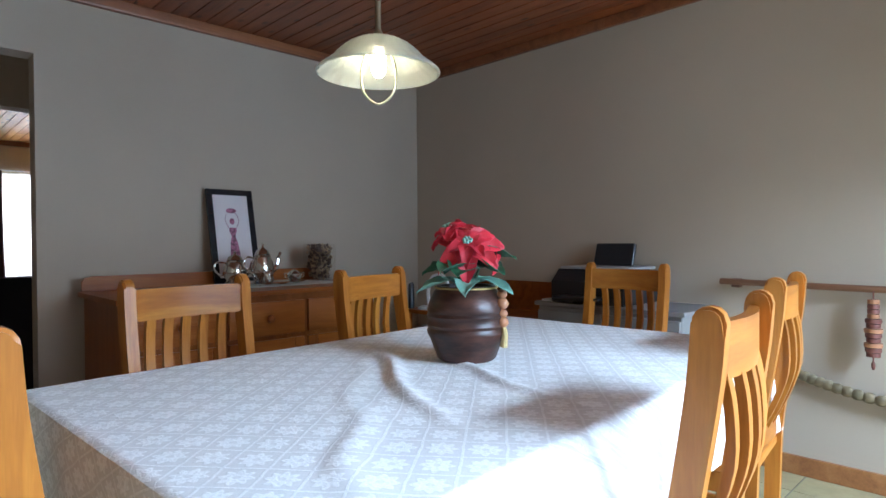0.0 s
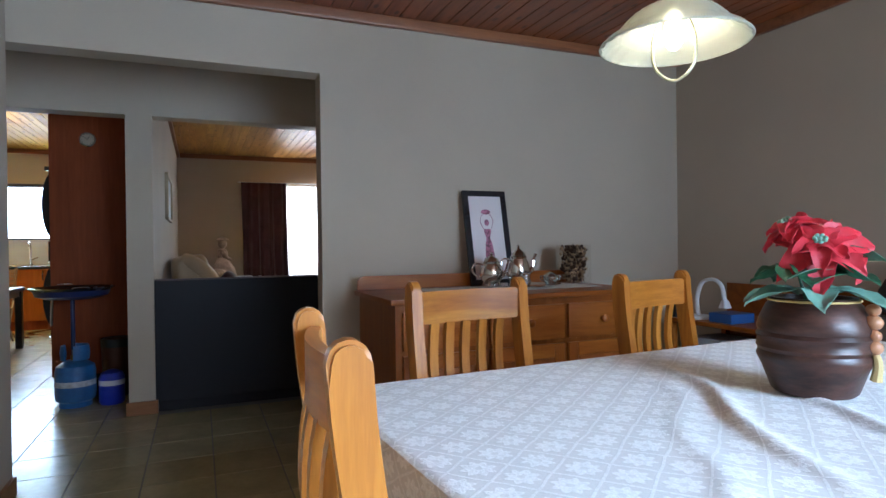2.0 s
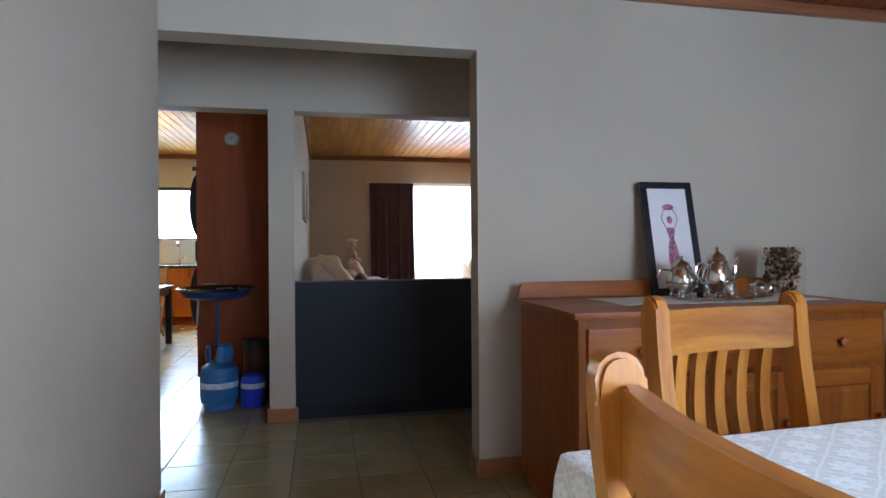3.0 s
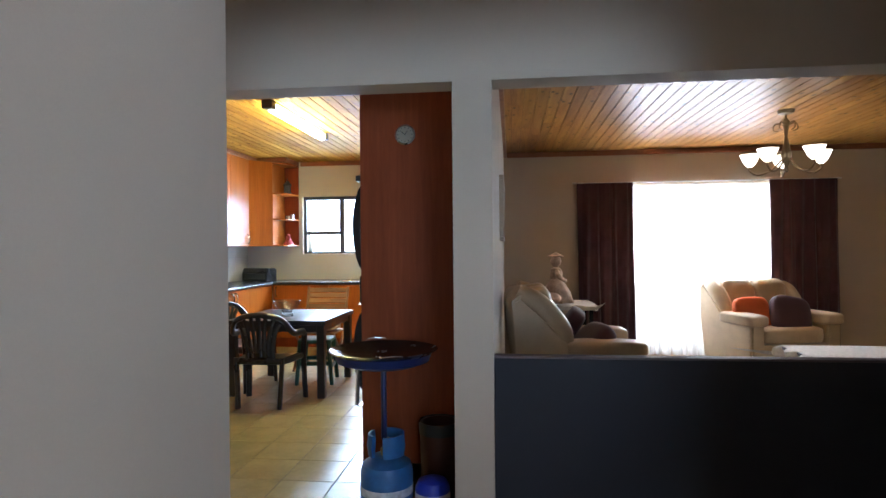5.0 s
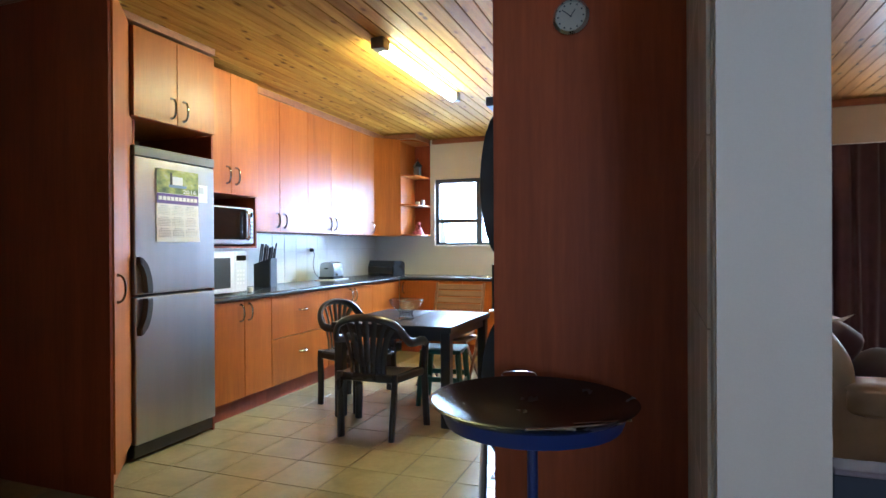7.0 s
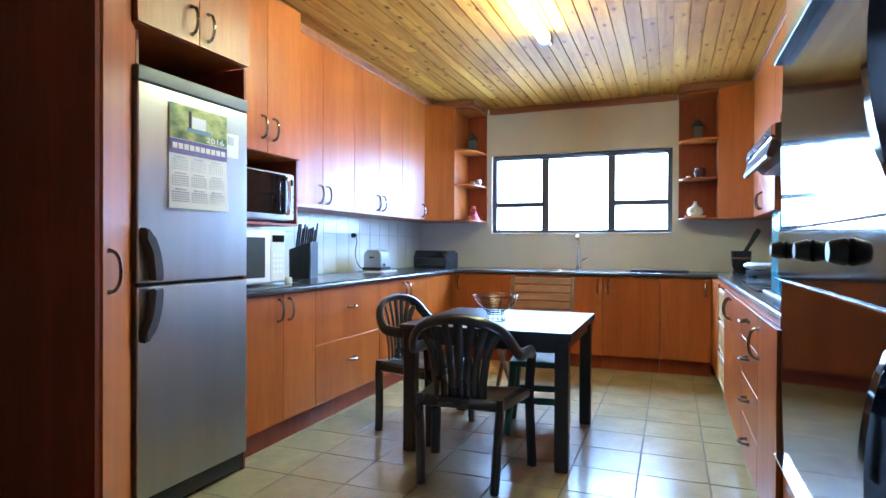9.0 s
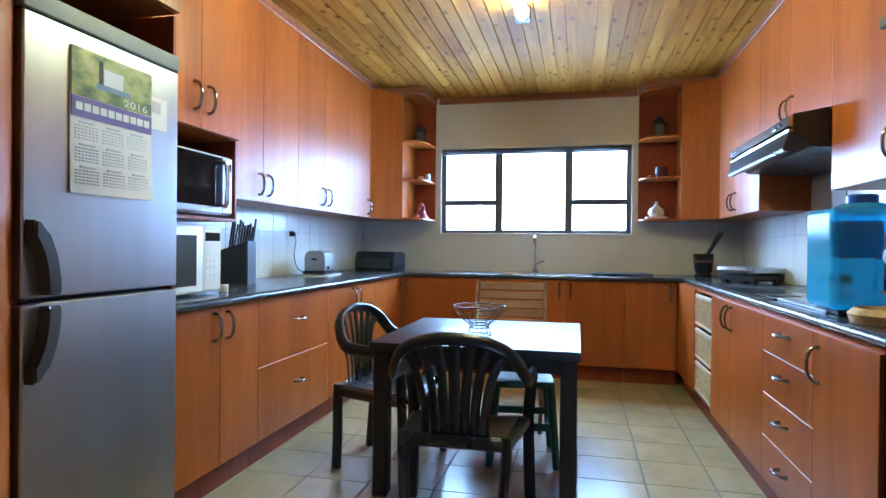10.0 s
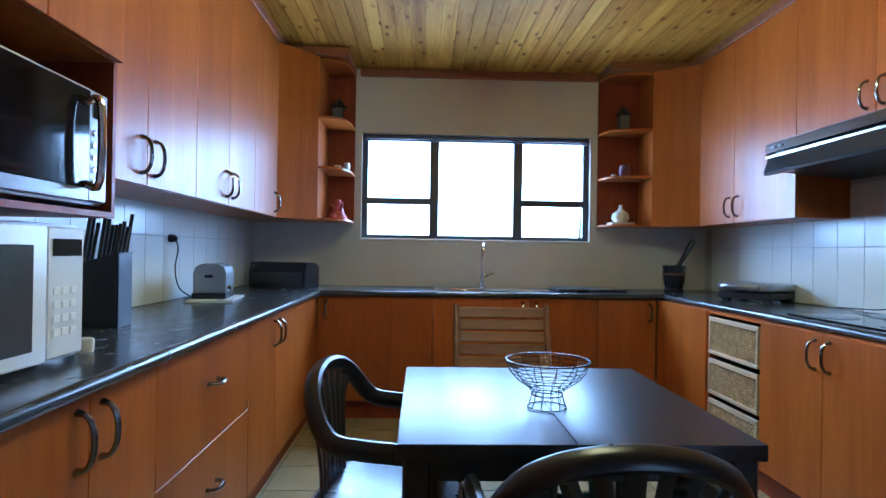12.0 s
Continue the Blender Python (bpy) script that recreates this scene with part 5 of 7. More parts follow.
flower = ramp(nt, calc(nt, "SUBTRACT", calc(nt, "ADD", edge, 0.5), rad), [(0.49, (0, 0, 0)), (0.54, (1, 1, 1))])
heart = ramp(nt, rad, [(0.07, (0.35, 0.35, 0.35)), (0.10, (1, 1, 1))])
speck = ramp(nt, noise_of(nt, v, 170, 3), [(0.36, (0.45, 0.45, 0.45)), (0.56, (1, 1, 1))])
weave = mixed(nt, 1.0, mixed(nt, 1.0, mixed(nt, 1.0, flower, heart, "MULTIPLY"), net, "LIGHTEN"), speck, "MULTIPLY")
thread = noise_of(nt, v, 260, 2)
c = mixed(nt, weave, (0.65, 0.625, 0.60), (0.83, 0.82, 0.80))
link(nt, mixed(nt, 0.25, c, ramp(nt, thread, [(0.3, (0.6, 0.6, 0.6)), (0.7, (1, 1, 1))]), "MULTIPLY"), p.inputs["Base Color"])
p.inputs["Roughness"].default_value, p.inputs["Sheen Weight"].default_value = 0.85, 0.2
bumped(nt, p, weave, 0.3, 0.002)


def cloth_height(x, y):
    """Folds of the cloth: ridges running away from the vase."""
    h = 0.0012 * noise.noise((x * 9, y * 9, 0.3))
    w = TABLE @ Vector((x, y, 0))
    x, y = w.x, w.y
    for (ax, ay), (bx, by), amp, wd in (((-1.79, 1.485), (-1.10, 1.12), 0.020, 0.017), ((-1.60, 1.56), (-0.95, 1.40), 0.013, 0.016), ((-1.70, 1.36), (-1.25, 1.02), 0.006, 0.02), ((-1.30, 1.05), (-0.9, 0.78), 0.008, 0.025)):
        dx, dy = bx - ax, by - ay
        t = ((x - ax) * dx + (y - ay) * dy) / (dx * dx + dy * dy)
        if -0.1 < t < 1.1:
            d = ((x - ax) * dy - (y - ay) * dx) / math.hypot(dx, dy) + 0.02 * math.sin(7 * t)
            f = max(0.0, 1 - (abs(t - 0.5) / 0.6) ** 2)
            h += amp * f * math.exp(-(d / (wd if d > 0 else 1.7 * wd)) ** 2)
    return h


def cloth():
    """The cloth: its top, and skirts hanging in soft waves."""
    bm = bmesh.new()
    n = 140
    xs = [CX0 - 0.006 + (CX1 - CX0 + 0.012) * i / n for i in range(n + 1)]
    m = 210
    ys = [CY0 - 0.006 + (CY1 - CY0 + 0.012) * j / m for j in range(m + 1)]
    top = [[bm.verts.new((x, y, CZ + cloth_height(x, y) - (0.006 if i in (0, n) or j in (0, m) else 0))) for j, y in enumerate(ys)] for i, x in enumerate(xs)]
    for i in range(n):
        for j in range(m):
            bm.faces.new((top[i][j], top[i + 1][j], top[i + 1][j + 1], top[i][j + 1]))
    ring = [top[i][0] for i in range(n + 1)] + [top[n][j] for j in range(1, m + 1)] + [top[i][m] for i in range(n - 1, -1, -1)] + [top[0][j] for j in range(m - 1, 0, -1)]
    k = len(ring)
    cx, cy = (CX0 + CX1) / 2, (CY0 + CY1) / 2
    prev = ring
    for s in range(1, 9):
        f = s / 8
        row = []
        for q, r in enumerate(ring):
            nx = (-1 if q >= n + m + n else (1 if n <= q < n + m else 0))
            ny = (-1 if q < n else (1 if n + m <= q < 2 * n + m else 0))
            corner = min(abs(q - e) for e in (0, n, n + m, 2 * n + m, k)) / 20
            bulge = 0.0
            if nx > 0:
                k1 = min(1.0, max(0.0, (-0.02 - r.co.y) / 0.48))
                bulge = 0.17 * k1 * k1 * (3 - 2 * k1) * (1 - (1 - f) ** 2.2)
            sw = bulge + 0.016 * f * math.sin(q * 0.145) + 0.012 * f * math.sin(q * 0.057 + 1) + (0.022 * f * (1 - corner) if corner < 1 else 0)
            row.append(bm.verts.new((r.co.x + nx * (0.008 + sw), r.co.y + ny * (0.008 + sw), CZ - 0.008 - 0.29 * f + (0.006 * math.sin(q * 0.38) if s == 8 else 0))))
        for q in range(k):
            bm.faces.new((prev[q], prev[(q + 1) % k], row[(q + 1) % k], row[q]))
        prev = row
    return bm


solid("tablecloth", cloth(), LACE, "white lace tablecloth with folds hanging over the dining table", "tablecloth", smooth=True, m=TABLE)


def slat_chair(label, m):
    """Pine dining chair with a bowed slat back."""
    c = thing("dining_chair", label, "chair", m, "dining chairs")
    prof = [(-0.150, 0.0), (-0.165, 0.20), (-0.170, 0.40), (-0.175, 0.50), (-0.190, 0.62), (-0.212, 0.76), (-0.232, 0.90), (-0.240, 1.0)]
    for s in (-1, 1):
        x0, x1 = (s * 0.235, s * 0.197)
        c2 = spline([(a, b, 0) for a, b in prof], 3)
        front = [(v.x + 0.024 - 0.004 * (1 - v.y), v.y) for v in c2]
        back = [(v.x - 0.024 - 0.006 * v.y, v.y) for v in c2]
        cap = [(-0.243 + 0.027 * math.cos(radians(a)), 1.0 + 0.028 * math.sin(radians(a))) for a in range(20, 170, 25)]
        part("back_post", slab(bmesh.new(), front + cap + back[::-1], "x", min(x0, x1), max(x0, x1), 0.006), PINE, c, "", True)
        part("front_leg", box(s * 0.225 - 0.02, s * 0.225 + 0.02, 0.19, 0.235, 0, 0.425, 0.004), PINE, c)
        part("side_rail", box(s * 0.215 - 0.011, s * 0.215 + 0.011, -0.14, 0.19, 0.36, 0.425, 0.003), PINE, c)
        part("stretcher", box(s * 0.215 - 0.01, s * 0.215 + 0.01, -0.135, 0.19, 0.16, 0.19, 0.003), PINE, c)

    def curved(u):
        return -0.024 * math.sin(math.pi * u)
    rail = [(-0.197 + 0.394 * k / 10, -0.222 + curved(k / 10)) for k in range(11)] + [(0.197 - 0.394 * k / 10, -0.244 + curved(1 - k / 10)) for k in range(11)]
    part("top_rail", slab(bmesh.new(), rail, "z", 0.895, 0.995, 0.004), PINE_H, c, "", True)
    rail = [(-0.197 + 0.394 * k / 10, -0.160 + curved(k / 10)) for k in range(11)] + [(0.197 - 0.394 * k / 10, -0.182 + curved(1 - k / 10)) for k in range(11)]
    part("lower_rail", slab(bmesh.new(), rail, "z", 0.50, 0.555, 0.004), PINE_H, c, "", True)
    for k in range(5):
        u = 0.5 + (k - 2) * 0.17
        x = -0.197 + 0.394 * u
        o = curved(u)
        line = spline([(a, b, 0) for a, b in ((-0.172 + o, 0.545), (-0.215 + o, 0.64), (-0.245 + o, 0.74), (-0.245 + o, 0.84), (-0.233 + o, 0.91))], 3)
        ol = [(v.x + 0.008, v.y) for v in line] + [(v.x - 0.008, v.y) for v in line[::-1]]
        part("slat", slab(bmesh.new(), ol, "x", x - 0.016, x + 0.016, 0.003), PINE, c, "", True)
    part("seat", box(-0.235, 0.235, -0.185, 0.245, 0.427, 0.457, 0.012, 3), PINE_H, c, "", True)
    part("front_rail", box(-0.205, 0.205, 0.20, 0.222, 0.36, 0.425, 0.003), PINE_H, c)
    return c


lab = "honey pine dining chair with a bowed slat back"
chair_a = slat_chair("honey pine slat-back dining chair beside the sideboard", pose(-1.985, 1.085, 0, 0, 0, -84) @ Matrix.Diagonal((0.9, 1, 0.99, 1)))
for lb, m in (("honey pine slat-back dining chair beside the sideboard", pose(-2.03, 1.90, 0, 0, 0, -76)), ("honey pine slat-back dining chair at the table end near the printer", pose(-1.69, 2.72, 0, 0, 0, 180)),
              ("honey pine slat-back dining chair lit by the window", pose(-0.90, 1.46, 0, 0, 0, 97)), ("honey pine slat-back dining chair lit by the window", pose(-1.06, 2.34, 0, 0, 0, 97)),
              ("honey pine slat-back dining chair at the table end near the hall", pose(-1.40, 0.685, 0, 0, 0, -3))):
    tagged(copy_thing(chair_a, m), lb)

# vase with poinsettia
POT = mat("dark_brown_pot", (0.062, 0.025, 0.017), 0.34, var=0.75, scale=9, grain=45, bump=0.35, stretch=(1, 1, 3.5))
vz = CZ + 0.004
vs = thing("vase", "dark brown ribbed wooden vase on the lace cloth", "vase", pose(-1.475, 1.60, vz))
prof = [(0, 0), (0.082, 0), (0.09, 0.008), (0.108, 0.06)] + [(0.118 + 0.0025 * math.sin(k * 2.4), 0.08 + k * 0.009) for k in range(9)] + [(0.112, 0.175), (0.098, 0.205), (0.088, 0.215), (0.09, 0.222), (0.08, 0.222), (0.075, 0.20), (0, 0.19)]
part("body", lathe(bmesh.new(), prof, 36), POT, vs, "", True)
part("cord", tube(bmesh.new(), arc((0, 0, 0.216), 0.0935, 0, 350, 30, "xy"), 0.003, 6, True), mat("straw", (0.50, 0.36, 0.14), 0.8), vs, "straw cord", True)
bead_m = mat("wood_bead", (0.42, 0.19, 0.09), 0.4)
for k, (r, dz) in enumerate(((0.015, 0.200), (0.019, 0.172), (0.016, 0.143), (0.019, 0.117))):
    part("bead", blob(bmesh.new(), (0.112, 0.035, dz), (r, r, r * 0.9), 12, 8), bead_m, vs, "", True)
part("tassel", tube(bmesh.new(), spline([(0.116, 0.035, 0.105), (0.122, 0.034, 0.08), (0.118, 0.033, 0.045)], 4), [0.006, 0.008, 0.009, 0.009, 0.009, 0.010, 0.010, 0.011, 0.012], 8), mat("straw_tassel", (0.55, 0.42, 0.18), 0.8), vs, "straw tassel", True)

RED = mat("red_petal", (0.62, 0.025, 0.045), 0.55, var=0.25, scale=14, bump=0.2, each=5)
LEAF = mat("green_leaf", (0.035, 0.13, 0.06), 0.5, var=0.3, scale=16, bump=0.2, each=5)
LEAF2 = mat("pale_leaf", (0.22, 0.42, 0.32), 0.5, var=0.2, scale=16, bump=0.2, each=5)


def leaf(length, width, droop, fold=0.15):
    def f(u, v):
        w = width * math.sin(math.pi * min(1, u ** 0.75)) * (1 + 0.18 * math.sin(u * 9)) + 0.002
        s = (v - 0.5) * 2
        return (length * u * (1 - 0.15 * droop * u), s * w * 0.5, -droop * length * u * u + fold * abs(s) * w + 0.006 * math.sin(u * 7 + s * 2))
    return thicken(grid(bmesh.new(), 8, 4, f), 0.0012)


po = thing("poinsettia", "red poinsettia plant with green leaves in the vase", "plant", pose(-1.475, 1.60, vz))
part("soil", lathe(bmesh.new(), [(0, 0.198), (0.076, 0.198), (0.076, 0.204), (0, 0.212)], 20), mat("soil", (0.03, 0.02, 0.015), 0.95), po)
rng = random.Random(11)
for hx, hy, hz, az, tilt, n, sc in ((0.040, -0.035, 0.345, -46, 50, 14, 1.2), (-0.035, -0.035, 0.385, -130, 26, 10, 0.8), (0.055, 0.045, 0.335, 30, 58, 10, 0.78), (-0.03, 0.045, 0.375, 115, 38, 10, 0.85)):
    head = pose(hx, hy, hz, 0, 0, az) @ pose(0, 0, 0, 0, tilt, 0)
    part("stem", tube(bmesh.new(), spline([(hx * 0.2, hy * 0.2, 0.20), (hx * 0.6, hy * 0.6, 0.28), (hx, hy, hz)], 4), 0.004, 6), LEAF, po, "", True)
    for i in range(n):
        a = i * 720 / n + rng.uniform(-14, 14)
        tier = 2 * i // n
        part("petal", leaf((0.098 - 0.034 * tier) * sc * rng.uniform(0.9, 1.1), (0.058 - 0.018 * tier) * sc, 0.22 + 0.3 * rng.random()), RED, po, "", True, head @ pose(0, 0, 0.009 * tier, rng.uniform(-14, 14), 6 - 18 * tier - rng.random() * 12, a))
    for i in range(8):
        a = i * math.tau / 7
        r = 0.011 if i < 7 else 0.0
        part("bud", blob(bmesh.new(), (r * math.cos(a), r * math.sin(a), 0.018), (0.0055, 0.0055, 0.008), 8, 6), LEAF2, po, "", True, head)
for i in range(9):
    a = i * 40 + rng.uniform(-12, 12)
    part("leaf", leaf(0.125 + 0.02 * rng.random(), 0.125, 0.15 + 0.25 * rng.random()), LEAF, po, "", True, pose(0.01 * math.cos(radians(a)), 0.01 * math.sin(radians(a)), 0.262 + 0.045 * rng.random(), rng.uniform(-18, 18), rng.uniform(-22, 2), a))
for i in range(6):
    a = i * 60 - 50 + rng.uniform(-8, 8)
    part("leaf", leaf(0.125, 0.082, 0.42), LEAF2, po, "pale green leaf", True, pose(0.03 * math.cos(radians(a)), 0.03 * math.sin(radians(a)), 0.232, rng.uniform(-12, 12), -12, a))

# pendant lamp
px, py = -1.93, 1.628
SHADE, nt, p = nodes_of("frosted_shade")
p.inputs["Base Color"].default_value = (0.84, 0.85, 0.76, 1)
p.inputs["Roughness"].default_value, p.inputs["Transmission Weight"].default_value, p.inputs["IOR"].default_value = 0.35, 0.72, 1.12
BRASS = mat("old_brass", (0.30, 0.26, 0.17), 0.35, 0.8)
pl = thing("pendant_lamp", "pendant lamp with a fluted frosted glass shade, switched on", "lamp", pose(px, py, 0))
def flute(a, z):
    return 1 + 0.02 * math.cos(24 * a)
outer = [(0.022, 0.125), (0.045, 0.123), (0.085, 0.112), (0.12, 0.092), (0.148, 0.066), (0.168, 0.042), (0.176, 0.036), (0.192, 0.026), (0.209, 0.012), (0.219, 0.0)]
inner = [(r - 0.004, z - 0.004) for r, z in outer[::-1]]
part("shade", lathe(bmesh.new(), [(r, 1.735 + z) for r, z in outer + inner], 72, (0, 0, 0), 1, flute), SHADE, pl, "fluted frosted glass shade", True)
part("rim", tube(bmesh.new(), arc((0, 0, 1.735), 0.219, 0, 355, 60, "xy"), 0.004, 6, True), SHADE, pl, "", True)
part("cap", lathe(bmesh.new(), [(0, 1.885), (0.014, 1.885), (0.018, 1.872), (0.036, 1.864), (0.036, 1.858), (0, 1.858)], 20), BRASS, pl, "", True)
part("rod", tube(bmesh.new(), [(0, 0, 1.88), (0, 0, 1.99)], 0.011, 10), BRASS, pl, "", True)
for k in range(12):
    pts = arc((0, 0, 2.008 + k * 0.037), 0.013, 0, 330, 11, "xz" if k % 2 else "yz", 1.7)
    part("chain_link", tube(bmesh.new(), pts, 0.003, 6, True), BRASS, pl, "", True)
part("canopy", lathe(bmesh.new(), [(0, 2.461), (0.055, 2.461), (0.05, 2.442), (0.02, 2.427), (0, 2.427)], 24), BRASS, pl, "", True)
part("holder", lathe(bmesh.new(), [(0, 1.854), (0.02, 1.854), (0.02, 1.815), (0, 1.815)], 14), BRASS, pl, "", True)
part("bulb", lathe(bmesh.new(), [(0, 1.815), (0.016, 1.812), (0.026, 1.795), (0.028, 1.76), (0.024, 1.735), (0.012, 1.72), (0, 1.718)], 18), glow("bulb_glow", (1.0, 0.84, 0.56), 90.0), pl, "lit bulb", True)
part("guard_loop", tube(bmesh.new(), spline([(0.025, 0.025, 1.83), (0.043, 0.043, 1.75), (0.038, 0.038, 1.665), (0.0, 0.0, 1.622), (-0.038, -0.038, 1.665), (-0.043, -0.043, 1.75), (-0.025, -0.025, 1.83)], 6), 0.005, 8), mat("loop_brass", (0.55, 0.52, 0.36), 0.3, 0.6), pl, "pale brass loop", True)

# sideboard
SX0, SX1, SY0, SY1 = -3.72, -3.06, 1.06, 2.50
sb = thing("sideboard", "brown timber sideboard with drawers over panelled doors", "sideboard", pose(0, 0, 0))
part("body", box(SX0, SX1 - 0.02, SY0 + 0.03, SY1 - 0.03, 0.06, 0.855), SIDEWOOD_V, sb)
part("top", box(SX0, SX1 + 0.015, SY0, SY1, 0.856, 0.882, 0.006, 2), SIDEWOOD, sb, "", True)
part("plinth", box(SX0 + 0.02, SX1 - 0.05, SY0 + 0.05, SY1 - 0.05, 0, 0.06), SIDEWOOD, sb)
ol = [(SY0 + 0.015, 0.883), (SY0 + 0.015, 0.93), (SY0 + 0.03, 0.952), (SY0 + 0.06, 0.96), (SY1 - 0.06, 0.96), (SY1 - 0.03, 0.952), (SY1 - 0.015, 0.93), (SY1 - 0.015, 0.883)]
part("upstand", slab(bmesh.new(), ol, "x", SX0, SX0 + 0.022, 0.003), SIDEWOOD, sb, "", True)
n = 3
sw = (SY1 - SY0 - 0.10) / n
for k in range(n):
    y0, y1 = SY0 + 0.05 + k * sw, SY0 + 0.05 + (k + 1) * sw
    d = part("drawer", box(SX1 - 0.019, SX1, y0 + 0.012, y1 - 0.012, 0.645, 0.82, 0.005, 2), SIDEWOOD, sb, "", True)
    part("knob", lathe(bmesh.new(), [(0, 0), (0.009, 0), (0.009, 0.012), (0.02, 0.02), (0.02, 0.03), (0.012, 0.036), (0, 0.037)], 16), SIDEWOOD_V, d, "round wooden knob", True, pose(SX1, (y0 + y1) / 2, 0.735, 90, 0, 90))
    d = part("door", box(SX1 - 0.0188, SX1 - 0.010, y0 + 0.0125, y1 - 0.0125, 0.1005, 0.6195), SIDEWOOD_V, sb)
    for a, b in ((y0 + 0.012, y0 + 0.07), (y1 - 0.07, y1 - 0.012)):
        part("stile", box(SX1 - 0.0095, SX1, a, b, 0.10, 0.62, 0.003), SIDEWOOD_V, d)
    for a, b in ((0.55, 0.62), (0.10, 0.17)):
        part("rail", box(SX1 - 0.0095, SX1, y0 + 0.0705, y1 - 0.0705, a, b, 0.003), SIDEWOOD, d)
    bm = box(SX1 - 0.0095, SX1 - 0.001, y0 + 0.074, y1 - 0.074, 0.174, 0.546)
    bmesh.ops.inset_region(bm, faces=[f for f in bm.faces if f.normal.x > 0.9], thickness=0.03)
    for v in bm.verts:
        if v.co.x > SX1 - 0.002 and (v.co.z < 0.175 or v.co.z > 0.545 or v.co.y < y0 + 0.075 or v.co.y > y1 - 0.075):
            v.co.x = SX1 - 0.0085
    part("panel", bm, SIDEWOOD_V, d, "raised field panel")
    part("knob", lathe(bmesh.new(), [(0, 0), (0.009, 0), (0.009, 0.012), (0.02, 0.02), (0.02, 0.03), (0.012, 0.036), (0, 0.037)], 16), SIDEWOOD_V, d, "round wooden knob", True, pose(SX1, y1 - 0.04, 0.42, 90, 0, 90))

TZS = 0.8835
def runner(u, v):
    x, y = SX0 + 0.12 + 0.34 * u, 1.38 + 1.0 * v
    return (x + 0.008 * math.sin(v * 60) * (1 if u > 0.5 else -1), y, TZS + 0.0012)
solid("table_runner", thicken(grid(bmesh.new(), 4, 60, runner), 0.002), mat("runner_lace", (0.66, 0.64, 0.58), 0.9, var=0.1, scale=40, grain=220, bump=0.4), "white scalloped lace runner on the sideboard", "runner")

# framed picture
pf = thing("framed_picture", "black framed picture of a stylised pink figure leaning on the wall", "picture", pose(-3.655, 1.890, TZS, 0, -12.0, 0))
w, h = 0.145, 0.585
for nm, b in (("frame_rail", (-w, w, 0, 0.035)), ("frame_rail", (-w, w, h - 0.035, h)), ("frame_stile", (-w, -w + 0.035, 0.036, h - 0.036)), ("frame_stile", (w - 0.035, w, 0.036, h - 0.036))):
    part(nm, box(-0.012, 0.012, b[0], b[1], b[2], b[3], 0.002), DARKWOOD, pf)
part("print", box(-0.010, 0.004, -w + 0.034, w - 0.034, 0.034, h - 0.034), mat("picture_paper", (0.70, 0.63, 0.63), 0.5, var=0.04), pf, "pale pink print")
PINK = mat("pink_print", (0.40, 0.14, 0.22), 0.5, var=0.75, scale=55)
bm = bmesh.new()
fig = [(-0.02, 0.10), (-0.03, 0.18), (-0.022, 0.25), (-0.012, 0.29), (-0.024, 0.33), (-0.018, 0.345), (0.018, 0.345), (0.024, 0.33), (0.012, 0.29), (0.024, 0.25), (0.032, 0.18), (0.022, 0.10)]
slab(bm, fig, "x", 0.0041, 0.0052)
for s in (-1, 1):
    tube(bm, spline([(0.0048, s * 0.02, 0.335), (0.0048, s * 0.043, 0.39), (0.0048, s * 0.03, 0.43), (0.0048, s * 0.006, 0.45)], 4), 0.0035, 5, flat=0.3)
slab(bm, [(0.016 * math.cos(radians(a)), 0.385 + 0.02 * math.sin(radians(a))) for a in range(0, 360, 30)], "x", 0.0041, 0.0052)
slab(bm, [(0.033 * math.cos(radians(a)), 0.452 + 0.016 * math.sin(radians(a))) for a in range(0, 360, 30)], "x", 0.0041, 0.0050)
part("print_shape", bm, PINK, pf, "pink and plum shape")

# silver tea set
tr = solid("serving_tray", lathe(bmesh.new(), [(0, 0), (0.19, 0), (0.225, 0.008), (0.23, 0.014), (0.222, 0.014), (0.188, 0.006), (0, 0.005)], 48, (0, 0, 0), 1.45), SILVER, "oval silver tray on the sideboard", "tray", smooth=True, m=pose(-3.42, 1.95, TZS + 0.0035, 0, 0, 0) @ Matrix.Diagonal((0.72, 0.72, 1, 1)))


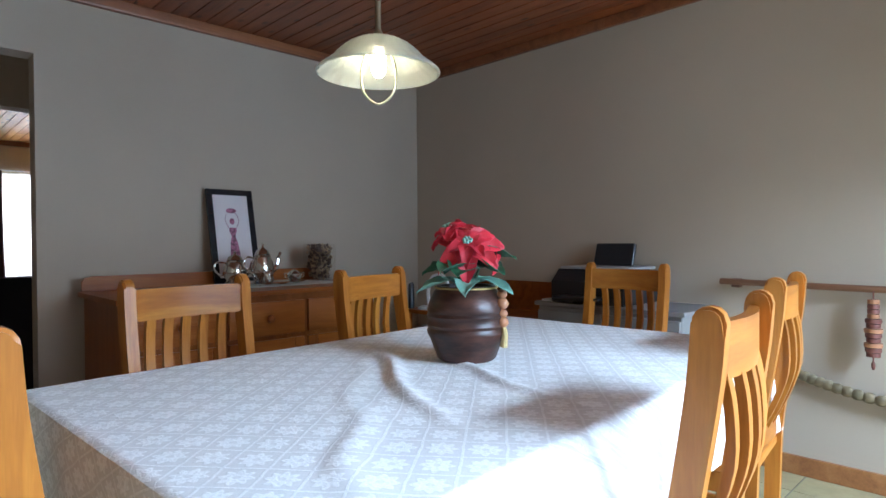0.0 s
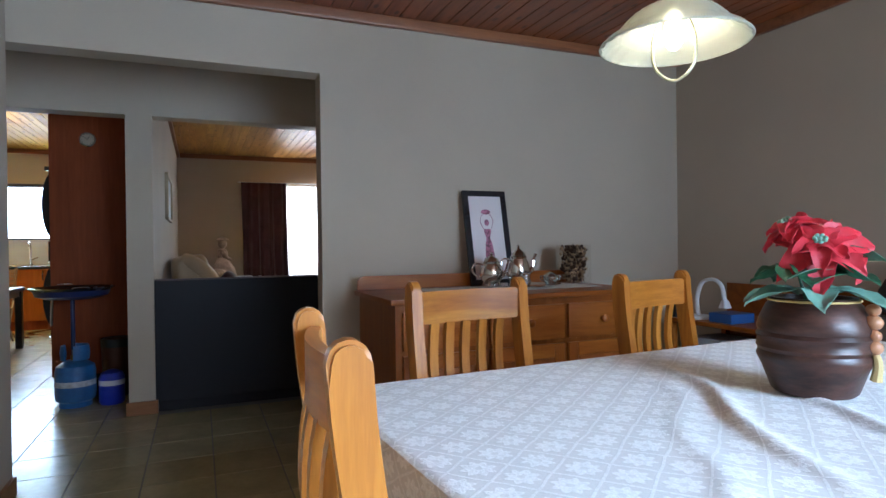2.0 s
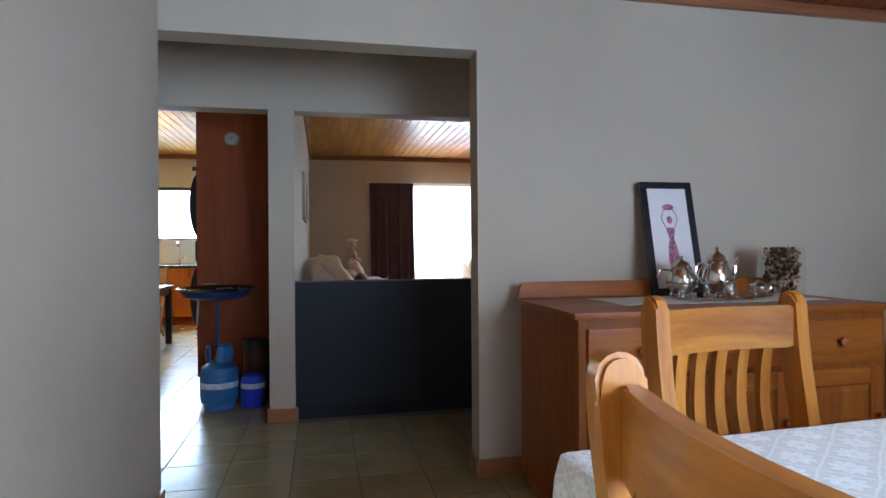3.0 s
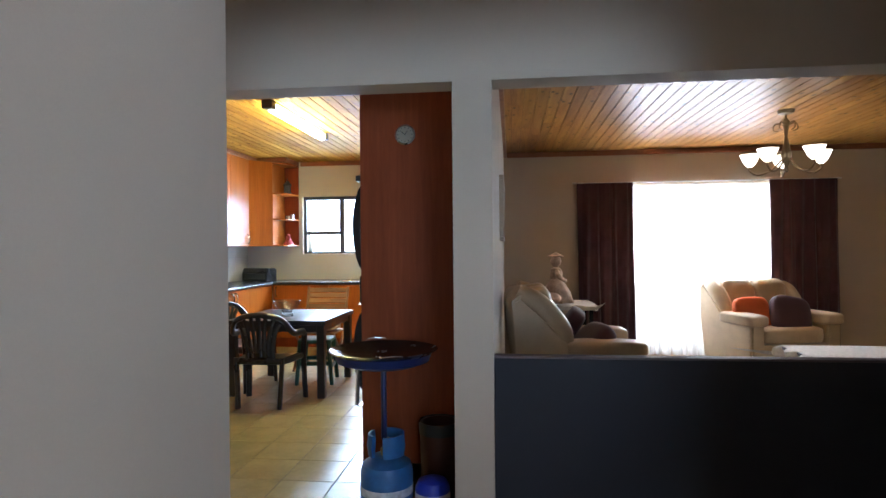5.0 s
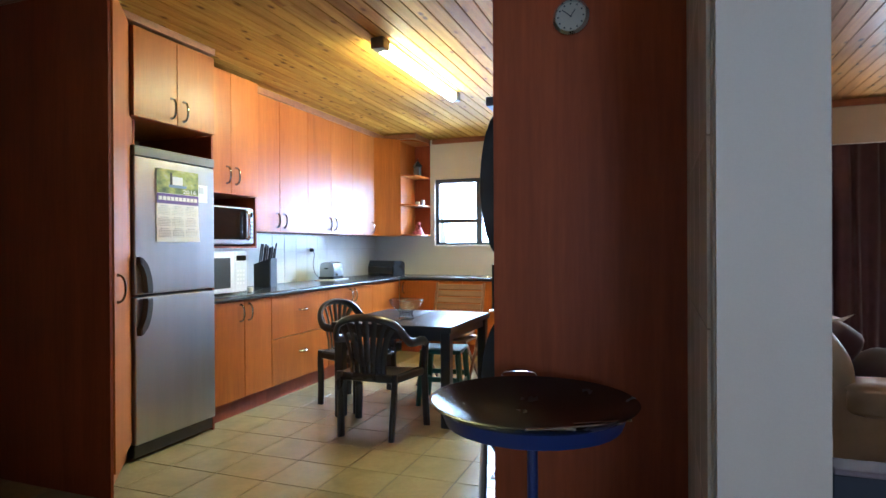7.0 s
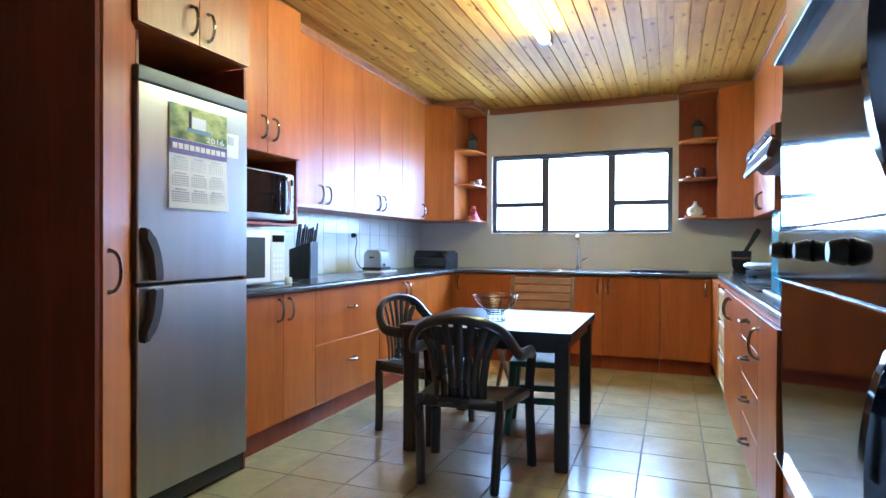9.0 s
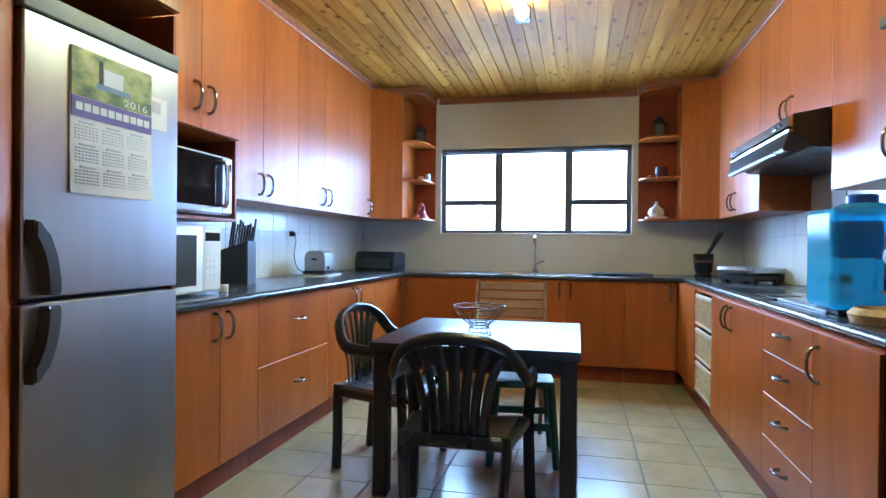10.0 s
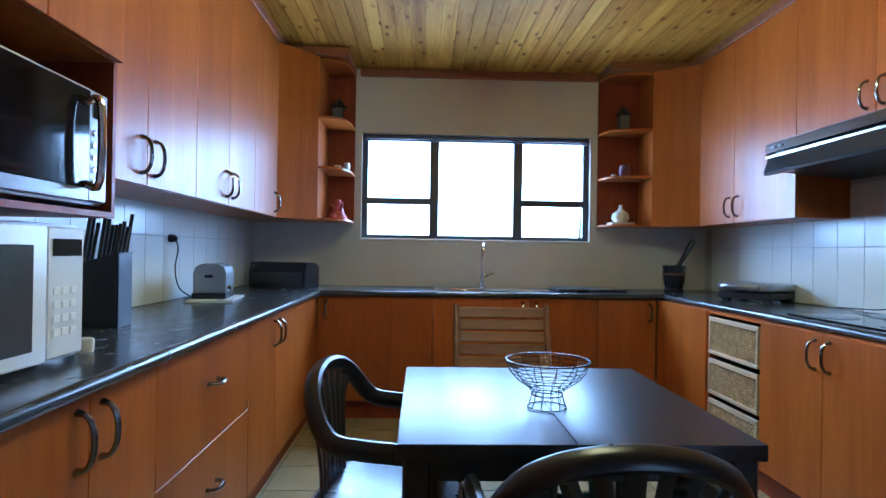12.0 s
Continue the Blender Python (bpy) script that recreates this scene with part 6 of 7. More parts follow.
def teapot(m, s, tall, label):
    t = thing("teapot", label, "teapot", m, "silver tea set")
    hh = tall
    part("body", lathe(bmesh.new(), [(0, 0.012), (0.03, 0.012), (0.055 * s, 0.03), (0.068 * s, 0.06 * hh), (0.06 * s, 0.10 * hh), (0.045 * s, 0.125 * hh), (0.048 * s, 0.135 * hh), (0.043 * s, 0.137 * hh), (0, 0.137 * hh)], 26), SILVER, t, "", True)
    part("lid", lathe(bmesh.new(), [(0.044 * s, 0.138 * hh), (0.036 * s, 0.155 * hh), (0.012, 0.168 * hh), (0.006, 0.175 * hh), (0.010, 0.184 * hh), (0, 0.19 * hh)], 22), SILVER, t, "", True)
    part("spout", tube(bmesh.new(), spline([(0, 0.055 * s, 0.05 * hh), (0, 0.095 * s, 0.08 * hh), (0, 0.108 * s, 0.12 * hh), (0, 0.125 * s, 0.145 * hh)], 5), [0.017] * 5 + [0.012] * 6 + [0.008] * 5, 9), SILVER, t, "", True)
    part("handle", tube(bmesh.new(), spline([(0, -0.05 * s, 0.12 * hh), (0, -0.105 * s, 0.125 * hh), (0, -0.12 * s, 0.09 * hh), (0, -0.09 * s, 0.055 * hh), (0, -0.062 * s, 0.05 * hh)], 5), 0.0055, 8), SILVER, t, "", True)
    for k in range(4):
        a = math.radians(45 + 90 * k)
        part("foot", tube(bmesh.new(), [(0.04 * s * math.cos(a), 0.04 * s * math.sin(a), 0.03), (0.05 * s * math.cos(a), 0.05 * s * math.sin(a), 0.0)], [0.006, 0.008], 8), SILVER, t, "", True)
    return t


TT = TZS + 0.010
teapot(pose(-3.50, 1.80, TT), 1.0, 1.0, "squat silver teapot with curved handle on the tray")
teapot(pose(-3.42, 1.93, TT, 0, 0, 6), 0.98, 1.22, "tall silver coffee pot with slender spout on the tray")
sg = thing("sugar_bowl", "small silver sugar bowl on the tray", "bowl", pose(-3.36, 2.10, TT))
part("body", lathe(bmesh.new(), [(0, 0), (0.025, 0), (0.04, 0.03), (0.042, 0.05), (0.03, 0.062), (0.012, 0.072), (0, 0.078)], 22), SILVER, sg, "", True)
for s in (-1, 1):
    part("handle", tube(bmesh.new(), spline([(0, s * 0.036, 0.05), (0, s * 0.062, 0.055), (0, s * 0.058, 0.03), (0, s * 0.038, 0.025)], 4), 0.0035, 7), SILVER, sg, "", True)
jg = thing("milk_jug", "small silver milk jug on the tray", "jug", pose(-3.30, 1.90, TT))
part("body", lathe(bmesh.new(), [(0, 0), (0.022, 0), (0.034, 0.03), (0.026, 0.06), (0.03, 0.075), (0.026, 0.075), (0.02, 0.055), (0, 0.02)], 20), SILVER, jg, "", True)

# glass jar of potpourri
jar = thing("glass_jar", "square glass jar filled with brown potpourri", "jar", pose(-3.56, 2.40, TZS, 0, 0, 6))
JG = glass("jar_glass", (0.97, 0.97, 0.96), 0.0, 1.12)
bm = bmesh.new()
B(bm, -0.075, 0.075, -0.075, -0.071, 0.004, 0.235)
B(bm, -0.075, 0.075, 0.071, 0.075, 0.004, 0.235)
B(bm, -0.075, -0.071, -0.0705, 0.0705, 0.004, 0.235)
B(bm, 0.071, 0.075, -0.0705, 0.0705, 0.004, 0.235)
B(bm, -0.075, 0.075, -0.075, 0.075, 0, 0.0035)
part("glass", bm, JG, jar)
rng = random.Random(5)
PP = mat("potpourri", (0.44, 0.29, 0.17), 0.85, var=0.6, scale=45, bump=0.3)
PP2 = mat("potpourri_dark", (0.10, 0.055, 0.035), 0.85, var=0.4, scale=45, bump=0.3)
for mtl, count in ((PP, 260), (PP2, 200)):
    bm = bmesh.new()
    for k in range(count):
        q = Vector((rng.uniform(-0.059, 0.059), rng.uniform(-0.059, 0.059), rng.uniform(0.015, 0.228)))
        blob(bm, q, (rng.uniform(0.008, 0.018), rng.uniform(0.007, 0.014), rng.uniform(0.005, 0.012)), 6, 4, 1, Euler((rng.random() * 3, rng.random() * 3, rng.random() * 3)).to_matrix())
    tagged(part("potpourri", bm, mtl, jar, "dried brown potpourri"), kind="stuff")

# printer on a grey cabinet
GREYC = mat("grey_cabinet", (0.27, 0.26, 0.25), 0.45, var=0.06)
pc = thing("grey_cabinet", "low grey cabinet holding a printer", "cabinet", pose(0, 0, 0))
part("body", box(-2.28, -1.45, 3.05, 3.465, 0.04, 0.76, 0.004), GREYC, pc)
part("top", box(-2.30, -1.43, 3.03, 3.468, 0.762, 0.785, 0.004), GREYC, pc)
for a, b in ((-2.275, -1.87), (-1.86, -1.455)):
    d = part("door", box(a, b, 3.033, 3.049, 0.06, 0.74, 0.003), GREYC, pc)
    part("handle", box(b - 0.05 if a < -2 else a + 0.035, b - 0.035 if a < -2 else a + 0.05, 3.015, 3.032, 0.45, 0.62, 0.003), CHROME, d, "chrome bar handle")
pr = thing("printer", "black inkjet printer with raised paper tray on the grey cabinet", "printer", pose(-1.98, 3.25, 0.786))
part("body", slab(bmesh.new(), [(-0.19, 0), (0.19, 0), (0.19, 0.15), (0.10, 0.183), (-0.12, 0.183), (-0.19, 0.12)], "x", -0.23, 0.23, 0.012), BLACKP, pr, "", True)
part("lid", box(-0.20, 0.22, -0.13, 0.17, 0.184, 0.198, 0.006, 2), mat("printer_silver", (0.50, 0.51, 0.52), 0.3, 0.3), pr, "silver lid", True)
part("paper_tray", box(-0.125, 0.125, -0.012, 0.012, 0.0, 0.135, 0.006), BLACKP, pr, "raised black paper tray", False, pose(-0.02, 0.13, 0.194, -18))
part("output_tray", box(-0.14, 0.14, -0.30, -0.19, 0.03, 0.045, 0.004), BLACKP, pr)
solid("papers", box(-2.27, -2.06, 3.06, 3.17, 0.786, 0.796, 0.001), PAPER, "white papers on the grey cabinet", "papers", m=pose(0, 0, 0))

# low wooden stand in the corner with a white desk lamp and boxes
cs = thing("corner_stand", "dark brown wooden stand in the room corner", "stand", pose(0, 0, 0))
part("top", box(-3.37, -2.36, 2.95, 3.46, 0.64, 0.665, 0.003), SIDEWOOD, cs)
part("back", box(-3.37, -2.32, 3.462, 3.469, 0.10, 0.86, 0.002), SIDEWOOD, cs)
part("shelf", box(-3.35, -2.38, 2.97, 3.44, 0.29, 0.31, 0.002), SIDEWOOD, cs)
for x in (-3.36, -2.40):
    for y in (2.96, 3.40):
        part("leg", box(x, x + 0.035, y, y + 0.035, 0, 0.639), SIDEWOOD, cs)
dl = thing("desk_lamp", "white gooseneck desk lamp arching over the stand", "lamp", pose(-3.22, 3.06, 0.666) @ Matrix.Diagonal((1, 1, 0.8, 1)))
part("base", lathe(bmesh.new(), [(0, 0), (0.08, 0), (0.08, 0.015), (0.06, 0.025), (0, 0.028)], 24), WHITEP, dl, "", True)
part("neck", tube(bmesh.new(), spline([(0, 0, 0.02), (-0.01, 0, 0.15), (0.03, 0, 0.27), (0.11, 0, 0.30), (0.17, 0, 0.26), (0.19, 0, 0.16)], 6), 0.013, 9), WHITEP, dl, "", True)
part("head", lathe(bmesh.new(), [(0.012, 0.06), (0.02, 0.05), (0.035, 0.0), (0.032, 0.0), (0.017, 0.045), (0, 0.05)], 18), WHITEP, dl, "", True, pose(0.195, 0, 0.10))
solid("box", box(-3.08, -2.92, 2.99, 3.17, 0.666, 0.72, 0.004), mat("blue_box", (0.03, 0.10, 0.30), 0.5), "small blue box on the wooden stand", "box")
solid("box", box(-3.24, -3.00, 3.00, 3.26, 0.311, 0.56, 0.004), mat("white_box", (0.5, 0.5, 0.5), 0.6), "white box on the lower shelf of the stand", "box")
part_b = thing("canister", "small black canister on the wooden stand", "canister", pose(-3.34, 3.00, 0.666))
part("body", lathe(bmesh.new(), [(0, 0), (0.022, 0), (0.022, 0.16), (0.014, 0.18), (0, 0.18)], 14), BLACKP, part_b, "", True)

# wooden rail with hanging beads
RAILW = wood("old_rail_wood", (0.14, 0.06, 0.03), (0.22, 0.10, 0.05), (0.30, 0.15, 0.07), 0, 0.5, 0.9)
rl = thing("wooden_rail", "rustic wooden rail along the wall with hung beads", "rail", pose(0, 0, 0))
part("bar", tube(bmesh.new(), spline([(-1.42, 3.44, 0.915), (-1.0, 3.442, 0.908), (-0.6, 3.44, 0.905), (0.2, 3.44, 0.90)], 4), 0.02, 10, flat=0.8), RAILW, rl, "", True)
for x in (-1.35, 0.1):
    part("bracket", box(x - 0.02, x + 0.02, 3.44, 3.489, 0.885, 0.93, 0.004), RAILW, rl)
REDB = mat("red_brown_bead", (0.16, 0.05, 0.035), 0.5, var=0.3)
bd = thing("bead_hanging", "hanging of red-brown wooden discs on the rail", "ornament", pose(-0.775, 3.42, 0))
part("cord", tube(bmesh.new(), [(0, 0, 0.90), (0, 0, 0.56)], 0.003, 6), REDB, bd)
for k in range(12):
    r = 0.022 if k < 4 else 0.034 - 0.004 * (k % 3)
    part("disc", lathe(bmesh.new(), [(0, 0), (r, 0), (r * 1.05, 0.009), (r, 0.018), (0, 0.018)], 16), bead_m if k % 3 == 0 else REDB, bd, "", True, pose(0, 0, 0.845 - k * 0.021))
part("drop", blob(bmesh.new(), (0, 0, 0.575), (0.008, 0.008, 0.02), 10, 6), REDB, bd, "", True)
GARL = mat("garland_wood", (0.20, 0.15, 0.08), 0.7, var=0.4, scale=20)
ga = thing("garland", "string of rough wooden beads hanging along the wall", "ornament", pose(0, 0, 0))
pts = spline([(-1.10, 3.45, 0.50), (-0.95, 3.45, 0.455), (-0.75, 3.45, 0.42), (-0.5, 3.45, 0.415), (-0.2, 3.45, 0.46)], 10)
part("cord", tube(bmesh.new(), pts, 0.003, 6), REDB, ga)
for i, q in enumerate(pts[2:-1:2]):
    part("bead", blob(bmesh.new(), q, (0.026, 0.022, 0.024), 9, 7, 0.8), GARL, ga, "", True)

# dining window, behind the camera's first place
wd = tagged(thing("window_2", "dining room window with dark frame", "window"), kind="structure")
bm = bmesh.new()
B(bm, 1.15, 1.19, 0.95, 1.00, 0.45, 2.1)
B(bm, 1.15, 1.19, 3.00, 3.05, 0.45, 2.1)
B(bm, 1.15, 1.19, 1.00, 3.00, 0.45, 0.50)
B(bm, 1.15, 1.19, 1.00, 3.00, 2.05, 2.1)
B(bm, 1.152, 1.188, 1.98, 2.02, 0.50, 2.05)
part("window_frame", bm, FRAME, wd)

# ---- living room ----
# half wall
hw = tagged(thing("half_wall", "dark panelled half wall between hall and living room", "half wall"), kind="structure")
part("panel", box(-5.03, -5.005, -0.018, 2.59, 0.075, 0.905, 0.002), NAVY, hw)
part("core", box(-5.055, -5.03, -0.018, 2.59, 0.0, 0.90), NAVY, hw)
part("cap", box(-5.058, -5.0, -0.018, 2.59, 0.906, 0.915, 0.002), mat("half_wall_edge", (0.11, 0.075, 0.075), 0.6), hw)

# window with sheer and curtains
lw = tagged(thing("window_3", "wide living room window behind a sheer curtain", "window"), kind="structure")
bm = bmesh.new()
for a, b, c, d in ((1.45, 1.50, 0.1, 2.1), (3.15, 3.2, 0.1, 2.1), (1.50, 3.15, 0.1, 0.15), (1.50, 3.15, 2.05, 2.1), (2.30, 2.35, 0.15, 2.05)):
    B(bm, -10.10, -10.06, a, b, c, d)
part("window_frame", bm, WHITEP, lw)
for a, b in ((1.5, 2.3), (2.35, 3.15)):
    g = part("pane", box(-10.082, -10.078, a, b, 0.15, 2.05), GLASS, lw)
    g.visible_shadow = False


def drape(y0, y1, z0, z1, x, waves, amp, nu, seed):
    rng = random.Random(seed)
    ph = [rng.random() * 6 for _ in range(4)]

    def f(u, v):
        a = amp * (0.55 + 0.45 * (1 - v))
        w = math.sin(u * waves * math.tau + ph[0]) + 0.5 * math.sin(u * waves * 1.7 * math.tau + ph[1]) + 0.3 * math.sin(u * 3 + v * 2 + ph[2])
        return (x + a * w, y0 + (y1 - y0) * u + 0.01 * math.sin(v * 4 + u * 20), z0 + (z1 - z0) * v)
    return grid(bmesh.new(), nu, 14, f)


SHEER, nt, p = nodes_of("sheer_fabric")
nt.nodes.remove(p)
out = nt.nodes["Material Output"]
tr_ = nt.nodes.new("ShaderNodeBsdfTranslucent")
df = nt.nodes.new("ShaderNodeBsdfDiffuse")
tp = nt.nodes.new("ShaderNodeBsdfTransparent")
tr_.inputs[0].default_value = df.inputs[0].default_value = (0.86, 0.84, 0.80, 1)
mx1, mx2 = nt.nodes.new("ShaderNodeMixShader"), nt.nodes.new("ShaderNodeMixShader")
mx1.inputs[0].default_value = 0.3
link(nt, tr_.outputs[0], mx1.inputs[1])
link(nt, df.outputs[0], mx1.inputs[2])
mx2.inputs[0].default_value = 0.12
link(nt, mx1.outputs[0], mx2.inputs[1])
link(nt, tp.outputs[0], mx2.inputs[2])
link(nt, mx2.outputs[0], out.inputs[0])
sh = solid("sheer_curtain", drape(1.40, 3.35, 0.03, 2.08, -9.975, 19, 0.024, 190, 2), SHEER, "white sheer curtain across the bright window", "curtain", smooth=True)
PLUM = mat("plum_curtain", (0.085, 0.027, 0.034), 0.8, var=0.2, scale=6, grain=200, bump=0.3, sheen=0.3)
for y0, y1, s in ((0.87, 1.54, 3), (3.10, 3.85, 5)):
    solid("curtain", thicken(drape(y0, y1, 0.03, 2.12, -9.895, 6, 0.016, 90, s), 0.004), PLUM, "dark plum gathered curtain beside the living room window", "curtain", group="plum curtains", smooth=True)
rod = thing("curtain_rail", "thin white curtain rail above the window", "rail", pose(0, 0, 0))
part("rail", tube(bmesh.new(), [(-9.93, 0.82, 2.125), (-9.93, 3.9, 2.125)], 0.009, 8), WHITEP, rod, "", True)
for y in (0.85, 2.3, 3.87):
    part("bracket", box(-10.0, -9.935, y - 0.008, y + 0.008, 2.12, 2.14), WHITEP, rod)

LEATHER = mat("cream_leather", (0.60, 0.44, 0.26), 0.42, var=0.1, scale=5, grain=120, bump=0.25)


def leather_chair(label, m, w):
    """Padded armchair, front to +y."""
    c = thing("leather_armchair", label, "armchair", m, "cream leather seats")
    h2 = w / 2
    part("base", box(-h2 + 0.12, h2 - 0.12, -0.40, 0.385, 0.05, 0.33, 0.03, 2), LEATHER, c, "", True)
    for s in (-1, 1):
        ol = [(-0.42, 0.05), (-0.47, 0.55), (-0.50, 0.96), (-0.44, 1.0), (-0.30, 0.88), (-0.12, 0.62), (0.40, 0.57), (0.395, 0.05)]
        x0, x1 = sorted((s * (h2 - 0.015), s * (h2 - 0.18)))
        part("arm_side", slab(bmesh.new(), ol, "x", x0, x1, 0.025), LEATHER, c, "", True)
        part("arm_pad", blob(bmesh.new(), (s * (h2 - 0.105), 0.155, 0.608), (0.125, 0.285, 0.072), 28, 14, 0.42), LEATHER, c, "", True)
        wing = spline([(s * (h2 - 0.13), -0.455, 0.99), (s * (h2 - 0.11), -0.36, 0.95), (s * (h2 - 0.10), -0.25, 0.86), (s * (h2 - 0.10), -0.15, 0.74), (s * (h2 - 0.105), -0.12, 0.63)], 5)
        n = len(wing)
        part("wing", tube(bmesh.new(), wing, [0.092 * (0.72 + 0.28 * math.sin(math.pi * min(1.0, 0.15 + k / n))) for k in range(n)], 18), LEATHER, c, "", True)
    part("seat_cushion", blob(bmesh.new(), (0, 0.10, 0.42), (h2 - 0.18, 0.32, 0.10), 28, 12, 0.35), LEATHER, c, "", True)
    tilt = Euler((radians(9), 0, 0)).to_matrix()
    part("backrest", blob(bmesh.new(), (0, -0.40, 0.62), (h2 - 0.10, 0.12, 0.42), 28, 18, 0.42, tilt), LEATHER, c, "", True)
    for u in (-0.5, 0.5):
        part("back_pad", blob(bmesh.new(), (u * (h2 - 0.14), -0.30, 0.76), ((h2 - 0.14) / 2 + 0.01, 0.13, 0.29), 22, 14, 0.5, tilt), LEATHER, c, "", True)
    for sx in (-1, 1):
        for y in (-0.32, 0.32):
            part("foot", box(sx * (h2 - 0.13) - 0.03, sx * (h2 - 0.13) + 0.03, y - 0.03, y + 0.03, 0, 0.05), DARKWOOD, c)
    return c


leather_chair("cream leather armchair with plum cushions facing the room", pose(-7.22, 0.56, 0.012), 0.92)
leather_chair("cream leather two-seater with orange and plum cushions by the window", pose(-9.50, 2.92, 0.012, 0, 0, -74) @ Matrix.Diagonal((1, 1, 0.9, 1)), 1.10)


def cushion(label, m, size, material):
    solid("cushion", blob(bmesh.new(), (0, 0, 0), size, 22, 12, 0.5), material, label, "cushion", smooth=True, m=m)


PLUMF = mat("plum_fabric", (0.085, 0.026, 0.034), 0.7, var=0.15, bump=0.2, sheen=0.3)
ORANGE = mat("orange_fabric", (0.72, 0.13, 0.02), 0.7, var=0.1, bump=0.2)
cushion("plum cushion lying on the armchair", pose(-7.10, 0.62, 0.62, 40, 0, 12), (0.23, 0.20, 0.07), PLUMF)
cushion("small plum cushion on the armchair back", pose(-7.30, 0.50, 0.72, 55, 0, -6), (0.22, 0.17, 0.07), PLUMF)
cushion("bright orange cushion on the leather seat", pose(-9.36, 2.68, 0.59, 72, 0, 106), (0.21, 0.20, 0.06), ORANGE)
cushion("plum cushion on the leather seat", pose(-9.33, 3.06, 0.59, 68, 10, 100), (0.22, 0.21, 0.07), PLUMF)

# side table with doll
LCL = mat("white_crochet", (0.66, 0.63, 0.58), 0.9, var=0.12, scale=30, grain=180, bump=0.5)
stt = thing("side_table", "small dark side table in the living room corner", "table", pose(-9.40, 0.60, 0.012))
part("top", box(-0.32, 0.32, -0.36, 0.36, 0.68, 0.70, 0.004), DARKWOOD, stt)
for sx in (-1, 1):
    for sy in (-1, 1):
        part("leg", box(sx * 0.28 - 0.02, sx * 0.28 + 0.02, sy * 0.32 - 0.02, sy * 0.32 + 0.02, 0, 0.679), DARKWOOD, stt)
def lace_cover(m, hx, hy, label, z):
    bm = bmesh.new()
    def f(u, v):
        x, y = (2 * u - 1) * hx, (2 * v - 1) * hy
        e = max(abs(x) - hx * 0.86, abs(y) - hy * 0.86, 0)
        x2, y2 = max(-hx * 0.87, min(hx * 0.87, x)), max(-hy * 0.87, min(hy * 0.87, y))
        s = 1 + 0.05 * math.sin(22 * (u + v)) * (e > 0)
        return (x2 * s if e else x2, y2 * s if e else y2, z - e * 1.0 - 0.004 * math.sin(30 * u) * (e > 0))
    return solid("lace_cover", thicken(grid(bm, 36, 36, f), 0.003), LCL, label, "cloth", smooth=True, m=m)
lace_cover(pose(-9.40, 0.60, 0.012), 0.40, 0.44, "white lace cloth draped over the side table", 0.7045)
bm = lathe(bmesh.new(), [(0, 0), (0.17, 0), (0.165, 0.03), (0.13, 0.11), (0.09, 0.18), (0.055, 0.24), (0.065, 0.30), (0.05, 0.345), (0.022, 0.36), (0.05, 0.40), (0.055, 0.43), (0.04, 0.465), (0.075, 0.47), (0.078, 0.478), (0.035, 0.50), (0, 0.52)], 26, (0, 0, 0), 1, lambda a, z: 1 + (0.09 * math.sin(7 * a + z * 20) if z < 0.2 else 0.0))
for s in (-1, 1):
    tube(bm, spline([(s * 0.055, 0, 0.325), (s * 0.105, 0.03, 0.26), (s * 0.05, 0.09, 0.22)], 4), [0.03] * 5 + [0.02] * 4, 9)
blob(bm, (0.14, -0.05, 0.05), (0.11, 0.09, 0.06), 12, 8)
solid("doll", bm, mat("doll_porcelain", (0.62, 0.46, 0.36), 0.6, var=0.35, scale=12, bump=0.4), "porcelain doll in a cream ruffled dress with hat", "doll", smooth=True, m=pose(-9.40, 0.57, 0.7215) @ Matrix.Diagonal((1.15, 1.15, 1.1, 1)))

# coffee table
ct = thing("coffee_table", "dark coffee table with a white lace cover", "table", pose(-7.80, 3.04, 0.012))
part("top", box(-0.40, 0.40, -0.58, 0.58, 0.40, 0.43, 0.005), DARKWOOD, ct)
part("shelf", box(-0.36, 0.36, -0.54, 0.54, 0.12, 0.14), DARKWOOD, ct)
for sx in (-1, 1):
    for sy in (-1, 1):
        part("leg", box(sx * 0.36 - 0.03, sx * 0.36 + 0.03, sy * 0.54 - 0.03, sy * 0.54 + 0.03, 0, 0.399), DARKWOOD, ct)
lace_cover(pose(-7.80, 3.04, 0.012), 0.49, 0.69, "white lace cloth draped over the coffee table", 0.4345)

# picture on the side wall
lp = thing("framed_picture", "framed picture hanging on the living room side wall", "picture", pose(-7.0, -0.019, 1.62))
for a, b, c, d in ((-0.45, 0.45, 0.19, 0.22), (-0.45, 0.45, -0.22, -0.19), (-0.45, -0.42, -0.189, 0.189), (0.42, 0.45, -0.189, 0.189)):
    part("frame_side", box(a, b, 0, 0.03, c, d, 0.003), mat("pale_frame", (0.45, 0.36, 0.24), 0.5), lp)
part("print", box(-0.42, 0.42, 0.001, 0.012, -0.19, 0.19), mat("grey_print_picture", (0.40, 0.40, 0.38), 0.4, var=0.4, scale=6), lp)

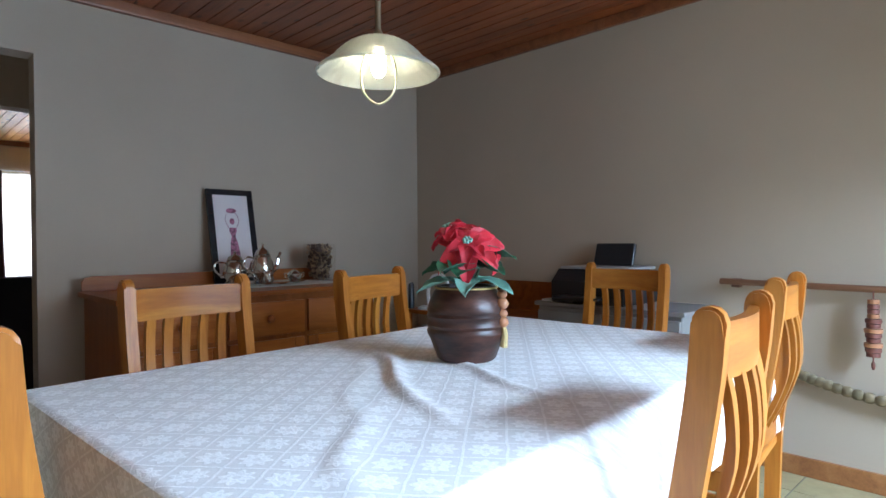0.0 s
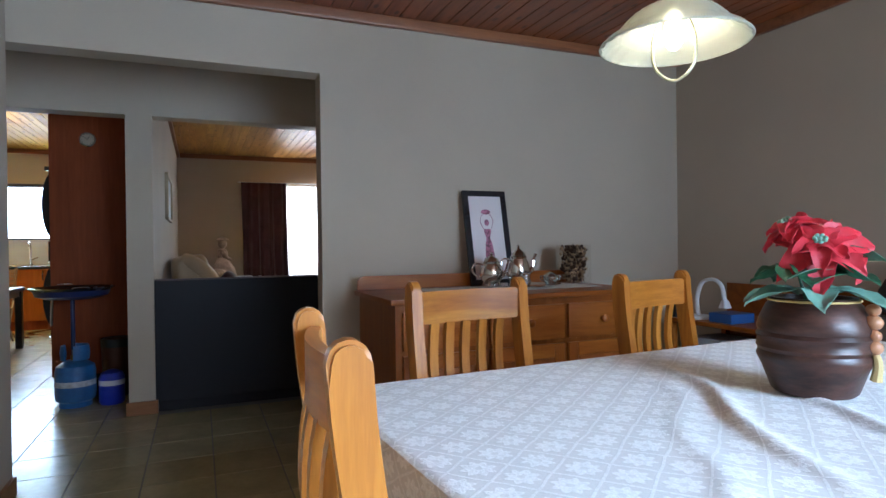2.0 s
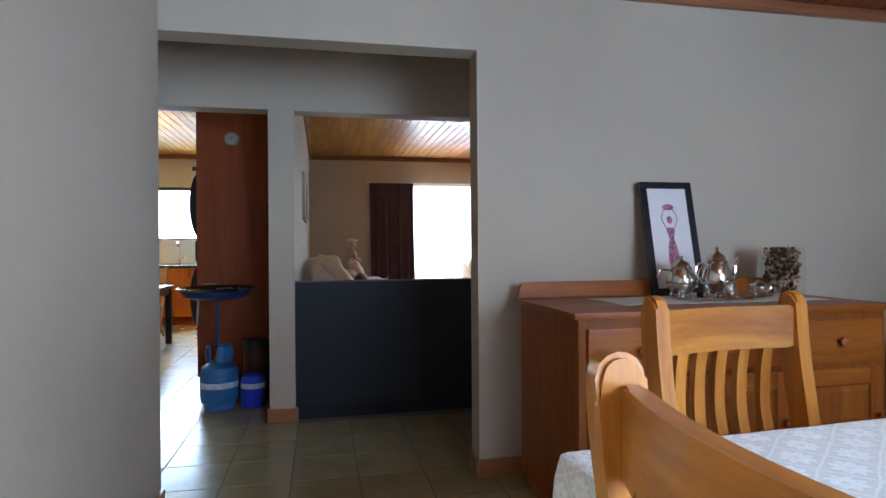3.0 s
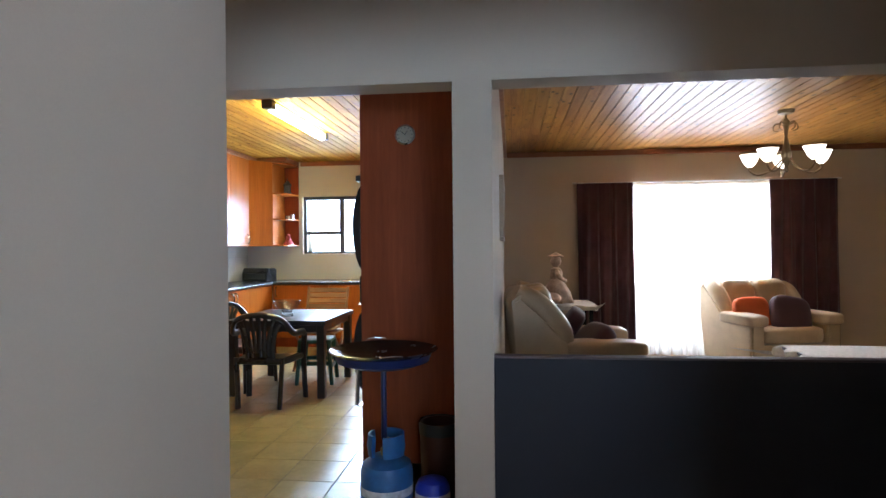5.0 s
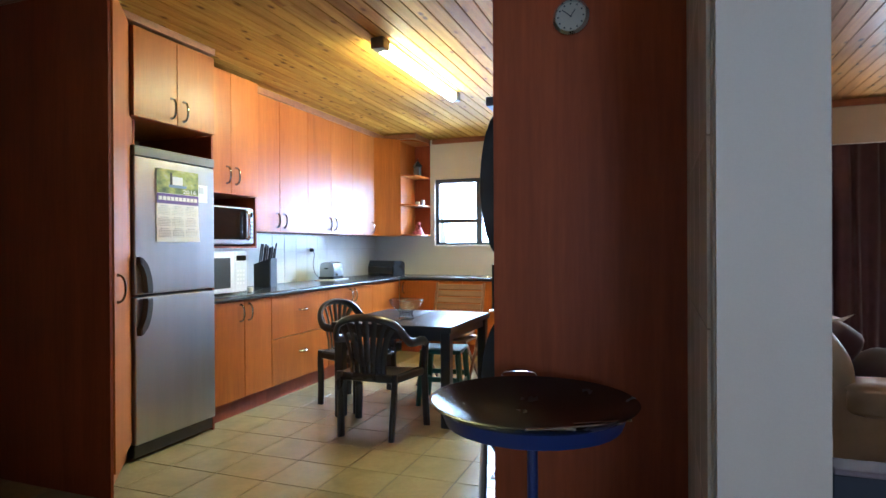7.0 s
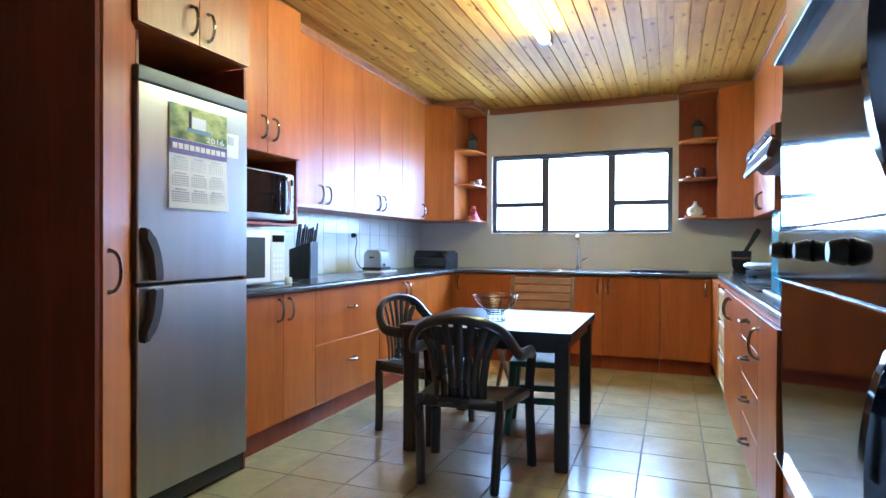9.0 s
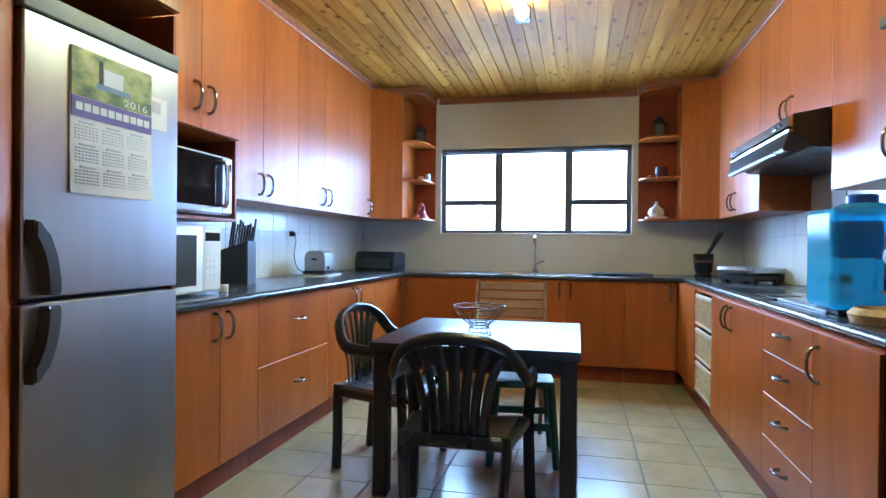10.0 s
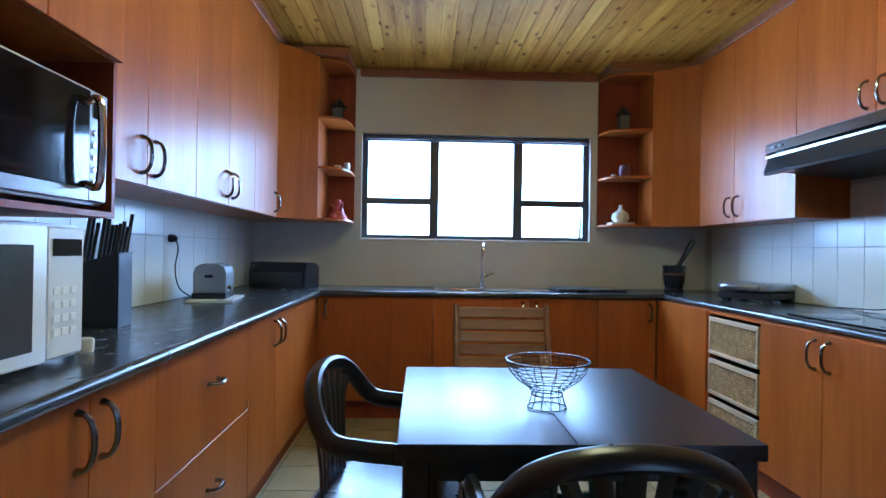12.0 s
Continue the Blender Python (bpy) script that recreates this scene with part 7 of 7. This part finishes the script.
# chandelier
chd = thing("chandelier", "antique metal chandelier with lit frosted glass cups", "chandelier", pose(-8.05, 2.46, 0))
OLD = mat("antique_metal", (0.24, 0.17, 0.10), 0.4, 0.7)
part("canopy", lathe(bmesh.new(), [(0, 2.53), (0.07, 2.53), (0.06, 2.50), (0.02, 2.49), (0, 2.49)], 22), OLD, chd, "", True)
part("column", lathe(bmesh.new(), [(0.008, 2.495), (0.008, 2.46), (0.03, 2.43), (0.02, 2.37), (0.012, 2.30), (0.03, 2.20), (0.045, 2.14), (0.03, 2.08), (0.01, 2.03), (0.018, 2.0), (0, 1.98)], 18), OLD, chd, "", True)
CUP = glow("cup_glow", (1.0, 0.90, 0.68), 2.2)
for k in range(5):
    a = math.radians(72 * k + 20)
    c, s = math.cos(a), math.sin(a)
    arm = part("arm", tube(bmesh.new(), spline([(0.02 * c, 0.02 * s, 2.12), (0.11 * c, 0.11 * s, 2.02), (0.22 * c, 0.22 * s, 1.98), (0.29 * c, 0.29 * s, 2.02), (0.29 * c, 0.29 * s, 2.06)], 5), 0.008, 8), OLD, chd, "", True)
    part("cup", lathe(bmesh.new(), [(0.02, 0), (0.05, 0.03), (0.07, 0.075), (0.085, 0.11), (0.079, 0.11), (0.065, 0.075), (0.045, 0.035), (0.015, 0.008)], 22), CUP, chd, "lit frosted glass cup", True, pose(0.29 * c, 0.29 * s, 2.06))
    part("scroll", tube(bmesh.new(), spline([(0.02 * c, 0.02 * s, 2.40), (0.08 * c, 0.08 * s, 2.42), (0.10 * c, 0.10 * s, 2.37), (0.06 * c, 0.06 * s, 2.35)], 4), 0.005, 7), OLD, chd, "", True)

# ---- floor tiles ----
PX, PY = 0.325, 0.325
me = bpy.data.meshes.new("tile")
bm = box(0.003, PX - 0.003, 0.003, PY - 0.003, -0.005, 0.0, 0.0015)
bm.to_mesh(me)
bm.free()
me.materials.append(TILE)
OX, OY = -9.82, -0.972
rest = []
for i in range(-5, 34):
    for j in range(-10, 15):
        x, y = OX + i * PX, OY + j * PY
        if x > 1.1 or y > 3.49 or y + PY < -3.83:
            continue
        if (x < -5.15 and y > -0.03) or (x > -4.1 and y < -0.7):
            continue
        near = x < -3.9 and -3.3 < y < -0.03 or (-5.2 < x < -3.4 and y < 1.2)
        under = x < -10.4 or (x < -5.2 and (y < -3.4 or y > -0.5)) and not (x > -6.0 and y > -0.9)
        if near and not under:
            t = new("tile", me)
            t.parent, t.location = slab_floor, (x, y, 0)
        else:
            rest.append((x, y))
bm = bmesh.new()
for x, y in rest:
    B(bm, x + 0.003, x + PX - 0.003, y + 0.003, y + PY - 0.003, -0.005, 0.0)
tagged(part("tiles", bm, TILE, slab_floor), kind="stuff")
